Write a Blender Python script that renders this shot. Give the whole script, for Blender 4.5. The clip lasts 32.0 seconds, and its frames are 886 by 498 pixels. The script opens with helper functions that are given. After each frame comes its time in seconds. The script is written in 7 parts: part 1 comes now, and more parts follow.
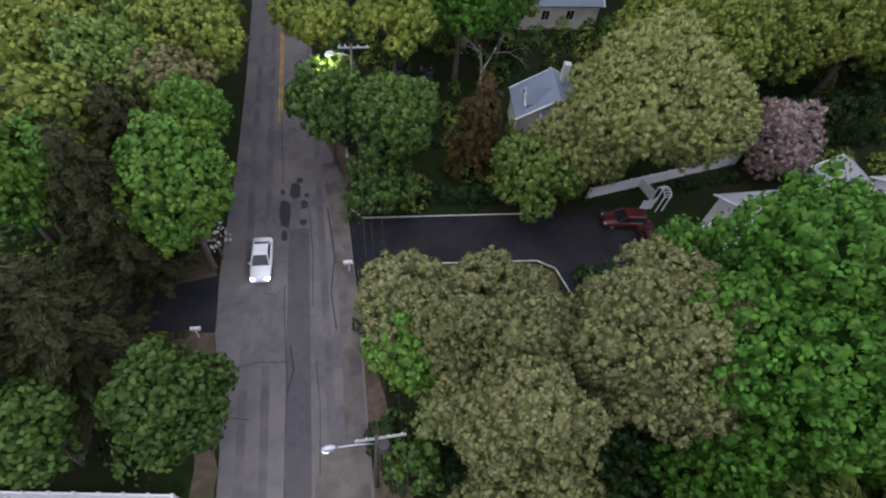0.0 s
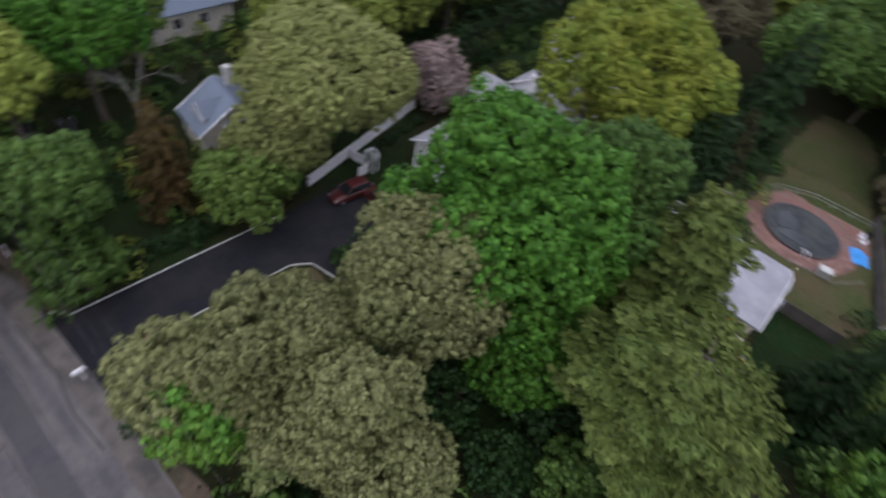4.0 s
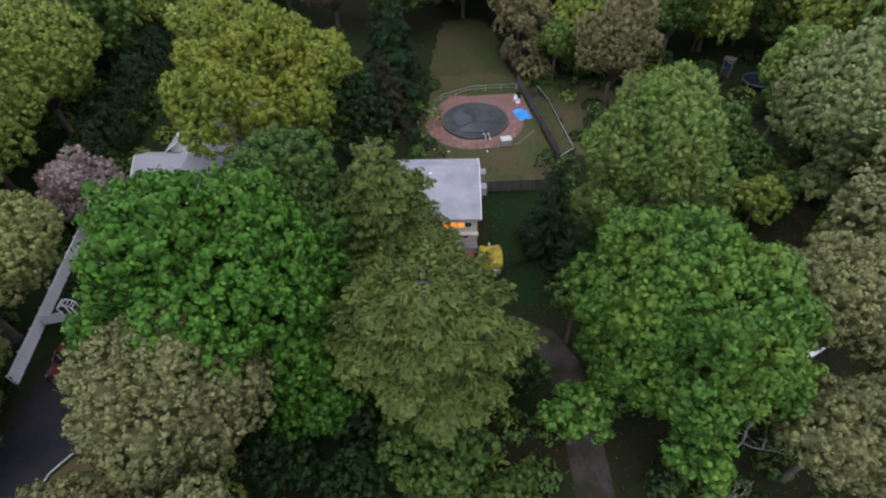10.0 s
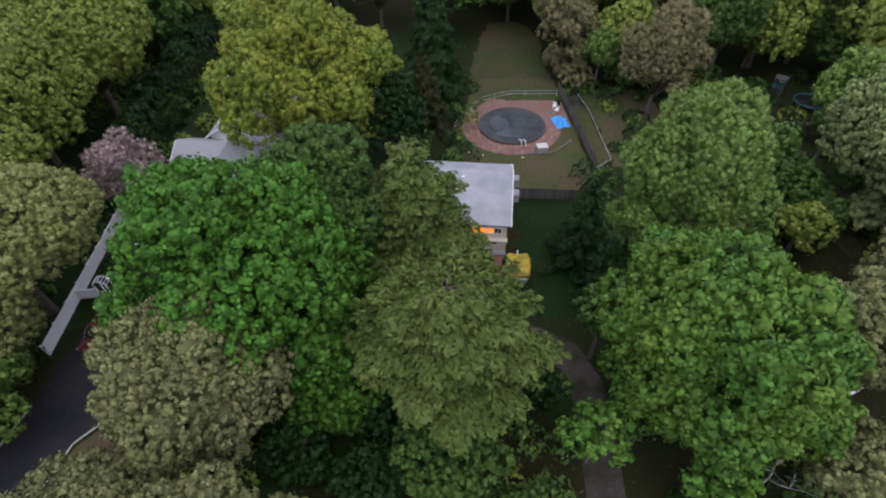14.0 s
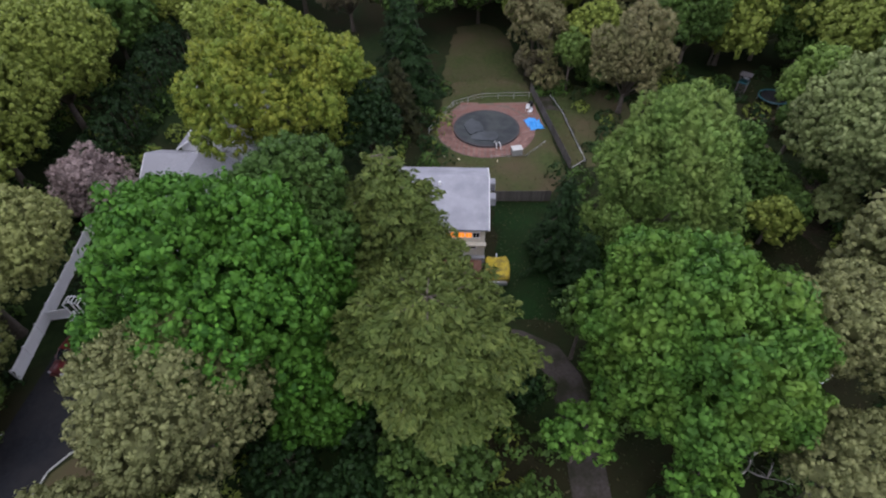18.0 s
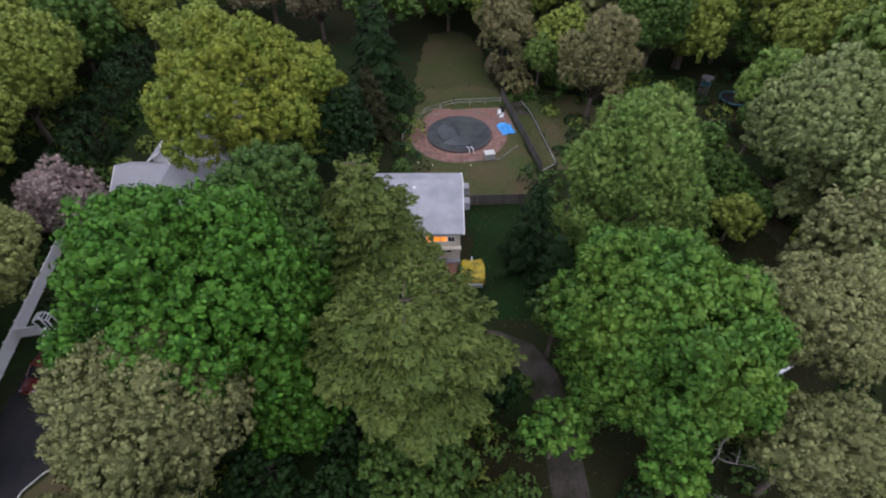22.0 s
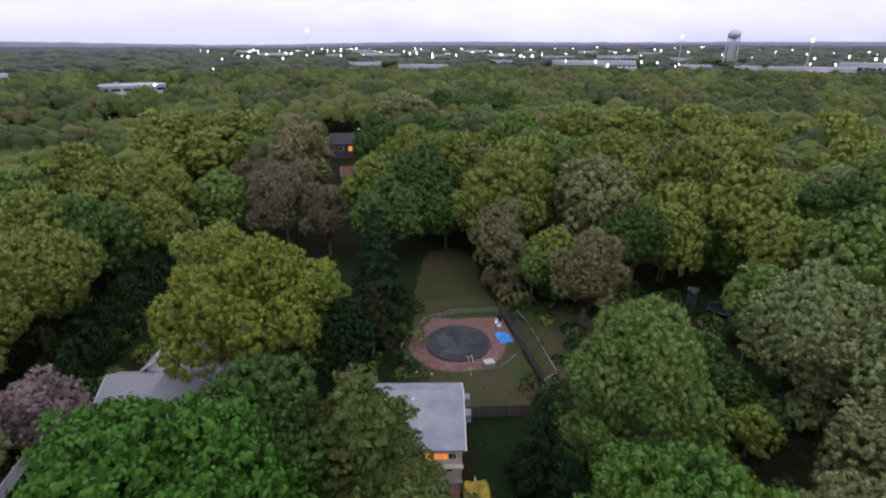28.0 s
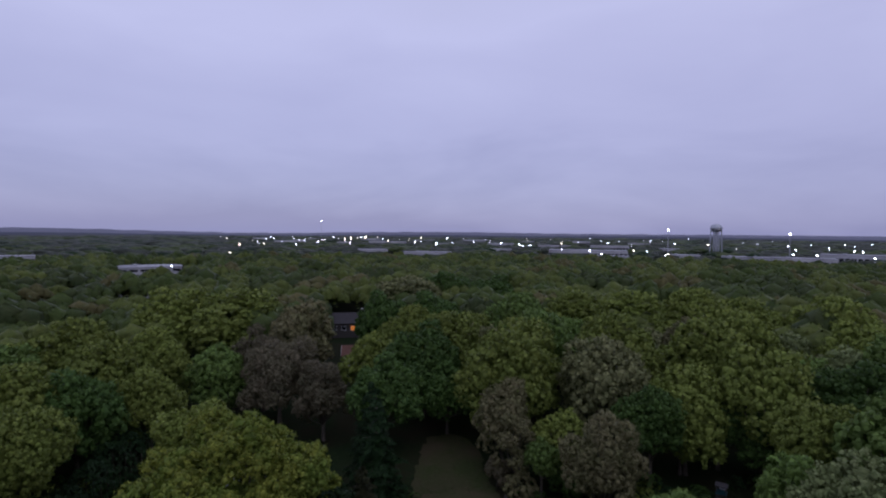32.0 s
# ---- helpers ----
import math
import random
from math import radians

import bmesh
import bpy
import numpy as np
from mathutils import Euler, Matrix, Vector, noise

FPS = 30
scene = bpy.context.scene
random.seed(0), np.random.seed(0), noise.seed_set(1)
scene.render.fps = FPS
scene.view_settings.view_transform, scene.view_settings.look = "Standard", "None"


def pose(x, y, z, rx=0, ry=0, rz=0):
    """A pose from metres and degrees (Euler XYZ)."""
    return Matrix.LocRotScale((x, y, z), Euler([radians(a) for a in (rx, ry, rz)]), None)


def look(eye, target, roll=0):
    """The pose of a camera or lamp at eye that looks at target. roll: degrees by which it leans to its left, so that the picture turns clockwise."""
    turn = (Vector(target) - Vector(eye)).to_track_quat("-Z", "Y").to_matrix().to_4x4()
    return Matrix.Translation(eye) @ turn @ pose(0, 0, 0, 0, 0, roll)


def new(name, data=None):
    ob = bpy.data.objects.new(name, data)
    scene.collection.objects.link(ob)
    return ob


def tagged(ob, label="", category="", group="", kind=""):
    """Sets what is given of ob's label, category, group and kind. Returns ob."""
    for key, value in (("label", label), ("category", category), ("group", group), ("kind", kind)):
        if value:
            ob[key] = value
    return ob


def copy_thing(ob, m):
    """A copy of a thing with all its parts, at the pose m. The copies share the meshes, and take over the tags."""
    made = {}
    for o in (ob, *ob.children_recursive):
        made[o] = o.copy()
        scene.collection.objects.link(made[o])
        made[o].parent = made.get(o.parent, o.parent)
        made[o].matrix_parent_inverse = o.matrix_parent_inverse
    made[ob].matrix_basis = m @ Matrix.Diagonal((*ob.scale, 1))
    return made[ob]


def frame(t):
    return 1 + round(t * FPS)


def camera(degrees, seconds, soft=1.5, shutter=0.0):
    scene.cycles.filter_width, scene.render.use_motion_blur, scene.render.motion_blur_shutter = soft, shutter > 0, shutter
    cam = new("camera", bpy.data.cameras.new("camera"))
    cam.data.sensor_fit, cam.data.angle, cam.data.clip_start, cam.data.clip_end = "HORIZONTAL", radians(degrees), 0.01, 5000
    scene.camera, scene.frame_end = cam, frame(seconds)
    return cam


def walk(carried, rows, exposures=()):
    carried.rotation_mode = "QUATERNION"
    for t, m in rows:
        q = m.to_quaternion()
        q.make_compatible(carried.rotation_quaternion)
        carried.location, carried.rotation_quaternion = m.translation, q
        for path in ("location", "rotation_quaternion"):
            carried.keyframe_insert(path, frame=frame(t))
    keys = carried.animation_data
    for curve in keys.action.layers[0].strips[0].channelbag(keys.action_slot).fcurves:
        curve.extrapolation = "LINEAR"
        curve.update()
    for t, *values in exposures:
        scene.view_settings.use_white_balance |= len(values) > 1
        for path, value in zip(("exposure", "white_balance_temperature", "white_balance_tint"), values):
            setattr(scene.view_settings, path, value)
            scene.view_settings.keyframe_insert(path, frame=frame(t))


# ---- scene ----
cam = camera(82, 32.0, soft=2.1, shutter=0.6)


def aim(x, y, z, yaw, pitch, roll):
    return pose(x, y, z, 90 + pitch, 0, yaw) @ pose(0, 0, 0, 0, 0, roll)


walk(cam, [
    (0.0, aim(-2.55, 6.69, 39.00, -17.70, -52.76, 9.39)),
    (0.5, aim(-2.43, 6.77, 38.96, -17.71, -52.96, 9.61)),
    (1.0, aim(-2.31, 6.79, 38.87, -17.37, -52.96, 9.21)),
    (1.5, aim(-2.23, 6.78, 38.77, -19.49, -52.76, 11.29)),
    (2.0, aim(-2.10, 6.76, 38.76, -22.14, -52.60, 14.33)),
    (2.5, aim(-2.03, 6.66, 38.82, -26.66, -52.10, 16.10)),
    (3.0, aim(-1.91, 6.52, 38.82, -30.91, -51.72, 13.46)),
    (3.5, aim(-1.77, 6.38, 38.93, -44.18, -50.40, 12.44)),
    (4.0, aim(-2.06, 6.37, 38.86, -58.85, -47.86, 14.39)),
    (4.5, aim(-1.67, 6.32, 38.77, -73.71, -45.62, 8.82)),
    (6.5, aim(-0.64, 2.12, 41.41, -84.48, -44.78, -7.78)),
    (7.0, aim(-0.60, 1.70, 41.38, -85.07, -45.00, -6.34)),
    (7.5, aim(-0.59, 1.41, 41.29, -85.06, -45.15, -6.19)),
    (8.0, aim(-0.43, 1.02, 41.22, -86.14, -45.35, -4.48)),
    (8.5, aim(-0.23, 0.51, 41.11, -86.18, -45.47, -4.30)),
    (9.0, aim(0.06, 0.12, 41.17, -86.65, -45.80, -3.61)),
    (9.5, aim(0.18, -0.34, 41.02, -87.02, -45.88, -2.86)),
    (10.0, aim(0.22, -0.71, 40.95, -87.15, -45.89, -2.75)),
    (10.5, aim(0.19, -1.10, 40.98, -88.37, -45.84, -0.92)),
    (11.0, aim(0.20, -1.14, 40.93, -88.43, -45.68, -1.02)),
    (11.5, aim(0.26, -1.09, 40.82, -87.39, -45.55, -2.16)),
    (12.0, aim(0.37, -0.99, 40.68, -86.32, -45.36, -2.24)),
    (12.5, aim(0.43, -0.80, 40.66, -85.31, -45.47, -2.27)),
    (13.0, aim(0.56, -0.75, 40.61, -83.99, -45.44, -0.89)),
    (13.5, aim(0.66, -0.64, 40.78, -83.40, -45.69, -0.35)),
    (14.0, aim(0.72, -0.57, 40.88, -82.88, -45.71, -1.67)),
    (14.5, aim(0.69, -0.56, 40.88, -83.84, -45.60, -2.01)),
    (15.0, aim(0.68, -0.56, 40.88, -84.83, -45.46, -2.53)),
    (15.5, aim(0.64, -0.56, 40.91, -85.43, -45.34, -3.29)),
    (17.5, aim(1.03, -0.63, 41.25, -86.69, -45.61, -0.74)),
    (18.0, aim(1.10, -0.61, 41.33, -86.17, -45.75, -1.38)),
    (18.5, aim(1.04, -0.62, 41.36, -86.36, -45.76, -1.43)),
    (19.0, aim(0.94, -0.58, 41.51, -86.58, -45.77, -1.56)),
    (19.5, aim(0.93, -0.54, 41.43, -86.82, -45.59, -1.42)),
    (20.0, aim(0.84, -0.60, 41.41, -87.14, -45.39, -1.51)),
    (20.5, aim(0.73, -0.58, 41.49, -87.59, -45.33, -1.96)),
    (21.0, aim(0.65, -0.54, 41.45, -87.28, -45.13, -2.46)),
    (21.5, aim(0.63, -0.72, 41.57, -87.83, -45.22, -1.29)),
    (22.0, aim(0.50, -0.91, 41.79, -89.63, -45.19, -0.56)),
    (22.5, aim(0.47, -0.86, 41.83, -89.65, -45.03, -1.02)),
    (23.0, aim(0.47, -0.83, 42.09, -89.74, -45.17, -0.99)),
    (23.5, aim(0.57, -0.77, 42.05, -89.78, -45.07, -1.05)),
    (24.0, aim(0.78, -0.64, 42.02, -89.16, -43.96, -1.86)),
    (24.5, aim(0.93, -0.60, 41.98, -89.09, -43.72, -1.84)),
    (25.0, aim(1.03, -0.59, 41.92, -89.24, -40.62, -1.69)),
    (25.5, aim(1.03, -0.48, 41.85, -90.09, -37.36, -0.62)),
    (27.5, aim(0.78, -0.50, 41.81, -90.61, -25.06, 0.08)),
    (28.0, aim(0.79, -0.41, 41.83, -90.40, -22.18, -0.16)),
    (28.5, aim(0.98, -0.31, 41.84, -89.40, -19.23, -0.61)),
    (29.0, aim(1.05, -0.28, 41.79, -89.35, -16.24, -1.16)),
    (29.5, aim(1.05, -0.25, 41.82, -89.59, -13.21, -0.29)),
    (30.0, aim(1.10, -0.26, 41.70, -89.68, -10.08, -0.17)),
    (30.5, aim(1.34, -0.47, 41.58, -89.82, -6.84, -0.11)),
    (31.0, aim(1.39, -0.50, 41.32, -89.84, -3.63, -0.36)),
    (31.5, aim(1.38, -0.42, 41.09, -89.99, -1.94, 0.08)),
    (32.0, aim(1.47, -0.44, 41.07, -90.12, -1.94, 0.44)),
], exposures=[(0, 0.72, 6520, 9), (4, 0.72, 6520, 9), (7, 0.78, 6520, 9), (25, 0.76, 6520, 9), (28, 0.32, 6450, 12), (29.5, -0.2, 6150, 15), (31, -0.7, 5850, 18), (32, -0.98, 5750, 19)])

# ---- light: heavy overcast at dusk ----
world = bpy.data.worlds.new("overcast")
scene.world = world
world.use_nodes = True


def links(tree):
    return tree.nodes, tree.links.new


def node(nt, kind, **values):
    n = nt.nodes.new(kind)
    for k, v in values.items():
        n.inputs[k.replace("_", " ")].default_value = v
    return n


def ramp(nt, *stops):
    n = nt.nodes.new("ShaderNodeValToRGB")
    e = n.color_ramp.elements
    e[0].position, e[0].color = stops[0][0], (*stops[0][1], 1)
    e[1].position, e[1].color = stops[-1][0], (*stops[-1][1], 1)
    for p, c in stops[1:-1]:
        e.new(p).color = (*c, 1)
    return n


wt = world.node_tree
wt.nodes.clear()
N, L = links(wt)
sky = N.new("ShaderNodeTexSky")
sky.sky_type, sky.sun_disc = "NISHITA", False
sky.sun_elevation, sky.sun_rotation = radians(12), radians(250)
tc = N.new("ShaderNodeTexCoord")
sep = N.new("ShaderNodeSeparateXYZ")
L(tc.outputs["Generated"], sep.inputs[0])
stretch = N.new("ShaderNodeMapping")
stretch.inputs["Scale"].default_value = (2.2, 1.6, 5.5)
L(tc.outputs["Generated"], stretch.inputs[0])
cloud = node(wt, "ShaderNodeTexNoise", Scale=1.3, Detail=5.0, Roughness=0.5, Distortion=0.3)
L(stretch.outputs[0], cloud.inputs["Vector"])
warp = N.new("ShaderNodeMath")
warp.operation = "MULTIPLY_ADD"
warp.inputs[1].default_value = 0.30
L(cloud.outputs[0], warp.inputs[0])
L(sep.outputs[2], warp.inputs[2])
grey = ramp(wt, (0.04, (0.66, 0.67, 0.99)), (0.17, (0.60, 0.60, 0.90)), (0.31, (0.92, 0.91, 1.22)), (0.52, (1.15, 1.14, 1.44)), (1.0, (0.98, 0.98, 1.16)))
L(warp.outputs[0], grey.inputs[0])
sky_bg = node(wt, "ShaderNodeBackground", Strength=0.02)
L(sky.outputs[0], sky_bg.inputs[0])
cloud_bg = node(wt, "ShaderNodeBackground", Strength=0.9)
L(grey.outputs[0], cloud_bg.inputs[0])
both = N.new("ShaderNodeAddShader")
L(sky_bg.outputs[0], both.inputs[0])
L(cloud_bg.outputs[0], both.inputs[1])
wout = N.new("ShaderNodeOutputWorld")
L(both.outputs[0], wout.inputs[0])

sun = new("sun", bpy.data.lights.new("sun", "SUN"))
sun.data.energy, sun.data.angle, sun.data.color = 0.35, radians(40), (1.0, 0.97, 0.92)
sun.matrix_world = look((0, 0, 100), (35, 10, 0))

# ---- materials ----


def mat(name):
    m = bpy.data.materials.new(name)
    m.use_nodes = True
    return m, m.node_tree, m.node_tree.nodes["Principled BSDF"]


def surface(name, c1, c2, scale=3.0, rough=0.8, bump=0.2, c3=None, scale3=0.3, metal=0.0, vary=0.0, detail=6.0):
    """Two scales of variation: fine grain c1 to c2, broad patches of c3; vary: brightness from piece to piece."""
    m, nt, p = mat(name)
    _, L = links(nt)
    tc = nt.nodes.new("ShaderNodeTexCoord")
    n1 = node(nt, "ShaderNodeTexNoise", Scale=scale, Detail=detail, Roughness=0.65)
    L(tc.outputs["Object"], n1.inputs["Vector"])
    r1 = ramp(nt, (0.3, c1), (0.7, c2))
    L(n1.outputs[0], r1.inputs[0])
    out = r1.outputs[0]
    if c3:
        n2 = node(nt, "ShaderNodeTexNoise", Scale=scale3, Detail=5.0, Roughness=0.6)
        L(tc.outputs["Object"], n2.inputs["Vector"])
        r2 = ramp(nt, (0.42, (0, 0, 0)), (0.62, (1, 1, 1)))
        L(n2.outputs[0], r2.inputs[0])
        mix = nt.nodes.new("ShaderNodeMixRGB")
        mix.inputs[2].default_value = (*c3, 1)
        L(r2.outputs[0], mix.inputs[0])
        L(out, mix.inputs[1])
        out = mix.outputs[0]
    if vary:
        info = nt.nodes.new("ShaderNodeObjectInfo")
        hsv = nt.nodes.new("ShaderNodeHueSaturation")
        mr = node(nt, "ShaderNodeMapRange")
        mr.inputs[3].default_value, mr.inputs[4].default_value = 1 - vary, 1 + vary
        L(info.outputs["Random"], mr.inputs[0])
        L(mr.outputs[0], hsv.inputs["Value"])
        L(out, hsv.inputs["Color"])
        out = hsv.outputs[0]
    L(out, p.inputs["Base Color"])
    p.inputs["Roughness"].default_value, p.inputs["Metallic"].default_value = rough, metal
    if rough > 0.75:
        p.inputs["Specular IOR Level"].default_value = 0.12
    if bump:
        b = node(nt, "ShaderNodeBump", Strength=bump, Distance=0.05)
        L(n1.outputs[0], b.inputs["Height"])
        L(b.outputs[0], p.inputs["Normal"])
    return m


def glow(name, color, strength):
    m, nt, p = mat(name)
    p.inputs["Base Color"].default_value = (*color, 1)
    p.inputs["Emission Color"].default_value = (*color, 1)
    p.inputs["Emission Strength"].default_value = strength
    return m


def leafy(name, dark, light, third=None, translucent=0.07):
    """Leaves: colour from leaf to leaf, and broad drifts of another tone over the crown."""
    m, nt, p = mat(name)
    _, L = links(nt)
    geo = nt.nodes.new("ShaderNodeNewGeometry")
    r = ramp(nt, (0.0, dark), (1.0, light))
    L(geo.outputs["Random Per Island"], r.inputs[0])
    tc = nt.nodes.new("ShaderNodeTexCoord")
    n = node(nt, "ShaderNodeTexNoise", Scale=0.35, Detail=3.0)
    L(tc.outputs["Object"], n.inputs["Vector"])
    rr = ramp(nt, (0.40, (0, 0, 0)), (0.66, (1, 1, 1)))
    L(n.outputs[0], rr.inputs[0])
    mix = nt.nodes.new("ShaderNodeMixRGB")
    mix.inputs[2].default_value = (*(third or light), 1)
    L(r.outputs[0], mix.inputs[1])
    half = nt.nodes.new("ShaderNodeMath")
    half.operation, half.inputs[1].default_value = "MULTIPLY", 0.6
    L(rr.outputs[0], half.inputs[0])
    L(half.outputs[0], mix.inputs[0])
    info = nt.nodes.new("ShaderNodeObjectInfo")
    hsv = nt.nodes.new("ShaderNodeHueSaturation")
    mr = node(nt, "ShaderNodeMapRange")
    mr.inputs[3].default_value, mr.inputs[4].default_value = 0.82, 1.18
    L(info.outputs["Random"], mr.inputs[0])
    L(mr.outputs[0], hsv.inputs["Value"])
    fine = node(nt, "ShaderNodeTexNoise", Scale=1.7, Detail=2.0)
    L(tc.outputs["Object"], fine.inputs["Vector"])
    fr = ramp(nt, (0.3, (0.74, 0.74, 0.74)), (0.7, (1.2, 1.2, 1.2)))
    L(fine.outputs[0], fr.inputs[0])
    mul = nt.nodes.new("ShaderNodeMixRGB")
    mul.blend_type, mul.inputs[0].default_value = "MULTIPLY", 1.0
    L(mix.outputs[0], mul.inputs[1])
    L(fr.outputs[0], mul.inputs[2])
    L(mul.outputs[0], hsv.inputs["Color"])
    L(hsv.outputs[0], p.inputs["Base Color"])
    p.inputs["Roughness"].default_value = 0.55
    p.inputs["Specular IOR Level"].default_value = 0.12
    tr = nt.nodes.new("ShaderNodeBsdfTranslucent")
    L(hsv.outputs[0], tr.inputs[0])
    sh = nt.nodes.new("ShaderNodeMixShader")
    sh.inputs[0].default_value = translucent
    L(p.outputs[0], sh.inputs[1])
    L(tr.outputs[0], sh.inputs[2])
    L(sh.outputs[0], nt.nodes["Material Output"].inputs[0])
    return m


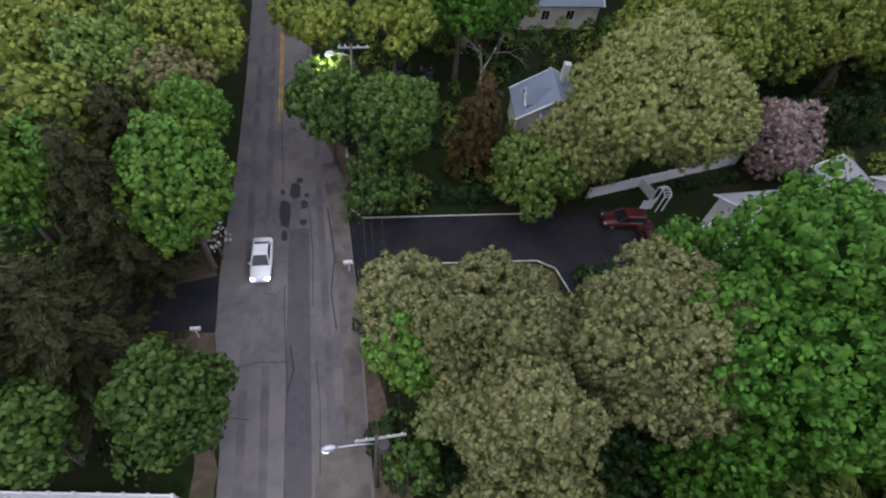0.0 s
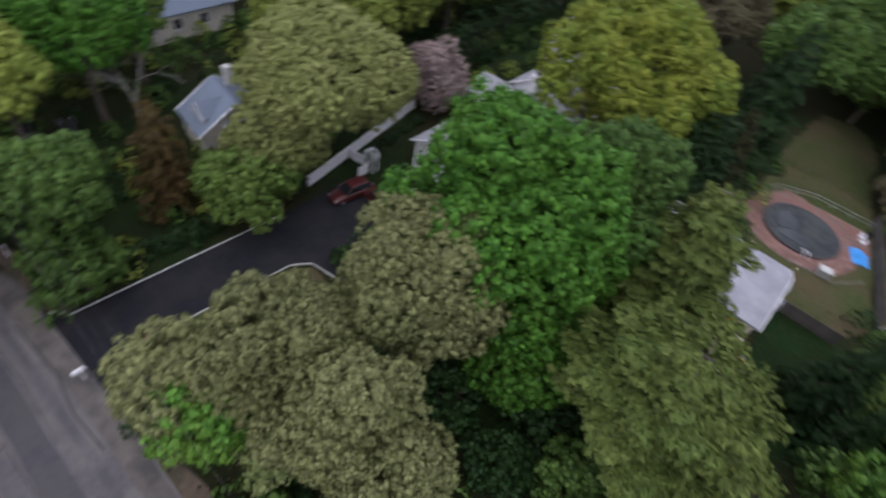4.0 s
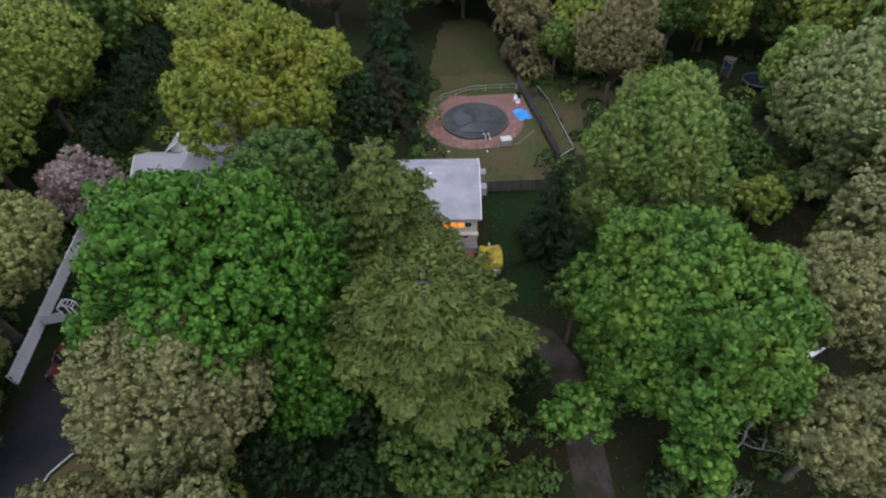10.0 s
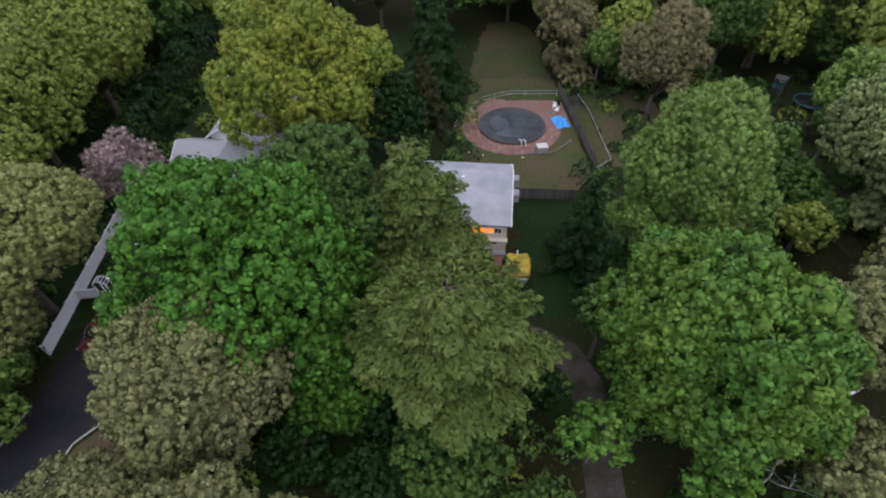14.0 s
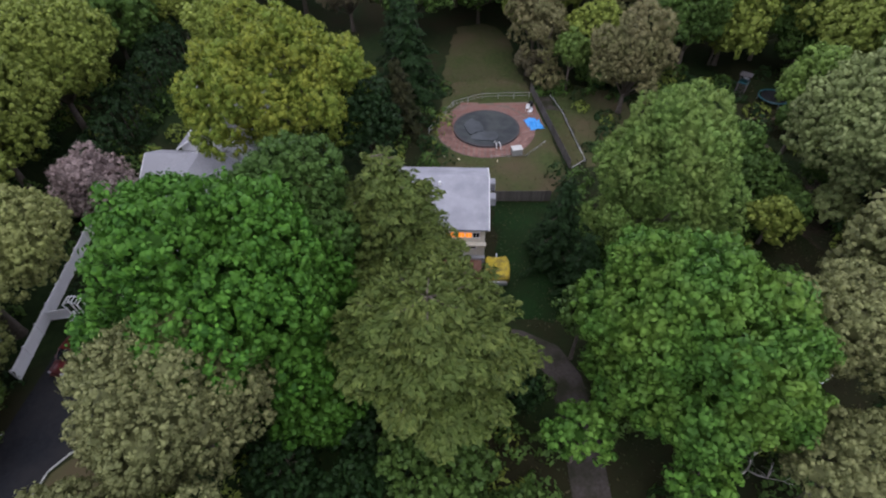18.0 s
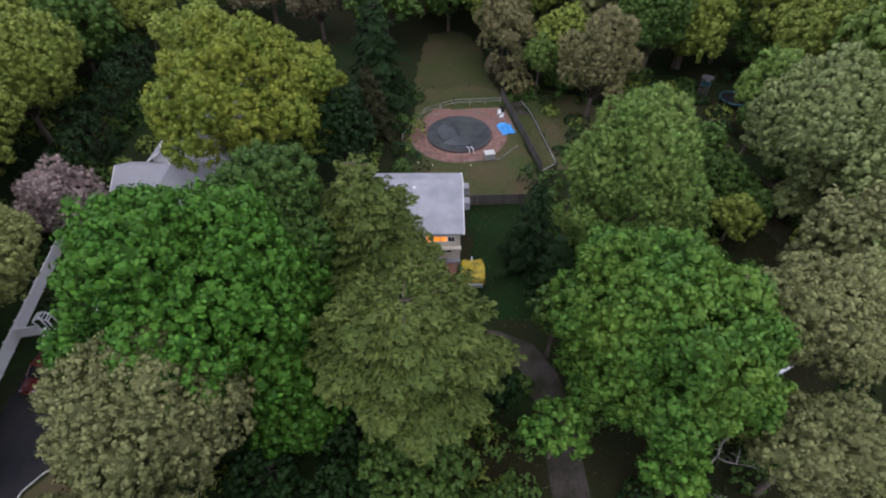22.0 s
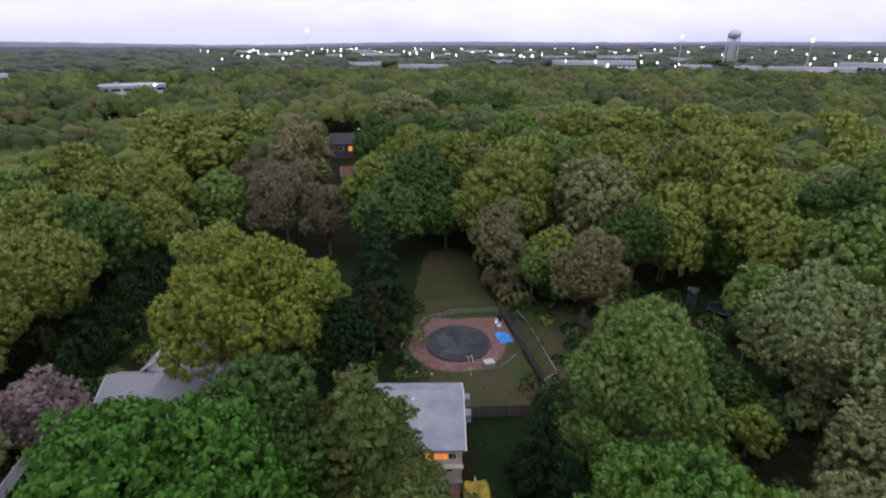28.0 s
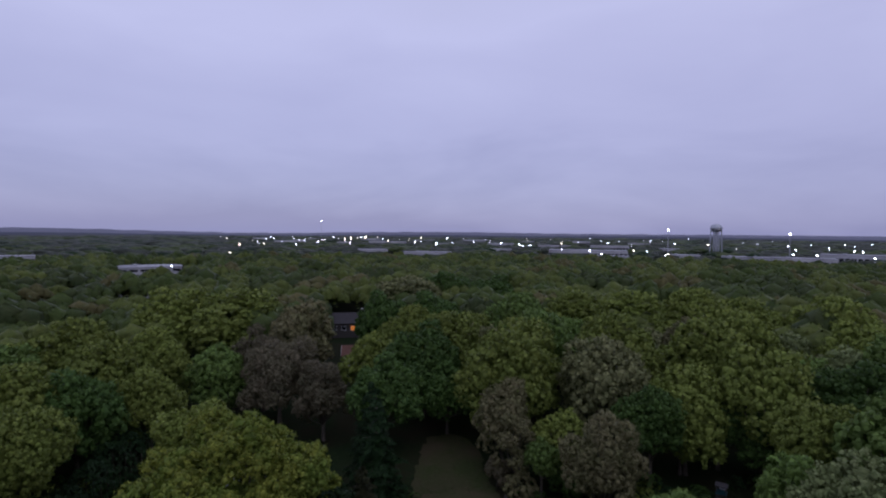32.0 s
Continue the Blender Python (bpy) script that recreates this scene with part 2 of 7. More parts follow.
M = {
    "maple": leafy("maple_leaves", (0.022, 0.072, 0.010), (0.064, 0.164, 0.020), (0.056, 0.132, 0.017)),
    "maple3": leafy("dull_maple_leaves", (0.040, 0.086, 0.018), (0.074, 0.144, 0.032), (0.070, 0.126, 0.028)),
    "maple2": leafy("spring_leaves", (0.042, 0.106, 0.018), (0.090, 0.204, 0.032), (0.138, 0.225, 0.033)),
    "cream": leafy("flowering_leaves", (0.086, 0.096, 0.038), (0.225, 0.232, 0.098), (0.132, 0.148, 0.055)),
    "olive": leafy("olive_leaves", (0.103, 0.137, 0.025), (0.202, 0.244, 0.049), (0.155, 0.206, 0.039)),
    "yellow": leafy("yellow_leaves", (0.095, 0.125, 0.017), (0.215, 0.232, 0.034), (0.105, 0.170, 0.027)),
    "khaki": leafy("khaki_leaves", (0.114, 0.132, 0.040), (0.214, 0.230, 0.084), (0.157, 0.185, 0.058)),
    "pine": leafy("needle_sprays", (0.048, 0.074, 0.017), (0.126, 0.156, 0.038), (0.076, 0.116, 0.027)),
    "feather": leafy("pale_spring_leaves", (0.092, 0.166, 0.036), (0.182, 0.300, 0.068), (0.200, 0.265, 0.068)),
    "fresh": leafy("fresh_green_leaves", (0.066, 0.114, 0.024), (0.134, 0.211, 0.046), (0.121, 0.176, 0.040)),
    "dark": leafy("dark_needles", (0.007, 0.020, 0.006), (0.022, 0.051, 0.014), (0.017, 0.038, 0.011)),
    "brown": leafy("brown_needles", (0.017, 0.022, 0.009), (0.048, 0.055, 0.020), (0.040, 0.035, 0.014)),
    "rust": leafy("rusty_needles", (0.036, 0.026, 0.009), (0.095, 0.060, 0.020), (0.060, 0.055, 0.016)),
    "pink": leafy("pink_blossom", (0.150, 0.110, 0.104), (0.330, 0.250, 0.240), (0.210, 0.175, 0.162)),
    "green": leafy("mid_green_leaves", (0.034, 0.070, 0.016), (0.072, 0.126, 0.028), (0.062, 0.112, 0.022)),
    "grey": leafy("grey_green_leaves", (0.120, 0.160, 0.056), (0.245, 0.285, 0.118), (0.185, 0.232, 0.078)),
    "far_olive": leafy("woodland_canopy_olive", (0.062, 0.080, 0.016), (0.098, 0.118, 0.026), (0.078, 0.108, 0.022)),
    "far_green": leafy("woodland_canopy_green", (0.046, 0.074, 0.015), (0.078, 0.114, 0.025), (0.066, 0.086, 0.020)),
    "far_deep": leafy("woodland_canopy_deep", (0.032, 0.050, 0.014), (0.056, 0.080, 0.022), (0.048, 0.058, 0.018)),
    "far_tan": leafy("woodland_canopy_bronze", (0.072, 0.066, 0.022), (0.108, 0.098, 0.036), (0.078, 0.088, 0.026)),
    # Leaf colour greyed and desaturated to carry the distance haze.
    "far_haze": leafy("woodland_canopy_haze_greyed", (0.034, 0.042, 0.028), (0.056, 0.064, 0.044), (0.040, 0.050, 0.038)),
    "twiggy": leafy("grey_brown_buds", (0.094, 0.080, 0.046), (0.160, 0.140, 0.084), (0.112, 0.112, 0.060)),
    "litterleaf": leafy("grass_and_dead_leaves", (0.018, 0.024, 0.008), (0.070, 0.062, 0.030), (0.030, 0.046, 0.014)),
    "tan": leafy("tan_buds", (0.108, 0.100, 0.046), (0.180, 0.164, 0.076), (0.120, 0.134, 0.050)),
    "bark": surface("bark", (0.06, 0.05, 0.04), (0.14, 0.12, 0.10), 6, 0.9, 0.6),
    "palebark": surface("pale_bark", (0.25, 0.24, 0.22), (0.42, 0.40, 0.37), 6, 0.9, 0.4),
    "asphalt": surface("asphalt", (0.084, 0.079, 0.085), (0.122, 0.114, 0.120), 1.3, 0.9, 0.15, (0.152, 0.139, 0.135), 0.22),
    "newasphalt": surface("fresh_asphalt", (0.011, 0.012, 0.015), (0.018, 0.019, 0.023), 3, 0.95, 0.15, (0.023, 0.022, 0.024), 0.3),
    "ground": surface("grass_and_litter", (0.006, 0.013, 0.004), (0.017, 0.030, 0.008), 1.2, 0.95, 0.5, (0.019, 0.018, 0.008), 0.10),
    "lawn": surface("lawn_grass", (0.030, 0.043, 0.014), (0.058, 0.070, 0.024), 2.0, 0.95, 0.5, (0.072, 0.058, 0.032), 0.13),
    "litter": surface("brown_leaf_litter", (0.032, 0.023, 0.017), (0.062, 0.046, 0.034), 2.2, 0.95, 0.5, (0.022, 0.024, 0.012), 0.35),
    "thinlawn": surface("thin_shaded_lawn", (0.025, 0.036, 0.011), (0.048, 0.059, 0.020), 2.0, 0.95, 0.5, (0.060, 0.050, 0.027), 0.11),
    # Lawn green with the shade beside the cottage put into its colour.
    "shadegrass": surface("shade_darkened_grass", (0.005, 0.016, 0.004), (0.011, 0.031, 0.007), 2.0, 0.95, 0.5, (0.009, 0.019, 0.005), 0.3),
    "blossom": leafy("white_blossom", (0.35, 0.34, 0.33), (0.68, 0.67, 0.66)),
    "dirt": surface("bare_earth", (0.070, 0.053, 0.040), (0.130, 0.098, 0.072), 2.5, 0.95, 0.4, (0.055, 0.050, 0.032), 0.5),
    "gravel": surface("gravel", (0.040, 0.034, 0.030), (0.070, 0.061, 0.055), 5, 0.95, 0.4, (0.026, 0.026, 0.016), 0.5),
    "white": surface("white_vinyl", (0.66, 0.66, 0.68), (0.78, 0.78, 0.80), 2, 0.5, 0.05, (0.62, 0.62, 0.62), 0.6),
    "roof": surface("grey_shingles", (0.23, 0.23, 0.255), (0.31, 0.31, 0.34), 5, 0.85, 0.3, (0.26, 0.26, 0.285), 0.4),
    "whiteroof": surface("white_roof_coating", (0.25, 0.252, 0.285), (0.31, 0.312, 0.345), 1.2, 0.8, 0.1, (0.22, 0.223, 0.25), 0.5),
    "townroof": surface("pale_membrane_roof", (0.34, 0.34, 0.37), (0.48, 0.48, 0.52), 0.3, 0.8, 0.05, (0.26, 0.26, 0.29), 0.06),
    "siding": surface("pale_siding", (0.50, 0.47, 0.40), (0.62, 0.58, 0.50), 3, 0.7, 0.1, (0.44, 0.42, 0.37), 0.5),
    "brick": surface("brick_paving", (0.15, 0.075, 0.062), (0.23, 0.125, 0.105), 6, 0.9, 0.3, (0.19, 0.125, 0.11), 0.7, vary=0.25),
    "joint": surface("sand_joint", (0.12, 0.085, 0.07), (0.18, 0.13, 0.11), 8, 0.95, 0.2),
    "stone": surface("kerb_stone", (0.34, 0.34, 0.33), (0.52, 0.52, 0.50), 6, 0.85, 0.3),
    "metal": surface("grey_metal", (0.36, 0.38, 0.42), (0.50, 0.52, 0.56), 5, 0.4, 0.05, metal=0.6),
    "pole": surface("weathered_pole", (0.045, 0.040, 0.034), (0.095, 0.085, 0.072), 7, 0.9, 0.4),
    "wire": surface("cable", (0.03, 0.03, 0.03), (0.05, 0.05, 0.05), 5, 0.6, 0),
    "redpaint": surface("red_car_paint", (0.055, 0.009, 0.010), (0.085, 0.013, 0.013), 2, 0.3, 0, (0.05, 0.012, 0.012), 0.8),
    "whitepaint": surface("white_car_paint", (0.72, 0.73, 0.76), (0.80, 0.81, 0.84), 2, 0.3, 0),
    "blackpaint": surface("black_car_paint", (0.012, 0.012, 0.014), (0.022, 0.022, 0.025), 2, 0.25, 0),
    "glass": surface("dark_glass", (0.012, 0.014, 0.017), (0.02, 0.022, 0.026), 1, 0.08, 0),
    "rubber": surface("tyre_rubber", (0.015, 0.015, 0.015), (0.03, 0.03, 0.03), 8, 0.9, 0.1),
    "yellowtarp": surface("yellow_canvas", (0.34, 0.25, 0.01), (0.47, 0.36, 0.02), 3, 0.7, 0.3, (0.13, 0.10, 0.015), 1.6),
    "blue": surface("blue_tarpaulin", (0.02, 0.20, 0.55), (0.05, 0.32, 0.72), 5, 0.5, 0.5),
    "poolcover": surface("dark_pool_cover", (0.008, 0.012, 0.015), (0.016, 0.022, 0.026), 1.0, 0.75, 0.4, (0.034, 0.040, 0.040), 0.45),
    "wetcover": surface("wet_pool_cover", (0.008, 0.012, 0.016), (0.016, 0.022, 0.027), 1.0, 0.5, 0.1, (0.036, 0.044, 0.050), 0.45),
    "slate": surface("blue_grey_shingles", (0.12, 0.15, 0.20), (0.18, 0.21, 0.27), 6, 0.85, 0.3, (0.14, 0.17, 0.22), 0.5),
    "paleconcrete": surface("pale_concrete", (0.42, 0.42, 0.44), (0.58, 0.58, 0.60), 0.4, 0.8, 0.1, (0.36, 0.36, 0.38), 0.05),
    "darkroof": surface("dark_shingles", (0.045, 0.042, 0.045), (0.08, 0.075, 0.078), 4, 0.9, 0.3),
    "redbrick": surface("old_brickwork", (0.12, 0.06, 0.045), (0.20, 0.11, 0.085), 5, 0.9, 0.3),
    "yellowline": surface("yellow_road_paint", (0.42, 0.25, 0.03), (0.55, 0.34, 0.05), 5, 0.8, 0.1, (0.25, 0.17, 0.06), 0.9),
    "patch": surface("tar_patch", (0.007, 0.007, 0.009), (0.014, 0.014, 0.017), 5, 0.7, 0.3),
    "seam": surface("sealed_crack", (0.036, 0.034, 0.036), (0.052, 0.049, 0.051), 5, 0.8, 0.1),
    "palewear": surface("worn_wheel_track", (0.098, 0.092, 0.097), (0.136, 0.127, 0.130), 0.9, 0.9, 0.1, (0.086, 0.081, 0.086), 0.4),
    "dust": surface("dusty_asphalt", (0.110, 0.098, 0.090), (0.150, 0.134, 0.120), 1.1, 0.95, 0.15, (0.072, 0.066, 0.066), 0.35),
    "trench": surface("older_asphalt", (0.062, 0.059, 0.066), (0.090, 0.086, 0.093), 1.3, 0.9, 0.15, (0.085, 0.080, 0.082), 0.3),
    # Grey-blue haze is mixed into both ridge colours.
    "haze_ridge": surface("haze_tinted_ridge", (0.075, 0.080, 0.105), (0.095, 0.100, 0.128), 0.02, 0.95, 0, (0.085, 0.090, 0.120), 0.004),
    "haze_far": surface("haze_paled_far_ridge", (0.17, 0.175, 0.23), (0.20, 0.205, 0.26), 0.02, 0.95, 0, (0.185, 0.19, 0.24), 0.004),
    "concrete": surface("old_concrete", (0.20, 0.20, 0.19), (0.30, 0.30, 0.29), 4, 0.9, 0.2),
    "magenta": leafy("magenta_blossom", (0.25, 0.03, 0.12), (0.5, 0.08, 0.26)),
    "lamp_white": glow("white_lamp", (0.92, 0.95, 1.0), 30),
    "lamp_warm": glow("warm_lamp", (1.0, 0.78, 0.48), 26),
    "lamp_dim": glow("dim_garden_lamp", (1.0, 0.86, 0.66), 1.1),
    "lamp_lens": glow("street_lamp_lens", (0.85, 0.93, 1.0), 1.2),
    "lamp_red": glow("red_lamp", (1.0, 0.35, 0.22), 16),
    "window_warm": glow("lit_window", (1.0, 0.30, 0.015), 0.62),
    "teal": surface("turquoise_plastic", (0.010, 0.060, 0.075), (0.016, 0.090, 0.105), 3, 0.5, 0.1),
    "fencewood": surface("weathered_boards", (0.065, 0.060, 0.056), (0.125, 0.115, 0.108), 4, 0.9, 0.3, vary=0.2),
}


# ---- building blocks ----


def link(name, me, material, parent=None, label=""):
    ob = new(name, me)
    if material:
        me.materials.append(M[material] if isinstance(material, str) else material)
    if parent:
        ob.parent = parent
    if label:
        tagged(ob, label)
    return ob


def part(name, bm, material, parent=None, label="", smooth=False):
    me = bpy.data.meshes.new(name)
    bm.to_mesh(me)
    bm.free()
    if smooth:
        me.shade_smooth()
    return link(name, me, material, parent, label)


def raw(name, verts, faces, material, parent=None, label=""):
    """One mesh from numpy arrays; all faces have the same number of corners."""
    me = bpy.data.meshes.new(name)
    n, k = faces.shape
    me.vertices.add(len(verts))
    me.vertices.foreach_set("co", np.ascontiguousarray(verts, np.float32).ravel())
    me.loops.add(n * k)
    me.loops.foreach_set("vertex_index", faces.astype(np.int32).ravel())
    me.polygons.add(n)
    me.polygons.foreach_set("loop_start", np.arange(0, n * k, k, dtype=np.int32))
    me.update(calc_edges=True)
    return link(name, me, material, parent, label)


def empty(name, m, label, category, group="", kind=""):
    ob = new(name)
    ob.matrix_world = m
    ob.empty_display_size = 0.3
    return tagged(ob, label, category, group, kind)


def box(bm, x0, y0, z0, x1, y1, z1, bevel=0.0):
    r = bmesh.ops.create_cube(bm, size=1)
    for v in r["verts"]:
        v.co = Vector((x0 + (v.co.x + 0.5) * (x1 - x0), y0 + (v.co.y + 0.5) * (y1 - y0), z0 + (v.co.z + 0.5) * (z1 - z0)))
    if bevel:
        es = list({e for v in r["verts"] for e in v.link_edges})
        bmesh.ops.bevel(bm, geom=es, offset=bevel, segments=1, affect="EDGES")
    return bm


def boxed(name, dims, material, parent=None, label="", bevel=0.0):
    return part(name, box(bmesh.new(), *dims, bevel), material, parent, label)


def tube(bm, pts, radii, sides=6):
    """A tapered tube along points."""
    rings = []
    pts = [Vector(p) for p in pts]
    for i, p in enumerate(pts):
        d = (pts[min(i + 1, len(pts) - 1)] - pts[max(i - 1, 0)]).normalized()
        a = d.orthogonal().normalized()
        b = d.cross(a)
        r = radii[i] if hasattr(radii, "__len__") else radii
        rings.append([bm.verts.new(p + r * (math.cos(2 * math.pi * k / sides) * a + math.sin(2 * math.pi * k / sides) * b)) for k in range(sides)])
    for q0, q1 in zip(rings, rings[1:]):
        for k in range(sides):
            bm.faces.new((q0[k], q0[(k + 1) % sides], q1[(k + 1) % sides], q1[k]))
    bm.faces.new(rings[0][::-1])
    bm.faces.new(rings[-1])
    return bm


def slab(name, outline, z0, z1, material, parent=None, label=""):
    """A flat body with the given outline."""
    bm = bmesh.new()
    low = [bm.verts.new((x, y, z0)) for x, y in outline]
    top = [bm.verts.new((x, y, z1)) for x, y in outline]
    n = len(outline)
    bm.faces.new(top)
    bm.faces.new(low[::-1])
    for k in range(n):
        bm.faces.new((low[k], low[(k + 1) % n], top[(k + 1) % n], top[k]))
    bmesh.ops.recalc_face_normals(bm, faces=bm.faces)
    return part(name, bm, material, parent, label)


# ---- trees ----


def unit(v):
    return v / np.maximum(np.linalg.norm(v, axis=-1, keepdims=True), 1e-9)


def sphere_dirs(rng, n, low=-0.5):
    z = rng.uniform(low, 1, n)
    a = rng.uniform(0, 2 * np.pi, n)
    s = np.sqrt(1 - z * z)
    return np.stack([s * np.cos(a), s * np.sin(a), z], -1)


def leaves(rng, at, out, size, spread, per, droop=0.8, width=0.55, along=None, loose=0.3):
    """per folded leaves in a small dome round every point of at, facing out; along: the way that needles point."""
    at, out = np.repeat(at, per, 0), np.repeat(out, per, 0)
    t1 = unit(np.cross(out, rng.normal(size=out.shape)))
    rad = spread * np.sqrt(rng.uniform(0, 1, (len(at), 1)))
    base = at + t1 * rad - out * (rad * rad / max(spread, 1e-6)) * droop
    nrm = unit(out + 0.8 * t1 * rad / spread + loose * rng.normal(size=out.shape))
    lon = unit(t1 + 0.6 * rng.normal(size=out.shape))
    if along is not None:
        lon = unit(np.repeat(along, per, 0) + 0.45 * rng.normal(size=out.shape))
    lon = unit(lon - nrm * (lon * nrm).sum(-1, keepdims=True))
    sid = np.cross(nrm, lon)
    s = size * rng.uniform(0.7, 1.3, (len(at), 1))
    v = np.stack([base - lon * s * 0.5, base + sid * s * width * 0.5 + nrm * s * 0.08, base + lon * s * 0.5 - nrm * s * 0.1, base - sid * s * width * 0.5 + nrm * s * 0.08], 1)
    return v.reshape(-1, 3)


def rosettes(rng, at, out, size, per, width=0.62, lift=(0.2, 1.15), uneven=0.3):
    """Sprigs: per leaves that spring from one point and spread into a small dome facing out."""
    n = len(at)
    t1 = unit(np.cross(out, rng.normal(size=out.shape)))
    t2 = np.cross(out, t1)
    L = size * rng.uniform(1 - uneven, 1 + uneven, (n, 1))
    root = at - out * L * 0.25
    V = [root[:, None]]
    for j in range(per):
        az = (2 * np.pi * (j * 0.618 * per + 0.0) / per + rng.uniform(-0.5, 0.5, (n, 1))) if per > 9 else 2 * np.pi * j / per + rng.uniform(-0.4, 0.4, (n, 1))
        el = lift[0] + (lift[1] - lift[0]) * ((j * 3) % per) / max(per - 1, 1) + rng.uniform(-0.2, 0.2, (n, 1))
        flat = np.cos(az) * t1 + np.sin(az) * t2
        d = np.cos(el) * flat + np.sin(el) * out
        nrm = unit(np.cos(el) * out - np.sin(el) * flat)
        sid = np.cross(nrm, d)
        q = L * rng.uniform(0.75, 1.2, (n, 1))
        V.append(np.stack([root + d * q * 0.78 + sid * q * width * 0.5, root + d * q * 1.05 - nrm * q * 0.26, root + d * q * 0.78 - sid * q * width * 0.5], 1))
    v = np.concatenate(V, 1)
    k = 1 + 3 * per
    one = np.array([[0, 1 + 3 * j, 2 + 3 * j, 3 + 3 * j] for j in range(per)])
    f = (np.arange(n)[:, None, None] * k + one[None]).reshape(-1, 4)
    return v.reshape(-1, 3), f


def tufts(rng, at, out, tuft, leaf, per, width=0.7, flat=0.9, uneven=0.4, stagger=0.55):
    """Leaf clumps: round every point of at an uneven, ragged-edged dome facing out, with per single leaves lying loosely on it."""
    n, m = len(at), 6
    t1 = unit(np.cross(out, rng.normal(size=out.shape)))
    t2 = np.cross(out, t1)
    r = tuft * rng.uniform(1 - uneven, 1 + uneven, (n, 1))
    at = at + out * tuft * stagger * rng.uniform(-1, 1, (n, 1))
    V, F = [], []
    for k, (el, rag) in enumerate(((0.6, 0.3), (1.7, 0.4))):
        for j in range(m):
            az = 2 * np.pi * (j + 0.5 * (k % 2)) / m + rng.uniform(-0.25, 0.25, (n, 1))
            side = np.cos(az) * t1 + np.sin(az) * t2
            V.append(at + 0.62 * r * (side * math.sin(el) + out * math.cos(el) * flat) * rng.uniform(1 - rag, 1 + rag, (n, 1)))
            if k:
                F.append(((k - 1) * m + j, k * m + j, k * m + (j + 1) % m, (k - 1) * m + (j + 1) % m))
    F += [(0, 1, 2, 3), (0, 3, 4, 5)]
    for j in range(per):
        h = 1 - 1.15 * (j + 0.5) / per + rng.uniform(-0.08, 0.08, (n, 1))
        az = j * 2.39996 + rng.uniform(-0.4, 0.4, (n, 1))
        q = np.sqrt(np.maximum(1 - h * h, 0))
        side = np.cos(az) * t1 + np.sin(az) * t2
        u = side * q + out * h
        p = at + r * (side * q + out * h * flat) * rng.uniform(0.66, 1.25, (n, 1))
        nrm = unit(u + 0.2 * out + 0.3 * rng.normal(size=u.shape))
        lon = unit(side * (h + 0.35) - out * q * 0.5 + 0.45 * rng.normal(size=u.shape) + 1e-3)
        lon = unit(lon - nrm * (lon * nrm).sum(-1, keepdims=True))
        sid = np.cross(nrm, lon)
        k = leaf * rng.uniform(0.75, 1.25, (n, 1))
        V += [p - lon * k * 0.5, p + sid * k * width * 0.5 + nrm * k * 0.05, p + lon * k * 0.55 - nrm * k * 0.16, p - sid * k * width * 0.5 + nrm * k * 0.05]
        F.append(tuple(2 * m + 4 * j + w for w in range(4)))
    v = np.stack(V, 1)
    f = (np.arange(n)[:, None, None] * len(V) + np.array(F)[None]).reshape(-1, 4)
    return v.reshape(-1, 3), f


def crown_points(rng, rx, ry, rz, nlobes, clump, low=-0.45, lobe=0.36, taper=0.0, depth=1.0, reach=(0.5, 0.86)):
    """Clump places and outward directions over a crown built of overlapping lobes."""
    i = np.arange(nlobes)
    z = 1 - (1 - low) * (i + 0.5) / nlobes
    a = i * 2.39996 + rng.uniform(0, 6.28)
    s = np.sqrt(np.maximum(1 - z * z, 0))
    d = unit(np.stack([s * np.cos(a), s * np.sin(a), z], -1) + 0.16 * rng.normal(size=(nlobes, 3)))
    cen = d * np.array([rx, ry, rz]) * rng.uniform(reach[0], reach[1], (nlobes, 1))
    if taper:
        cen[:, :2] *= 1 - taper * (cen[:, 2:] / rz * 0.5 + 0.5)
    rad = min(rx, ry, rz * 1.3) * lobe * rng.uniform(0.62, 1.22, nlobes)
    P, O = [], []
    for k in range(nlobes):
        m = max(8, int(4 * np.pi * rad[k] ** 2 * 0.87 / clump**2 * 1.1))
        w = np.arange(m)
        uz = 1 - 1.75 * (w + 0.5) / m
        ua = w * 2.39996 + rng.uniform(0, 6.28)
        us = np.sqrt(np.maximum(1 - uz * uz, 0))
        u = unit(np.stack([us * np.cos(ua), us * np.sin(ua), uz], -1) + rng.normal(size=(m, 3)) * 0.28 * clump / rad[k])
        p = cen[k] + u * rad[k] * depth * rng.uniform(0.84, 1.2, (m, 1))
        dist = np.linalg.norm(p[:, None] - cen[None], axis=-1) / rad[None]
        dist[:, k] = 9
        keep = (dist.min(1) > 0.85 * depth) & ((u * d[k]).sum(-1) > -0.35)
        P.append(p[keep])
        O.append(unit(0.75 * u[keep] + 0.2 * d[k] + np.array([0, 0, 0.35])))
    return np.concatenate(P), np.concatenate(O), cen, rad


def quads(v):
    return np.arange(len(v)).reshape(-1, 4)


def limbs(name, rng, base_r, zfork, tips, parent, material="bark", lean=(0, 0)):
    bm = bmesh.new()
    top = Vector((lean[0], lean[1], zfork))
    tube(bm, [(0, 0, -0.3), (0.02, 0, 0.4), top * 0.5, top], [base_r * 1.5, base_r * 1.1, base_r * 0.9, base_r * 0.7], 9)
    for t in tips:
        t = Vector(t)
        start = top * rng.uniform(0.7, 1.0)
        mid = start.lerp(t, 0.5) + Vector((0, 0, -0.08 * (t - start).length)) + Vector(rng.normal(size=3) * 0.2)
        tube(bm, [start, mid, t], [base_r * 0.5, base_r * 0.3, base_r * 0.08], 5)
    return part(name, bm, material, parent, smooth=True)


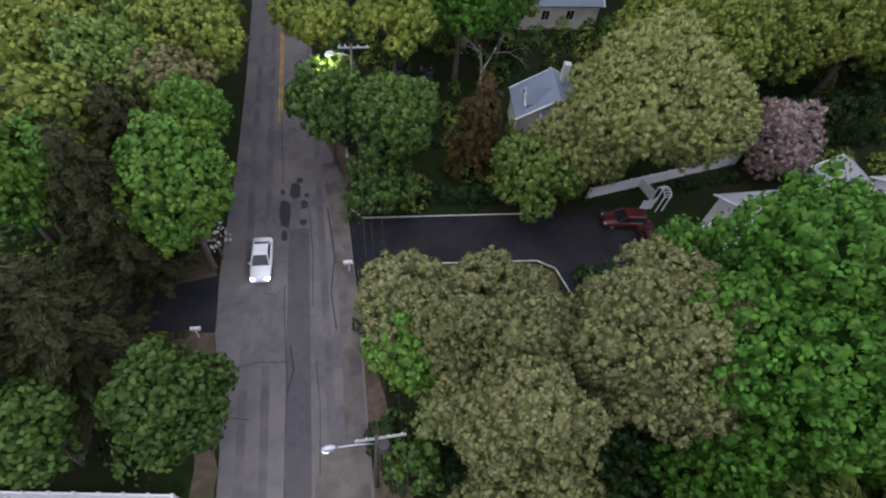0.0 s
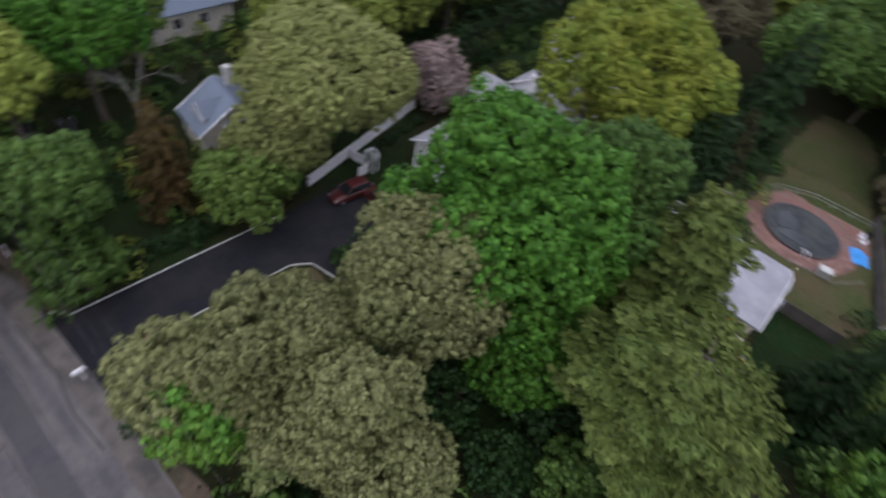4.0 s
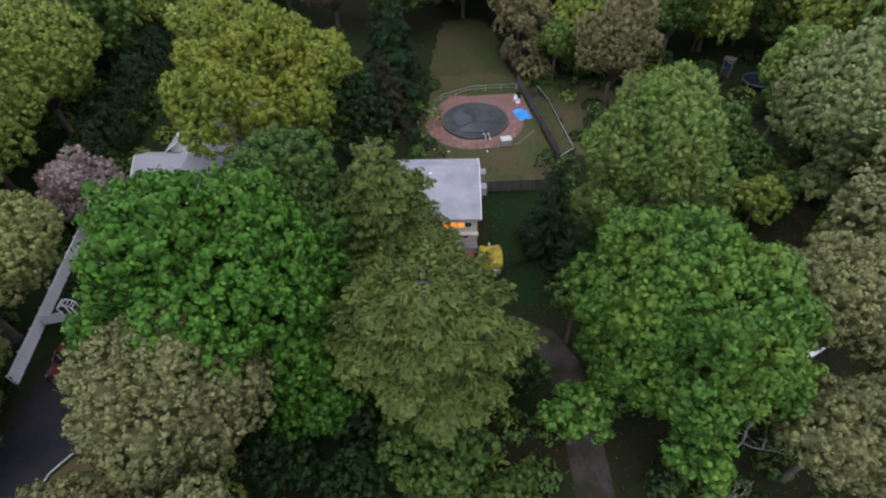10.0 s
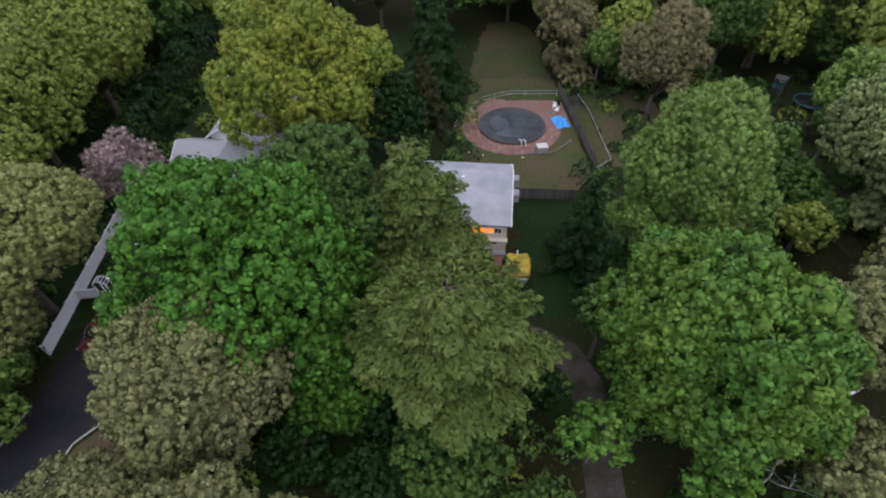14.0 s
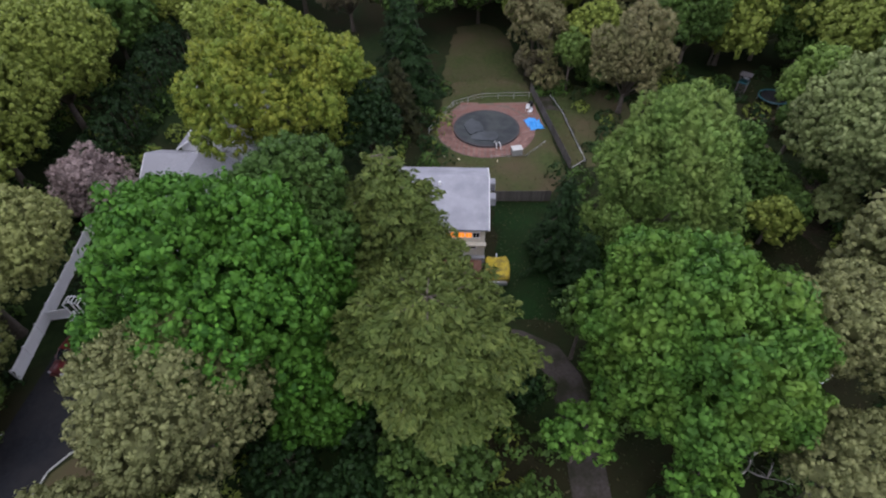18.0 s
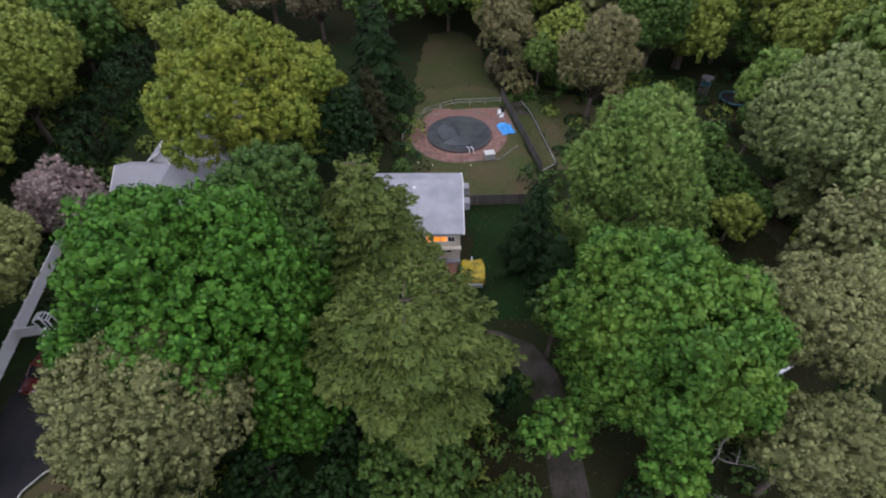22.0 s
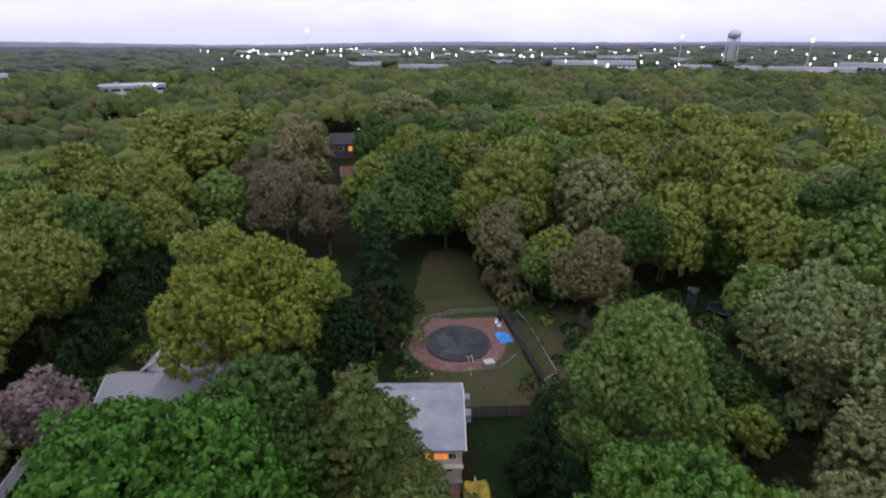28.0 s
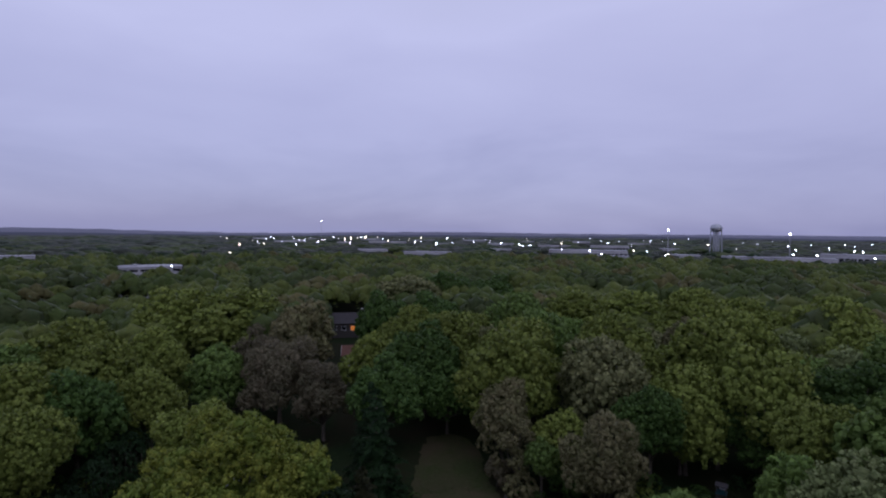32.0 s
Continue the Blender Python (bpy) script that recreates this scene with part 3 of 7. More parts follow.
ICO = bmesh.new()
bmesh.ops.create_icosphere(ICO, subdivisions=1, radius=1.05)
ICO_V = np.array([v.co[:] for v in ICO.verts])
ICO_F = np.array([[v.index for v in f.verts] for f in ICO.faces])
ICO.free()


def inner_mass(rng, cen, rad, shrink=0.8):
    """The dense foliage inside each lobe, uneven all over."""
    V, F = [], []
    for c, r in zip(cen, rad):
        F.append(ICO_F + len(ICO_V) * len(V))
        V.append(c + ICO_V * r * shrink * rng.uniform(0.72, 1.1, (len(ICO_V), 1)))
    return np.concatenate(V), np.concatenate(F)


def broadleaf(kind, label, x, y, rx, rz, zc, leaf=0.31, clump=0.62, per=11, nlobes=34, low=-0.45, lobe=0.36, ry=None, seed=0, name="tree", cat="tree", group="", taper=0.0, lift=(-0.05, 1.3), width=0.86, core=0.55, reach=(0.5, 0.86), tuft=0.35, stagger=0.55):
    """A tree with a lobed crown whose middle is zc above the ground; tuft: the size of the leaf clumps that stand out of it."""
    rng = np.random.default_rng(seed + 17)
    ob = empty(name, pose(x, y, 0), label, cat, group)
    P, O, cen, rad = crown_points(rng, rx, ry or rx, rz, nlobes, clump, low, lobe, taper, 1.0, reach)
    if tuft:
        v, f = tufts(rng, P, O, tuft, leaf, per, width, stagger=stagger)
    else:
        v, f = rosettes(rng, P, O, leaf, per, width, lift)
    up = np.array([0, 0, zc])
    raw("crown", v + up, f, kind, ob)
    if core:
        cv, cf = inner_mass(rng, np.concatenate([cen, [[0, 0, -0.1 * rz]]]), np.concatenate([rad, [min(rx, rz) * 0.6]]), core)
        tagged(raw("inner_foliage", cv + up, cf, kind, ob, "inner foliage"), kind="stuff").data.shade_flat()
    tips = [c + up for c in cen[:: max(1, nlobes // 12)]]
    limbs("trunk", rng, 0.05 * rx + 0.06, max(1.0, zc - rz * 0.75), tips, ob)
    return ob


def conifer(kind, label, x, y, r, h, z0=0.8, leaf=0.33, tiers=16, seed=0, name="conifer", droop=0.2, per=13, group="", thin=1.0, round_top=0.0, cat="conifer"):
    """A pointed tree of whorled, drooping branches with needle sprays."""
    rng = np.random.default_rng(seed + 5)
    ob = empty(name, pose(x, y, 0), label, cat, group)
    P, O, A = [], [], []
    bm = bmesh.new()
    tube(bm, [(0, 0, -0.3), (0, 0, h * 0.5), (0, 0, h * 0.98)], [0.02 * h + 0.05, 0.012 * h, 0.02], 7)
    for k in range(tiers):
        f = (k + rng.uniform(0, 0.6)) / tiers
        z = z0 + (h - z0) * f
        rad = r * ((1 - f) ** (0.75 - 0.45 * round_top)) * rng.uniform(0.8, 1.1) + 0.15
        nb = max(4, int((5 + rad * 2.6) * thin))
        for b in range(nb):
            a = 6.283 * b / nb + rng.uniform(-0.4, 0.4)
            ln = rad * rng.uniform(0.55, 1.15)
            m = max(2, int(ln / (leaf * 0.62)))
            s = np.linspace(0.18, 1, m)[:, None]
            tip = np.array([math.cos(a) * ln, math.sin(a) * ln, -droop * ln + rng.uniform(-0.15, 0.3)])
            p = np.array([0, 0, z]) + s * tip + np.array([0, 0, 0.25]) * ln * droop * (s**2)
            P.append(p + rng.normal(size=p.shape) * 0.1)
            O.append(np.repeat(unit(np.array([[math.cos(a) * 0.5, math.sin(a) * 0.5, 0.8]])), m, 0))
            A.append(np.repeat(unit(tip[None] + np.array([[0, 0, 0.25 * ln]])), m, 0))
            if b % 3 == 0 and ln > 0.9:
                tube(bm, [(0, 0, z), p[-1]], [0.05, 0.015], 4)
    P, O, A = np.concatenate(P), np.concatenate(O), np.concatenate(A)
    v = leaves(rng, P, O, leaf * 1.15, leaf * 0.75, per, 0.5, 0.3, A)
    raw("crown", v, quads(v), kind, ob)
    zs = np.linspace(z0 + 0.1 * (h - z0), z0 + 0.7 * (h - z0), 6)
    cv, cf = inner_mass(rng, np.stack([0 * zs, 0 * zs, zs], -1), r * 0.34 * (1 - (zs - z0) / (h - z0)) ** (0.75 - 0.45 * round_top) + 0.2, 1.0)
    tagged(raw("inner_foliage", cv, cf, kind, ob, "inner foliage"), kind="stuff")
    part("trunk", bm, "bark", ob, smooth=True)
    return ob


def pine(kind, label, x, y, r, h, z0, tiers, seed, shape=0.5, full=1.0, boughs=7, group=""):
    """A pine of tiered, fan-shaped boughs with upturned tips; shape: 0 pointed, 1 broad and rounded."""
    rng = np.random.default_rng(seed + 900)
    ob = empty("conifer", pose(x, y, 0), label, "conifer", group)
    P, O, A = [], [], []
    bm = bmesh.new()
    tube(bm, [(0, 0, -0.3), (0, 0, h * 0.5), (0, 0, h * 0.97)], [0.02 * h + 0.05, 0.012 * h, 0.02], 7)
    for k in range(tiers):
        f = (k + 0.15) / tiers
        z = z0 + (h - z0) * f
        low = 0.72 + 0.28 * min(1, f / 0.25)
        rad = r * low * ((1 - f) ** (0.8 - 0.4 * shape)) + 0.12
        nb = max(4, int(boughs * (0.6 + 0.4 * (1 - f))))
        turn = rng.uniform(0, 6.28)
        for b in range(nb):
            a = turn + 6.283 * (b + rng.uniform(-0.22, 0.22)) / nb
            ln = rad * rng.uniform(0.72, 1.22)
            ax, sd = np.array([math.cos(a), math.sin(a), 0]), np.array([-math.sin(a), math.cos(a), 0])
            zz = z + rng.uniform(-0.25, 0.25)
            pts = []
            for u in np.arange(0.22, 1.0, 0.27 / max(ln, 0.5)):
                w = 0.36 * ln * (1 - u) ** 0.55 * min(1, u * 2.4)
                m = max(0, int(w / 0.3))
                for j in range(-m, m + 1):
                    lat = j * w / max(m, 1)
                    p = ax * (u * ln - abs(lat) * 0.12) + sd * lat + np.array([0, 0, zz + ln * (-0.16 * u + 0.2 * u * u) - 0.12 * abs(lat)])
                    pts.append(p)
                    A.append(unit(ax + sd * (0.9 * lat / max(w, 0.2)) + np.array([0, 0, 0.2])))
            pts = np.array(pts)
            P.append(pts + rng.normal(size=pts.shape) * np.array([0.09, 0.09, 0.06]))
            O.append(np.repeat(unit(np.array([[math.cos(a) * 0.3, math.sin(a) * 0.3, 1.0]])), len(pts), 0))
            if ln > 0.9:
                tube(bm, [(0, 0, zz), tuple(ax * ln * 0.5 + np.array([0, 0, zz - 0.07 * ln])), tuple(ax * ln * 0.9 + np.array([0, 0, zz]))], [0.06, 0.04, 0.015], 4)
    P, O, A = np.concatenate(P), np.concatenate(O), np.array(A)
    v = leaves(rng, P, O, 0.40 * full, 0.24, 10, 0.5, 0.36, A, 0.4)
    raw("crown", v, quads(v), kind, ob)
    part("trunk", bm, "bark", ob, smooth=True)
    return ob


def branch_tips(rng, bm, p, d, length, r, depth, flat=1.0):
    q = p + d * length
    tube(bm, [p, p.lerp(q, 0.5) + Vector(rng.normal(size=3) * length * 0.05), q], [r, r * 0.75, r * 0.45], 5)
    ends = []
    if depth == 0:
        return [q]
    for _ in range(3):
        dd = (d + Vector(rng.normal(size=3)) * 0.5 + Vector((0, 0, 0.12)))
        dd = Vector((dd.x, dd.y, dd.z * flat)).normalized()
        ends += branch_tips(rng, bm, q, dd, length * rng.uniform(0.6, 0.85), r * 0.5, depth - 1, flat)
    return ends


def bare_tree(label, x, y, h, seed=0, material="palebark", depth=4, name="bare_tree", flat=1.0):
    rng = np.random.default_rng(seed)
    ob = empty(name, pose(x, y, 0), label, "tree")
    bm = bmesh.new()
    branch_tips(rng, bm, Vector((0, 0, -0.2)), Vector((rng.normal() * 0.1, rng.normal() * 0.1, 1)).normalized(), h * 0.3, h * 0.016 + 0.04, depth, flat)
    part("trunk", bm, material, ob, smooth=True)
    return ob


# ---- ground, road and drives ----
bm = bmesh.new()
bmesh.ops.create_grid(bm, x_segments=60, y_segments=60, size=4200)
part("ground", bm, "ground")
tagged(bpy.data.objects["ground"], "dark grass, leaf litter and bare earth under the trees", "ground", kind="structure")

tagged(slab("road", [(-10.2, -60), (-2.0, -60), (-1.7, 12), (-1.5, 26), (-1.9, 36), (-3.4, 42), (-4.0, 52), (-4.0, 320), (-10.2, 320), (-10.2, 50), (-10.4, 40), (-11.0, 27.5), (-10.9, 22.5), (-10.1, 15)], -0.3, 0.02, "asphalt"), "worn grey asphalt road with patches and cracks", "road", kind="structure")
tagged(slab("driveway_east", [(-1.6, 25.2), (-0.9, 26.6), (0.2, 27.0), (12.2, 26.1), (13.4, 25.2), (13.8, 23.0), (14.2, 19.5), (20, 19.0), (20.5, 24), (23.2, 27), (23.0, 30.8), (14.5, 30.6), (-0.6, 31.5), (-1.8, 33)], -0.2, 0.035, "newasphalt"), "dark freshly sealed asphalt driveway", "driveway", kind="structure")
tagged(slab("driveway_west", [(-11.0, 27.3), (-17.4, 26.2), (-30, 26), (-30, 22.8), (-17, 23.5), (-11.0, 22.8)], -0.2, 0.035, "newasphalt"), "dark freshly sealed asphalt driveway", "driveway", kind="structure")
tagged(slab("gravel_drive", [(-2, -9.4), (11.9, -9.7), (17, -9.5), (20.5, -9.0), (23.0, -7.6), (24.3, -5), (25, -1), (25, 3), (23, 3), (22.8, -1), (22.2, -4.4), (20.8, -6.3), (17.5, -7.1), (12, -7.3), (-2, -7.5)], -0.2, 0.03, "gravel"), "worn gravel drive with grass edges", "driveway", kind="structure")


def rough(outline, amount=0.3, step=0.9):
    """The same outline with uneven, grown-in edges."""
    rng = np.random.default_rng(int(abs(outline[0][0]) * 10) + len(outline))
    pts = []
    for (x0, y0), (x1, y1) in zip(outline, outline[1:] + outline[:1]):
        n = max(1, int(math.hypot(x1 - x0, y1 - y0) / step))
        pts += [(x0 + (x1 - x0) * k / n + rng.normal() * amount * 0.6, y0 + (y1 - y0) * k / n + rng.normal() * amount * 0.6) for k in range(n)]
    return pts


tagged(slab("lawn_back", rough([(40.0, -8.3), (45.2, -11), (60.4, -8.2), (63.4, -7.4), (65, -3), (63.6, 1.6), (60, 3), (44, 5), (40, 2)]), -0.2, 0.025, "lawn"), "patchy mown lawn round the pool", "lawn", kind="structure")
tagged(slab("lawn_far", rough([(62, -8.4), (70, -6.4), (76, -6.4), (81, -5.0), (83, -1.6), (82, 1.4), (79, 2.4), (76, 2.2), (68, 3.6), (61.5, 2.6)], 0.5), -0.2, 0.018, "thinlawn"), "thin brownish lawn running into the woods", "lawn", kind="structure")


def strip(name, pts, width, z, material, parent=None, label=""):
    """A thin painted or sealed strip along points, with slightly uneven edges."""
    rng = np.random.default_rng(len(pts) * 31 + int(abs(pts[0][0] * 10)))
    fine = []
    for (x0, y0), (x1, y1) in zip(pts, pts[1:]):
        n = max(1, int(math.hypot(x1 - x0, y1 - y0) / 1.2))
        fine += [(x0 + (x1 - x0) * k / n, y0 + (y1 - y0) * k / n) for k in range(n)]
    fine.append(pts[-1])
    bm = bmesh.new()
    row = []
    for k, (x, y) in enumerate(fine):
        a, b = fine[max(0, k - 1)], fine[min(len(fine) - 1, k + 1)]
        d = Vector((b[0] - a[0], b[1] - a[1])).normalized()
        w = width * 0.5 * (rng.uniform(0.8, 1.2) if width < 0.3 else rng.uniform(0.97, 1.03))
        row.append([bm.verts.new((x - d.y * w * s, y + d.x * w * s, z)) for s in (1, -1)])
    for q, r in zip(row, row[1:]):
        bm.faces.new((q[0], q[1], r[1], r[0]))
    bmesh.ops.recalc_face_normals(bm, faces=bm.faces)
    return part(name, bm, material, parent, label)


road = bpy.data.objects["road"]
for x in (-7.12, -6.9):
    strip("yellow_line", [(x, 43.6), (x + 0.25, 70), (x + 0.4, 320)], 0.11, 0.026, "yellowline", road, "worn yellow centre line")
rng = np.random.default_rng(4)
# dark tar patches near the drive
for px, py, w, h in ((-6.55, 32.6, 0.75, 2.9), (-6.6, 30.4, 0.4, 1.0), (-6.75, 34.9, 0.35, 0.6), (-5.75, 35.0, 0.8, 1.7), (-5.4, 36.1, 0.5, 0.6), (-5.1, 33.4, 0.55, 0.9), (-5.2, 31.6, 0.5, 0.6), (-4.9, 34.4, 0.35, 0.5)):
    bm = bmesh.new()
    ring = [bm.verts.new((px + w * 0.5 * math.copysign(abs(math.cos(a)) ** 0.5, math.cos(a)) * rng.uniform(0.8, 1.15), py + h * 0.5 * math.copysign(abs(math.sin(a)) ** 0.5, math.sin(a)) * rng.uniform(0.8, 1.15), 0.025)) for a in np.linspace(0, 6.0, 16)]
    bm.faces.new(ring)
    part("tar_patch", bm, "patch", road, "black tar patch")
strip("old_trench_patch", [(-5.9, 8), (-5.7, 20), (-5.5, 31)], 1.5, 0.0235, "trench", road, "darker strip of older asphalt")
for pts, w in (([(-6.5, 5), (-6.42, 9), (-6.55, 13)], 0.06), ([(-6.5, 15.5), (-6.4, 19), (-6.6, 24), (-6.55, 26)], 0.07), ([(-6.7, 36), (-6.9, 45)], 0.06), ([(-4.6, 13), (-4.45, 17), (-4.6, 20)], 0.05), ([(-4.7, 24), (-4.55, 29), (-4.75, 33)], 0.06), ([(-10.2, 20), (-8, 20.3), (-6.5, 20.1)], 0.06), ([(-9.8, 17), (-8.6, 16.7)], 0.05), ([(-6.4, 18), (-6.0, 19.5), (-6.2, 21.2)], 0.12), ([(-3.2, 22), (-3.4, 25), (-3.0, 28), (-3.3, 33)], 0.12), ([(-8, 25.5), (-7.2, 25.2), (-6.6, 25.7)], 0.06)):
    strip("crack", pts, w, 0.0265, "seam", road, "sealed crack")
strip("dusty_patch", [(-3.4, 3), (-3.5, 9), (-3.3, 14.5)], 3.0, 0.0226, "dust", road, "pale dusty stretch of road")
strip("dusty_edge", [(-2.55, 4), (-2.45, 14), (-2.3, 24), (-2.5, 33), (-3.0, 38)], 1.25, 0.0228, "dust", road, "pale dusty road edge")
for x in (-9.1, -7.8, -3.9):
    strip("wheel_track", [(x, -10), (x + 0.1, 15), (x, 40), (x * 0.7 - 2.1, 90), (x * 0.7 - 2.0, 300)], 0.5, 0.0222, "palewear", road, "paler wheel track")
# kerb stones along the east drive, and the verge of bare earth
def kerb_run(ax, ay, bx, by, name="stone_kerb"):
    ob = empty(name, pose(ax, ay, 0, 0, 0, math.degrees(math.atan2(by - ay, bx - ax))), "low pale stone kerb edging the driveway", "kerb", "kerbs")
    length = math.hypot(bx - ax, by - ay)
    n = int(length / 0.9)
    me = None
    for k in range(n):
        if me is None:
            o = boxed("kerb_stone", (0.015, -0.045, -0.1, length / n - 0.015, 0.045, 0.10), "stone", ob, bevel=0.015)
            me = o.data
        else:
            o = link("kerb_stone", me, None, ob)
        o.location.x = k * length / n
    return ob


kerb_run(0.2, 26.95, 12.2, 26.05)
kerb_run(12.2, 26.05, 13.45, 25.2)
kerb_run(13.45, 25.2, 13.9, 23.0)
kerb_run(-0.6, 31.6, 14.5, 30.7)
kerb_run(-1.5, 32.6, -0.6, 31.6)
def verge(name, outline, mtl, label):
    return tagged(slab(name, outline if mtl == "newasphalt" else rough(outline, 0.22), -0.1, 0.012, mtl), label, "verge", kind="structure")


verge("verge_west", [(-11.0, 27.3), (-12.5, 30), (-17, 27.6), (-24, 28.2), (-24, 26.2), (-17, 26.2)], "dirt", "bare brown earth verge beside the drive")
verge("verge_west_south", [(-10.9, 22.8), (-17, 23.4), (-17, 22.2), (-12, 21.4), (-11.3, 14), (-12.2, 9), (-10.2, 9), (-10.2, 15)], "dirt", "bare brown earth verge beside the road")
verge("verge_east", [(-1.7, 9), (0.5, 9), (0.2, 12), (-0.6, 18), (-0.9, 25.5), (-1.5, 26)], "dirt", "bare earth verge beside the road")
verge("verge_north", [(-2.0, 33.2), (-0.4, 31.7), (0.3, 34), (-1.0, 39), (-3.2, 42.5)], "dirt", "bare earth verge beside the road")
verge("front_lawn", [(0.3, 26.8), (12, 25.9), (13.2, 25), (13.5, 20), (4, 19), (0.4, 20)], "lawn", "green front lawn behind the kerb")
verge("lawn_mid", [(25.5, -3.6), (29, -3.2), (39.7, -3.0), (39.7, -8.2), (36, -11), (29, -9), (25.2, -7.5)], "shadegrass", "mown grass darkened for the shade beside the building")
verge("south_lawn", [(45.6, -13.2), (46.9, -13.2), (57.1, -11.8), (60.6, -10.9), (63.5, -14), (62, -19.5), (55, -20), (48, -22)], "lawn", "patchy lawn south of the garden bed")
verge("bed_grass", [(45.4, -11.5), (57.0, -9.4), (57.0, -11.4), (46.8, -12.9)], "lawn", "grass inside the edging rail")
verge("earth_path", [(50.5, -33.6), (50.2, -32.2), (47.2, -31.8), (44.6, -32.4), (41.5, -33.2), (42, -34.4), (45, -33.7), (47.5, -33.1)], "dirt", "worn footpath of bare earth")
verge("bare_ground", [(33, -35.4), (34.2, -31.6), (40, -29.6), (44, -31.2), (43, -35), (38, -36.8)], "litter", "brown leaf litter under the trees")
verge("far_pavement", [(30.0, -32.8), (30.2, -31.2), (33.0, -31.4), (33.6, -32.6), (32, -33.4)], "newasphalt", "grey asphalt strip between trees")


# ---- vehicles ----
def wheel(parent, x, y, r=0.33, w=0.22):
    bm = bmesh.new()
    bmesh.ops.create_cone(bm, cap_ends=True, segments=20, radius1=r, radius2=r, depth=w, matrix=Matrix.Rotation(math.pi / 2, 4, "X"))
    bmesh.ops.bevel(bm, geom=[e for e in bm.edges if len(e.link_faces) == 2 and e.calc_face_angle() > 1], offset=0.04, segments=2, affect="EDGES")
    hub = empty("wheel", Matrix.Identity(4), "", "")
    for k in list(hub.keys()):
        del hub[k]
    hub.parent = parent
    hub.location = (x, y, r)
    part("tyre", bm, "rubber", hub)
    bm = bmesh.new()
    bmesh.ops.create_cone(bm, cap_ends=True, segments=14, radius1=r * 0.6, radius2=r * 0.5, depth=w * 1.06, matrix=Matrix.Rotation(math.pi / 2, 4, "X"))
    part("rim", bm, "metal", hub, "grey metal rim")


def loft(bm, sections):
    """Joins rings of points of the same length, and closes both ends."""
    rings = [[bm.verts.new(p) for p in s] for s in sections]
    n = len(rings[0])
    for a, b in zip(rings, rings[1:]):
        for k in range(n):
            bm.faces.new((a[k], a[(k + 1) % n], b[(k + 1) % n], b[k]))
    bm.faces.new(rings[0][::-1])
    bm.faces.new(rings[-1])
    bmesh.ops.recalc_face_normals(bm, faces=bm.faces)
    return bm


def car(label, x, y, heading, paint, tall=False, name="car", lit=False, cat="car"):
    """A parked car, 4.6 m long, its front towards +x of its own."""
    ob = empty(name, pose(x, y, 0.025, 0, 0, heading) @ Matrix.Scale(0.8, 4), label, cat)
    hb, hr = (1.0, 1.78) if tall else (0.86, 1.43)

    def ring(px, half, z0, z1, inset):
        return [(px, -half, z0 + 0.12), (px, -half * 0.97, z0), (px, half * 0.97, z0), (px, half, z0 + 0.12), (px, half, z1 - 0.14), (px, half - inset, z1), (px, -half + inset, z1), (px, -half, z1 - 0.14)]

    bm = bmesh.new()
    loft(bm, [ring(-2.3, 0.72, 0.4, hb - 0.12, 0.1), ring(-2.15, 0.86, 0.25, hb, 0.1), ring(-1.2, 0.9, 0.2, hb + 0.04, 0.08), ring(0.6, 0.9, 0.2, hb, 0.08), ring(1.5, 0.88, 0.22, hb - 0.08, 0.12), ring(2.1, 0.82, 0.28, hb - 0.2, 0.14), ring(2.3, 0.66, 0.38, hb - 0.34, 0.12)])
    part("body", bm, paint, ob, smooth=True)
    a, b, c, d = (-2.1, -1.85, 0.15, 1.0) if tall else (-1.75, -1.0, 0.1, 0.95)
    bm = bmesh.new()
    loft(bm, [[(a, -0.78, hb), (d, -0.78, hb), (d, 0.78, hb), (a, 0.78, hb)], [(b, -0.6, hr - 0.05), (c, -0.6, hr - 0.05), (c, 0.6, hr - 0.05), (b, 0.6, hr - 0.05)]])
    part("glasshouse", bm, "glass", ob, "dark glass")
    bm = bmesh.new()
    loft(bm, [[(b - 0.08, -0.64, hr - 0.06), (c + 0.06, -0.64, hr - 0.06), (c + 0.06, 0.64, hr - 0.06), (b - 0.08, 0.64, hr - 0.06)], [(b + 0.05, -0.55, hr), (c - 0.08, -0.55, hr), (c - 0.08, 0.55, hr), (b + 0.05, 0.55, hr)]])
    part("roof", bm, paint, ob)
    for s in (-1, 1):
        for px in ((a + b) / 2, (c + d) / 2):
            bm = bmesh.new()
            e0, e1 = ((a, b) if px < -0.5 else (d, c))
            tube(bm, [(e0, s * 0.78, hb), (e1, s * 0.61, hr - 0.04)], 0.045, 5)
            part("pillar", bm, paint, ob)
        boxed("headlight", (2.06, s * 0.62 - 0.16, hb - 0.38, 2.27, s * 0.62 + 0.16, hb - 0.24), "lamp_white" if lit else "metal", ob, "clear headlight", 0.02)
        boxed("tail_light", (-2.32, s * 0.62 - 0.14, hb - 0.3, -2.2, s * 0.62 + 0.14, hb - 0.14), "redpaint", ob, "red tail light", 0.02)
        boxed("mirror", (0.62, s * 0.95 - 0.09, hb + 0.02, 0.76, s * 0.95 + 0.09, hb + 0.15), paint, ob, "", 0.02)
        for px in (-1.4, 1.4):
            wheel(ob, px, s * 0.8)
    boxed("bumper", (2.2, -0.7, 0.3, 2.36, 0.7, 0.46), paint, ob, "", 0.03)
    boxed("bumper", (-2.4, -0.7, 0.34, -2.26, 0.7, 0.5), paint, ob, "", 0.03)
    return ob


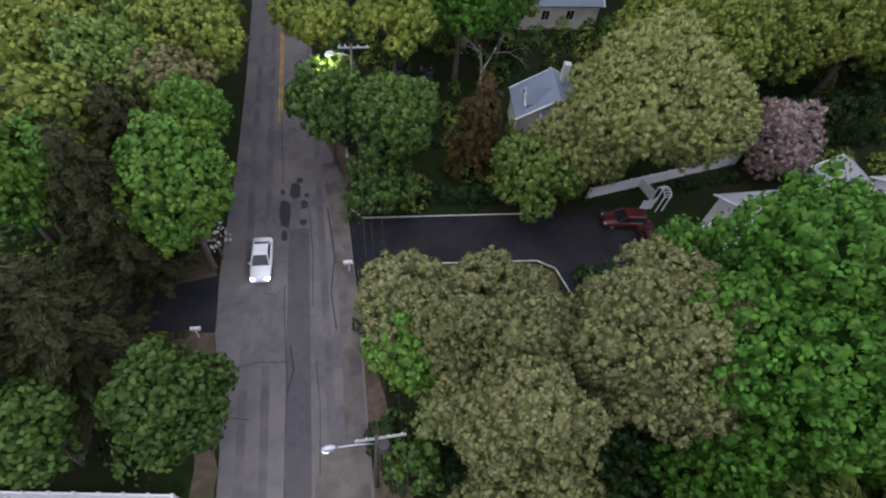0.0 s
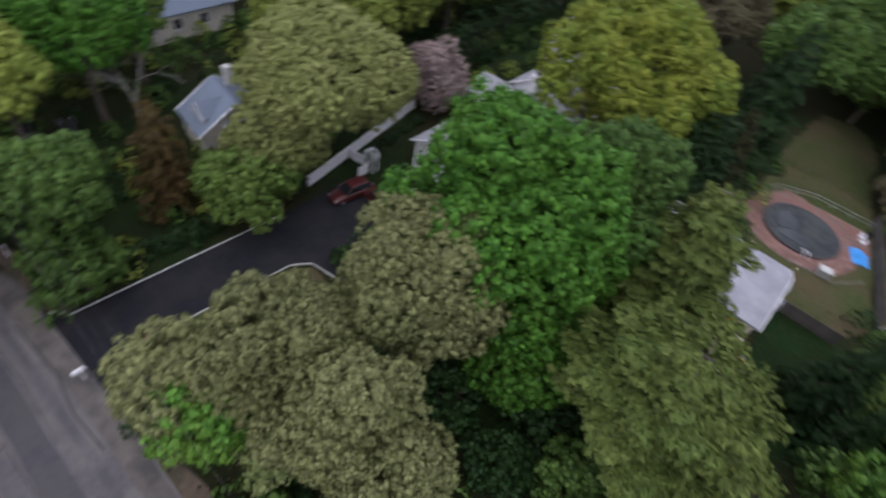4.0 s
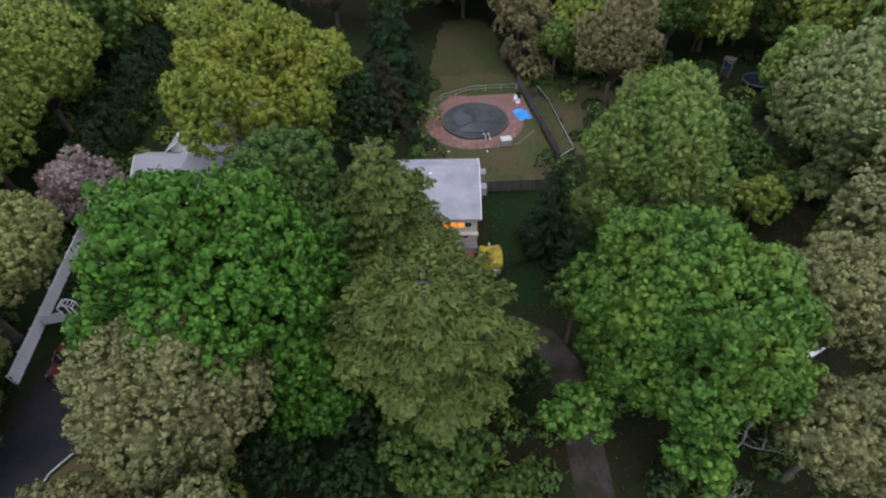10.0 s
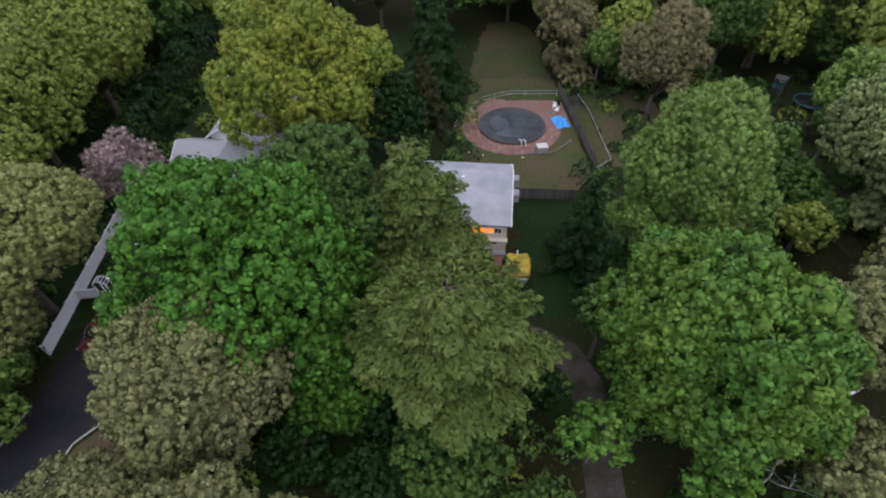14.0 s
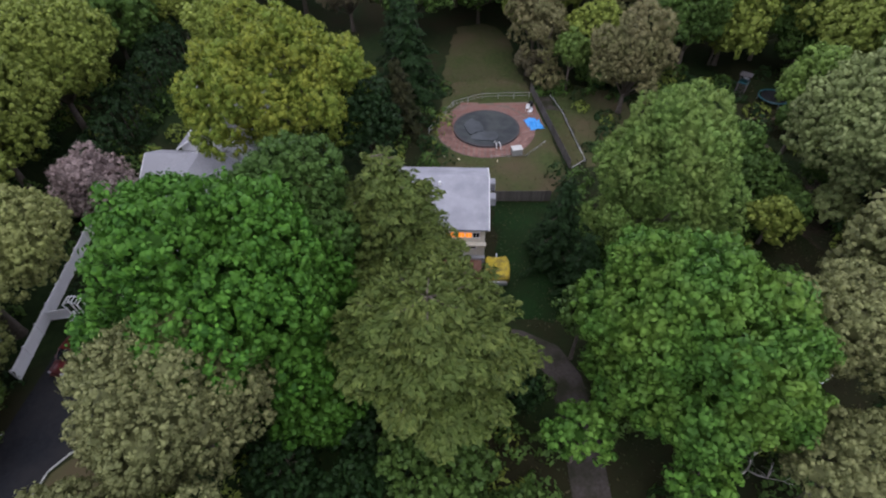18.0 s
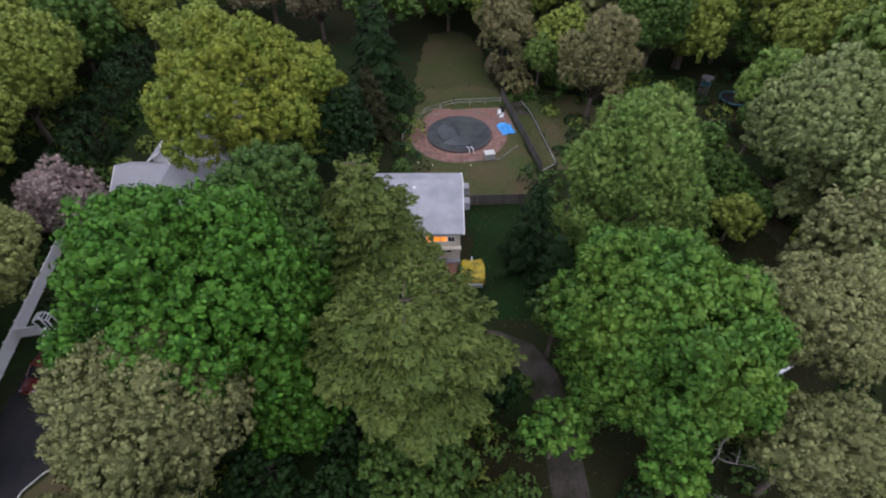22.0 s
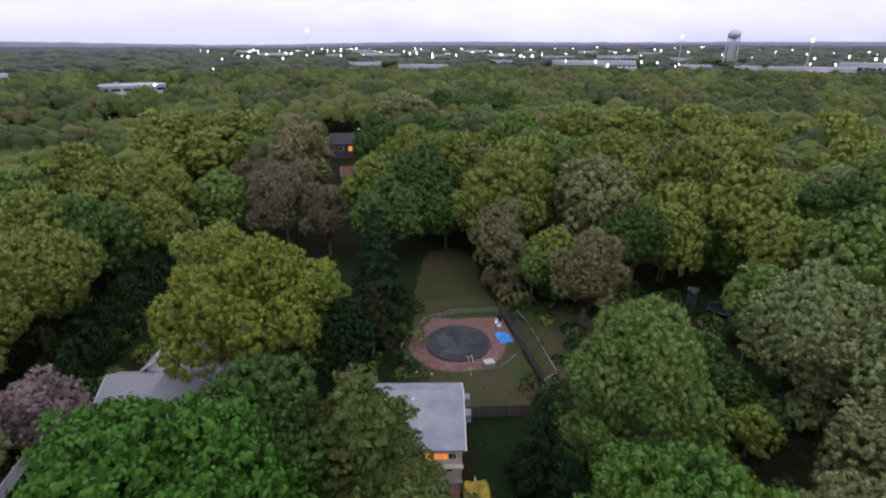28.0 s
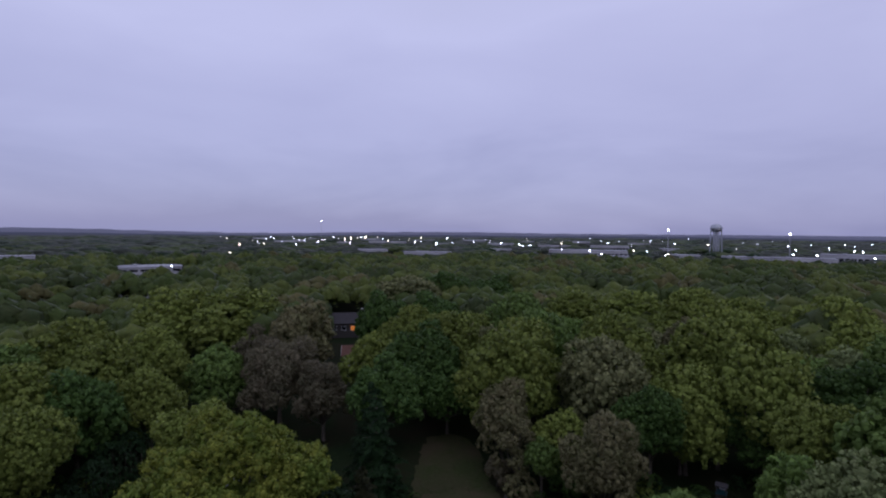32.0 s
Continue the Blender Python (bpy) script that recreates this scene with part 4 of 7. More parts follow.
car("white sedan with lit headlights on the road", -8.1, 28.1, 268, "whitepaint", lit=True)
car("dark red sport utility car parked on the drive", 20.6, 29.0, 172, "redpaint", tall=True)
car("small red car parked beside the garage", 22.0, 27.0, 80, "redpaint")
car("black car parked behind the white fence", 20.6, 36.4, 175, "blackpaint")
car("black car parked under trees", 7.2, 49.0, 80, "blackpaint")
car("black car parked under trees", 4.4, 50.0, 80, "blackpaint")
car("white car parked under flowering oaks", 21.4, -26.0, 120, "whitepaint", tall=True)
car("black car parked on the west drive", -25.0, 24.6, 5, "blackpaint")
car("dark red car parked before the pale building", 29.2, 0.4, 92, "redpaint")


# ---- houses ----
def window_unit(parent, x, y, z, w, h, axis, out, lit=False):
    """A framed window on a wall; axis: the wall's run, out: its outer side."""
    ob = empty("window", Matrix.Identity(4), "", "")
    for k in list(ob.keys()):
        del ob[k]
    ob.parent = parent
    bm = bmesh.new()
    t = 0.06 * out

    def bar(u0, u1, z0, z1):
        lo, hi = sorted((0, t))
        if axis == "x":
            box(bm, x + u0, y + lo, z + z0, x + u1, y + hi, z + z1)
        else:
            box(bm, x + lo, y + u0, z + z0, x + hi, y + u1, z + z1)
    f = 0.07
    bar(-w / 2 - f, w / 2 + f, -h / 2 - f, -h / 2)
    bar(-w / 2 - f, w / 2 + f, h / 2, h / 2 + f)
    bar(-w / 2 - f, -w / 2, -h / 2, h / 2)
    bar(w / 2, w / 2 + f, -h / 2, h / 2)
    bar(-0.02, 0.02, -h / 2, h / 2)
    part("window_frame", bm, "white", ob, "white window frame")
    lo, hi = sorted((0.004 * out, 0.02 * out))
    d = (x - w / 2, y + lo, z - h / 2, x + w / 2, y + hi, z + h / 2) if axis == "x" else (x + lo, y - w / 2, z - h / 2, x + hi, y + w / 2, z + h / 2)
    boxed("pane", d, "window_warm" if lit else "glass", ob, "orange lit pane" if lit else "dark pane")
    return ob


def gable_roof(name, x0, y0, x1, y1, eave, ridge, along, material, parent, over=0.35, thick=0.14, ridge_at=0.5):
    """Two slopes with thickness; along: the ridge's axis."""
    x0, y0, x1, y1 = x0 - over, y0 - over, x1 + over, y1 + over
    if along == "x":
        m = y0 + (y1 - y0) * ridge_at
        prof = [(y0, eave), (m, ridge), (y1, eave)]
        ends = [[(x, q, z) for q, z in prof] + [(x, q, z - thick) for q, z in prof[::-1]] for x in (x0, x1)]
    else:
        m = x0 + (x1 - x0) * ridge_at
        prof = [(x0, eave), (m, ridge), (x1, eave)]
        ends = [[(q, y, z) for q, z in prof] + [(q, y, z - thick) for q, z in prof[::-1]] for y in (y0, y1)]
    bm = loft(bmesh.new(), ends)
    ob = part(name, bm, material, parent)
    for e in ends:
        bm = bmesh.new()
        tube(bm, [Vector(e[0]) + Vector((0, 0, -0.07)), Vector(e[1]) + Vector((0, 0, -0.07)), Vector(e[2]) + Vector((0, 0, -0.07))], 0.09, 4)
        part("bargeboard", bm, "white", parent, "white painted roof edge")
    return ob


def gable_walls(x0, y0, x1, y1, eave, ridge, along, material, parent, ridge_at=0.5):
    bm = bmesh.new()
    if along == "x":
        m = y0 + (y1 - y0) * ridge_at
        ends = [[(x, y0, -0.2), (x, y0, eave - 0.1), (x, m, ridge - 0.16), (x, y1, eave - 0.1), (x, y1, -0.2)] for x in (x0, x1)]
    else:
        m = x0 + (x1 - x0) * ridge_at
        ends = [[(x0, y, -0.2), (x0, y, eave - 0.1), (m, y, ridge - 0.16), (x1, y, eave - 0.1), (x1, y, -0.2)] for y in (y0, y1)]
    return part("wall", loft(bm, ends), material, parent)


# low building with a white roof, by the pool
shed = empty("cottage", pose(31.4, -2.0, 0), "low cottage with a pale lavender-white roof and lit windows", "house")
gable_walls(0.3, 0.0, 8.2, 9.6, 4.0, 5.3, "y", "siding", shed, 0.66)
gable_roof("roof", 0.3, 0.0, 8.2, 9.6, 4.0, 5.3, "y", "whiteroof", shed, 0.3, 0.14, 0.66)
for k in range(5):
    window_unit(shed, 0.3, 0.75 + k * 0.62, 3.15, 0.5, 0.55, "y", -1, lit=k > 0)
boxed("ledge", (-0.1, -0.1, 2.15, 0.32, 5.0, 2.3), "siding", shed, "pale projecting ledge")
for k in range(2):
    window_unit(shed, 0.3, 1.2 + k * 1.6, 1.75, 0.9, 0.4, "y", -1)
boxed("skirting", (-0.05, -0.05, -0.1, 0.29, 6.0, 0.7), "whiteroof", shed, "paler lower wall")
boxed("porch", (-2.0, 0.2, -0.1, -0.06, 6.0, 0.5), "redbrick", shed, "dark red porch floor", 0.03)
for px in (5.1, 7.2):
    bm = box(bmesh.new(), px - 0.45, -1.0, 2.6, px + 0.45, 0.0, 3.5, 0.08)
    part("bay", bm, "whiteroof", shed, "white box bay on the wall")
bm = bmesh.new()
tube(bm, [(4.6, 4.0, 4.7), (4.6, 4.0, 5.35)], 0.12, 8)
part("vent_pipe", bm, "white", shed, "white roof vent")

# yellow canvas-covered machine
mac = empty("covered_trailer", pose(29.8, -3.1, 0, 0, 0, 0), "small trailer under a crumpled yellow canvas cover", "trailer")
bm = bmesh.new()
rngm = np.random.default_rng(8)
rows = []
for u in np.linspace(-1, 1, 11):
    sec = []
    for a in np.linspace(0, math.pi, 13):
        f = 1 - 0.12 * abs(u) ** 3
        c, s_ = math.cos(a), math.sin(a)
        sec.append((u * 1.1, 1.05 * f * math.copysign(abs(c) ** 0.3, c) + rngm.normal() * 0.03, 0.6 + 0.85 * f * abs(s_) ** 0.25 + rngm.normal() * 0.13))
    rows.append(sec)
part("cover", loft(bm, rows), "yellowtarp", mac, "yellow canvas cover", smooth=True)
boxed("chassis", (-1.3, -0.8, 0.45, 1.3, 0.8, 0.8), "metal", mac)
boxed("drawbar", (1.3, -0.05, 0.45, 2.3, 0.05, 0.55), "metal", mac)
for s in (-1, 1):
    wheel(mac, 0, s * 0.9, 0.36)

# long main house in the trees
house = empty("main_house", pose(0, 0, 0), "long white house with grey shingle roofs", "house")
gable_walls(24.4, 20.6, 28.0, 25.6, 2.4, 3.4, "y", "white", house)
gable_roof("roof", 24.4, 20.6, 28.0, 25.6, 2.4, 3.4, "y", "roof", house)
gable_walls(28.0, 22.0, 41.0, 28.6, 3.0, 4.9, "x", "white", house)
gable_roof("roof", 28.0, 22.0, 41.0, 28.6, 3.0, 4.9, "x", "roof", house)
gable_walls(32.0, 20.5, 37.6, 26.4, 3.4, 6.0, "y", "white", house)
gable_roof("roof", 32.0, 20.5, 37.6, 26.4, 3.4, 6.0, "y", "roof", house)
gable_walls(39.2, 24.0, 43.4, 31.2, 2.8, 4.1, "y", "white", house)
gable_roof("roof", 39.2, 24.0, 43.4, 31.2, 2.8, 4.1, "y", "roof", house, 0.3)
gable_walls(43.4, 21.5, 53.0, 29.0, 3.4, 6.0, "x", "white", house)
gable_roof("roof", 43.4, 21.5, 53.0, 29.0, 3.4, 6.0, "x", "roof", house)
gable_walls(53.4, 22.5, 61.5, 31.0, 3.6, 6.4, "y", "white", house)
gable_roof("roof", 53.4, 22.5, 61.5, 31.0, 3.6, 6.4, "y", "roof", house)
bm = bmesh.new()
box(bm, 40.4, 24.9, 4.5, 41.2, 25.7, 7.0, 0.04)
ch = part("chimney", bm, "white", house, "white chimney")
bm = bmesh.new()
tube(bm, [(40.8, 25.3, 6.95), (40.8, 25.3, 7.3)], 0.16, 10)
part("flue", bm, "blackpaint", ch)
for px in (24.4, 26.8):
    boxed("garage_door", (px - 1.05, 21.72, 0.0, px + 1.05, 21.8, 2.2), "white", house, "white garage door", 0.02)
for px in (29.5, 31.0, 38.8, 40.2, 43.5, 46.5, 49.5):
    window_unit(house, px, 22.0 if px < 41 else 21.5, 2.0, 0.9, 1.2, "x", -1)
for px in (30, 33, 36):
    window_unit(house, px, 28.6, 2.0, 0.9, 1.2, "x", 1)
for px in (45.5, 48.5, 51.0):
    window_unit(house, px, 29.0, 2.0, 0.9, 1.2, "x", 1)
for px in (55.2, 57.4, 59.6):
    window_unit(house, px, 31.0, 2.2, 0.9, 1.3, "x", 1)

# blue-roofed house to the north
blue = empty("blue_roofed_house", pose(17.4, 41.6, 0, 0, 0, -8), "white house with a blue-grey shingle roof and a small dormer", "house")
gable_walls(-3.2, -2.2, 3.8, 1.8, 2.6, 5.0, "y", "siding", blue, 0.46)
gable_roof("roof", -3.2, -2.2, 3.8, 1.8, 2.6, 5.0, "y", "slate", blue, 0.3, 0.14, 0.46)
gable_walls(-1.0, -3.2, 7.4, 1.0, 2.4, 4.0, "x", "siding", blue)
gable_roof("roof", -1.0, -3.2, 7.4, 1.0, 2.4, 4.0, "x", "slate", blue, 0.3)
gable_walls(-2.6, -1.6, -0.1, 0.2, 3.6, 4.75, "x", "white", blue)
gable_roof("roof", -2.6, -1.6, -0.1, 0.2, 3.6, 4.75, "x", "slate", blue, 0.12, 0.1)
window_unit(blue, -2.6, -0.7, 3.65, 0.45, 0.5, "y", -1)
boxed("chimney", (0.6, 0.6, 4.2, 1.2, 1.2, 6.3), "stone", blue, "pale stone chimney", 0.03)
for px in (0.0, 2.6, 5.2):
    window_unit(blue, px, -3.2, 1.3, 0.9, 1.1, "x", -1)


far_house = empty("grey_roofed_house", pose(0, 0, 0), "grey-roofed house behind the trees to the north", "house")
gable_walls(17.5, 58.5, 29.0, 65.0, 3.0, 5.4, "x", "siding", far_house)
gable_roof("roof", 17.5, 58.5, 29.0, 65.0, 3.0, 5.4, "x", "slate", far_house)
for px in (19.5, 22.5, 25.5):
    window_unit(far_house, px, 58.5, 1.8, 0.9, 1.1, "x", -1)

# ---- fences, poles, post boxes ----
def white_fence(ax, ay, bx, by, h, bay, label):
    ob = empty("white_fence", pose(ax, ay, 0, 0, 0, math.degrees(math.atan2(by - ay, bx - ax))), label, "fence")
    length = math.hypot(bx - ax, by - ay)
    n = max(1, round(length / bay))
    w = length / n
    post = None
    for k in range(n + 1):
        if post is None:
            post = boxed("post", (-0.065, -0.065, -0.2, 0.065, 0.065, h + 0.06), "white", ob, bevel=0.01)
            bm = bmesh.new()
            bmesh.ops.create_cone(bm, cap_ends=True, segments=4, radius1=0.13, radius2=0.02, depth=0.1, matrix=Matrix.Translation((0, 0, h + 0.11)) @ Matrix.Rotation(math.pi / 4, 4, "Z"))
            cap = part("post_cap", bm, "white", post)
        else:
            o = link("post", post.data, None, ob)
            o.location.x = k * w
            c = link("post_cap", cap.data, None, o)
    slats = max(4, round((w - 0.13) / 0.3))
    sw = (w - 0.13) / slats
    slat = rail = None
    for k in range(n):
        for z in (0.12, h - 0.08):
            if rail is None:
                rail = boxed("rail", (0.065, -0.04, -0.07, w - 0.065, 0.04, 0.07), "white", ob)
                o = rail
            else:
                o = link("rail", rail.data, None, ob)
            o.location = (k * w, 0, z)
        for j in range(slats):
            if slat is None:
                slat = boxed("slat", (0.004, -0.02, 0.1, sw - 0.004, 0.02, h - 0.1), "white", ob)
                o = slat
            else:
                o = link("slat", slat.data, None, ob)
            o.location.x = k * w + 0.065 + j * sw
    return ob


white_fence(18.5, 32.0, 34.8, 35.0, 1.25, 1.95, "tall white vinyl privacy fence with capped posts")
white_fence(23.9, 33.1, 24.3, 31.3, 1.1, 1.3, "low white vinyl fence joining the arbour")
white_fence(-21.4, 14.5, -11.9, 12.8, 1.45, 1.2, "white vinyl fence with capped posts beside the road")
arb = empty("garden_arbour", pose(24.4, 30.5, 0, 0, 0, 95) @ Matrix.Scale(0.88, 4), "white arched garden arbour with slatted top", "arbour")
for sx in (-0.6, 0.6):
    for sy in (-0.35, 0.35):
        boxed("post", (sx - 0.05, sy - 0.05, -0.1, sx + 0.05, sy + 0.05, 2.0), "white", arb)
for sy in (-0.35, 0.35):
    bm = bmesh.new()
    tube(bm, [(0.62 * math.cos(a), sy, 2.0 + 0.5 * math.sin(a)) for a in np.linspace(0, math.pi, 9)], 0.045, 6)
    part("arch", bm, "white", arb)
for a in np.linspace(0.15, math.pi - 0.15, 7):
    boxed("slat", (0.65 * math.cos(a) - 0.03, -0.45, 2.02 + 0.52 * math.sin(a), 0.65 * math.cos(a) + 0.03, 0.45, 2.07 + 0.52 * math.sin(a)), "white", arb)
white_fence(23.9, 30.4, 22.7, 30.2, 1.2, 1.2, "white vinyl gate panel by the garage")


def street_lamp(x, y, h, arm, label, lamp=True, crossbar=2.2):
    ob = empty("utility_pole", pose(x, y, 0), label, "utility pole", "utility poles")
    bm = bmesh.new()
    tube(bm, [(0, 0, -0.5), (0, 0, h * 0.5), (0, 0, h)], [0.13, 0.11, 0.09], 10)
    part("pole", bm, "pole", ob, smooth=True)
    boxed("crossarm", (-crossbar * 0.42, -0.06, h - 0.32, crossbar * 0.58, 0.05, h - 0.22), "concrete", ob, "pale wooden crossarm", 0.01)
    for px in (-0.8, -0.4, 0.5, 1.1):
        bm = bmesh.new()
        bmesh.ops.create_cone(bm, cap_ends=True, segments=8, radius1=0.05, radius2=0.035, depth=0.16, matrix=Matrix.Translation((px, 0, h - 0.14)))
        part("insulator", bm, "stone", ob)
    if lamp:
        bm = bmesh.new()
        tube(bm, [(0, 0, h - 1.0), (-arm * 0.5, 0, h - 0.75), (-arm, 0, h - 0.72)], 0.035, 7)
        part("lamp_arm", bm, "metal", ob, "grey tubular arm", smooth=True)
        bm = bmesh.new()
        bmesh.ops.create_uvsphere(bm, u_segments=14, v_segments=8, radius=0.5)
        for v in bm.verts:
            v.co = Vector((-arm - 0.3 + v.co.x * 0.68, v.co.y * 0.30, h - 0.72 + max(v.co.z, -0.16) * 0.42))
        head = part("lamp_head", bm, "metal", ob, "pale rounded lamp head", smooth=True)
        bm = bmesh.new()
        bmesh.ops.create_uvsphere(bm, u_segments=12, v_segments=6, radius=0.17)
        for v in bm.verts:
            v.co = Vector((-arm - 0.42 + v.co.x * 1.2, v.co.y, h - 0.80 + v.co.z * 0.5))
        part("lens", bm, "lamp_lens", head, "glowing lens")
        bulb = new("street_light", bpy.data.lights.new("street_light", "POINT"))
        bulb.data.energy, bulb.data.color, bulb.data.shadow_soft_size = 520 if y > 20 else 60, (1.0, 0.86, 0.55), 0.2
        bulb.location = (x - arm - 0.42, y, h - 1.05)
    bm = bmesh.new()
    bmesh.ops.create_cone(bm, cap_ends=True, segments=12, radius1=0.24, radius2=0.24, depth=0.8, matrix=Matrix.Translation((0.32, 0, h - 1.7)))
    if not lamp or y < 20:
        part("transformer", bm, "darkroof", ob, "dark grey drum transformer")
    else:
        bm.free()
    return ob


street_lamp(-1.5, 11.9, 9.2, 1.7, "wooden utility pole with a street lamp arm")
street_lamp(-0.6, 38.4, 10.8, 1.2, "wooden utility pole with a street lamp arm")
street_lamp(-0.9, 84.0, 9.2, 1.2, "wooden utility pole with a street lamp arm")
for dx, z in ((-0.8, 9.1), (0.5, 9.1), (1.1, 9.1), (0.1, 7.6)):
    cab = empty("overhead_cable", pose(0, 0, 0), "thin black overhead cable strung between poles", "cable", "overhead cables")
    for (xa, ya), (xb, yb) in (((-2.0, -28), (-1.5, 11.9)), ((-1.5, 11.9), (-0.6, 38.4)), ((-0.6, 38.4), (-0.9, 84.0))):
        bm = bmesh.new()
        tube(bm, [(xa + dx + (xb - xa) * u, ya + (yb - ya) * u, z - 1.6 * u * (1 - u)) for u in np.linspace(0, 1, 11)], 0.007 if z > 8 else 0.012, 4)
        part("span", bm, "wire", cab)


def post_box(x, y, turn, label):
    ob = empty("mailbox", pose(x, y, 0, 0, 0, turn), label, "mailbox", "mailboxes")
    boxed("post", (-0.05, -0.05, -0.2, 0.05, 0.05, 1.05), "white", ob, bevel=0.01)
    boxed("arm", (-0.35, -0.04, 0.92, 0.3, 0.04, 1.0), "white", ob)
    bm = loft(bmesh.new(), [[(px, 0.11 * c, 1.0 + z) for c, z in ((-1, 0), (-1, 0.14), (-0.7, 0.24), (0, 0.28), (0.7, 0.24), (1, 0.14), (1, 0))] for px in (-0.38, 0.22)])
    bx = part("box", bm, "white", ob, "white rounded box")
    boxed("door", (-0.40, -0.1, 1.02, -0.385, 0.1, 1.22), "metal", bx)
    boxed("flag", (0.0, 0.115, 1.15, 0.03, 0.13, 1.4), "redpaint", bx, "small red flag")


post_box(-2.0, 26.7, 0, "white mailbox on a white post by the drive")
post_box(-11.9, 22.6, 180, "white mailbox on a white post by the drive")
mk = empty("marker_post", pose(-1.4, 38.6, 0, 4, 0, 0), "leaning white marker post at the roadside", "post")
boxed("post", (-0.06, -0.04, -0.2, 0.06, 0.04, 1.2), "white", mk, bevel=0.01)
boxed("plate", (-0.08, -0.06, 0.8, 0.08, -0.045, 1.1), "metal", mk)
sg = empty("sign_post", pose(-11.6, 28.9, 0), "thin grey metal sign post at the roadside", "sign")
boxed("post", (-0.04, -0.04, -0.3, 0.04, 0.04, 2.6), "metal", sg)
boxed("plate", (-0.3, -0.06, 2.0, 0.3, -0.045, 2.55), "metal", sg, "grey sign plate seen edge on", 0.01)


# ---- pool terrace ----
terr = slab("pool_terrace", [(52.7 + 5.7 * math.cos(a), -2.3 + 5.7 * math.sin(a)) for a in np.linspace(0.95, 5.0, 22)] + [(53.5, -9.3), (59.0, -8.3), (58.6, -3.0), (58.2, 0.8)], -0.1, 0.05, "joint")
tagged(terr, "round terrace of red brick paving round the pool", "terrace", kind="structure")
pool = empty("round_pool", pose(52.7, -2.45, 0.05), "round pool under a dark sagging winter cover", "pool")
bm = bmesh.new()
rings = []
for r in (0.0, 0.8, 1.6, 2.4, 3.0, 3.4, 3.62):
    if r == 0:
        rings.append([bm.verts.new((0, 0, 0.05))])
        continue
    rings.append([bm.verts.new((r * math.cos(a), r * math.sin(a), 0.22 - 0.18 * (1 - (r / 3.62) ** 2) + 0.05 * noise.noise((r * math.cos(a), r * math.sin(a), 3)))) for a in np.linspace(0, 2 * math.pi, 40, endpoint=False)])
for k in range(40):
    bm.faces.new((rings[0][0], rings[1][k], rings[1][(k + 1) % 40]))
    for a, b in zip(rings[1:], rings[2:]):
        bm.faces.new((a[k], b[k], b[(k + 1) % 40], a[(k + 1) % 40]))
part("cover", bm, "poolcover", pool, "dark grey cover with standing water", smooth=True)
bm = bmesh.new()
box(bm, -0.01, 0, 0, 0, 0.01, 0.01)
bm.clear()
loop = [[bm.verts.new((r * math.cos(a), r * math.sin(a), z)) for a in np.linspace(0, 2 * math.pi, 40, endpoint=False)] for r, z in ((3.62, -0.04), (3.62, 0.24), (3.86, 0.24), (3.86, -0.04))]
for a, b in zip(loop, loop[1:]):
    for k in range(40):
        bm.faces.new((a[k], a[(k + 1) % 40], b[(k + 1) % 40], b[k]))
bmesh.ops.recalc_face_normals(bm, faces=bm.faces)
part("rim", bm, "darkroof", pool, "dark pool rim")
# pooled fold on the cover
for cx, cy, ax, ay, ph in ((0.2, 1.45, 1.5, 1.15, 0.4), (-1.75, 0.2, 0.95, 1.75, 2.1)):
    slab("puddle", [(cx + ax * math.cos(a) * (1 + 0.16 * math.sin(3 * a + ph) + 0.07 * math.sin(7 * a)), cy + ay * math.sin(a) * (1 + 0.14 * math.sin(2 * a + ph))) for a in np.linspace(0, 2 * math.pi, 44, endpoint=False)], 0.10, 0.2, "wetcover", pool, "standing water on the cover")
for dy in (-1.3, -0.85):
    bm = bmesh.new()
    tube(bm, [(-3.95, dy - 0.25, 0.02), (-3.8, dy - 0.2, 0.55), (-3.45, dy, 0.6), (-3.2, dy + 0.1, 0.3)], 0.045, 6)
    part("ladder_rail", bm, "white", pool, "white pool ladder rail")

bxs = empty("pump_box", pose(47.9, -5.7, 0.05, 0, 0, 12), "grey-white pool equipment box", "box")
boxed("body", (-0.42, -0.55, 0, 0.42, 0.55, 0.7), "concrete", bxs, bevel=0.04)
boxed("lid", (-0.46, -0.59, 0.7, 0.46, 0.59, 0.78), "stone", bxs, bevel=0.02)
tarp = empty("blue_tarpaulin", pose(53.9, -8.0, 0.05, 0, 0, 20), "crumpled bright blue tarpaulin on the bricks", "tarpaulin")
bm = bmesh.new()
bmesh.ops.create_grid(bm, x_segments=16, y_segments=14, size=1.0)
for v in bm.verts:
    r = math.hypot(v.co.x, v.co.y)
    v.co = Vector((v.co.x * 1.25, v.co.y * 0.85, max(0.02, 0.5 * (1 - r * 0.8) + 0.32 * noise.noise((v.co.x * 2.2, v.co.y * 2.2, 7)))))
part("sheet", bm, "blue", tarp)


def garden_chair(x, y, turn):
    ob = empty("garden_chair", pose(x, y, 0.05, 0, 0, turn) @ Matrix.Scale(0.85, 4), "white plastic garden chair on the terrace", "chair", "chairs by the pool")
    boxed("seat", (-0.25, -0.25, 0.40, 0.25, 0.25, 0.44), "white", ob, bevel=0.015)
    boxed("backrest", (-0.27, -0.25, 0.42, -0.22, 0.25, 0.88), "white", ob, bevel=0.015)
    for sx in (-0.22, 0.22):
        for sy in (-0.22, 0.22):
            boxed("leg", (sx - 0.02, sy - 0.02, 0, sx + 0.02, sy + 0.02, 0.4), "white", ob)


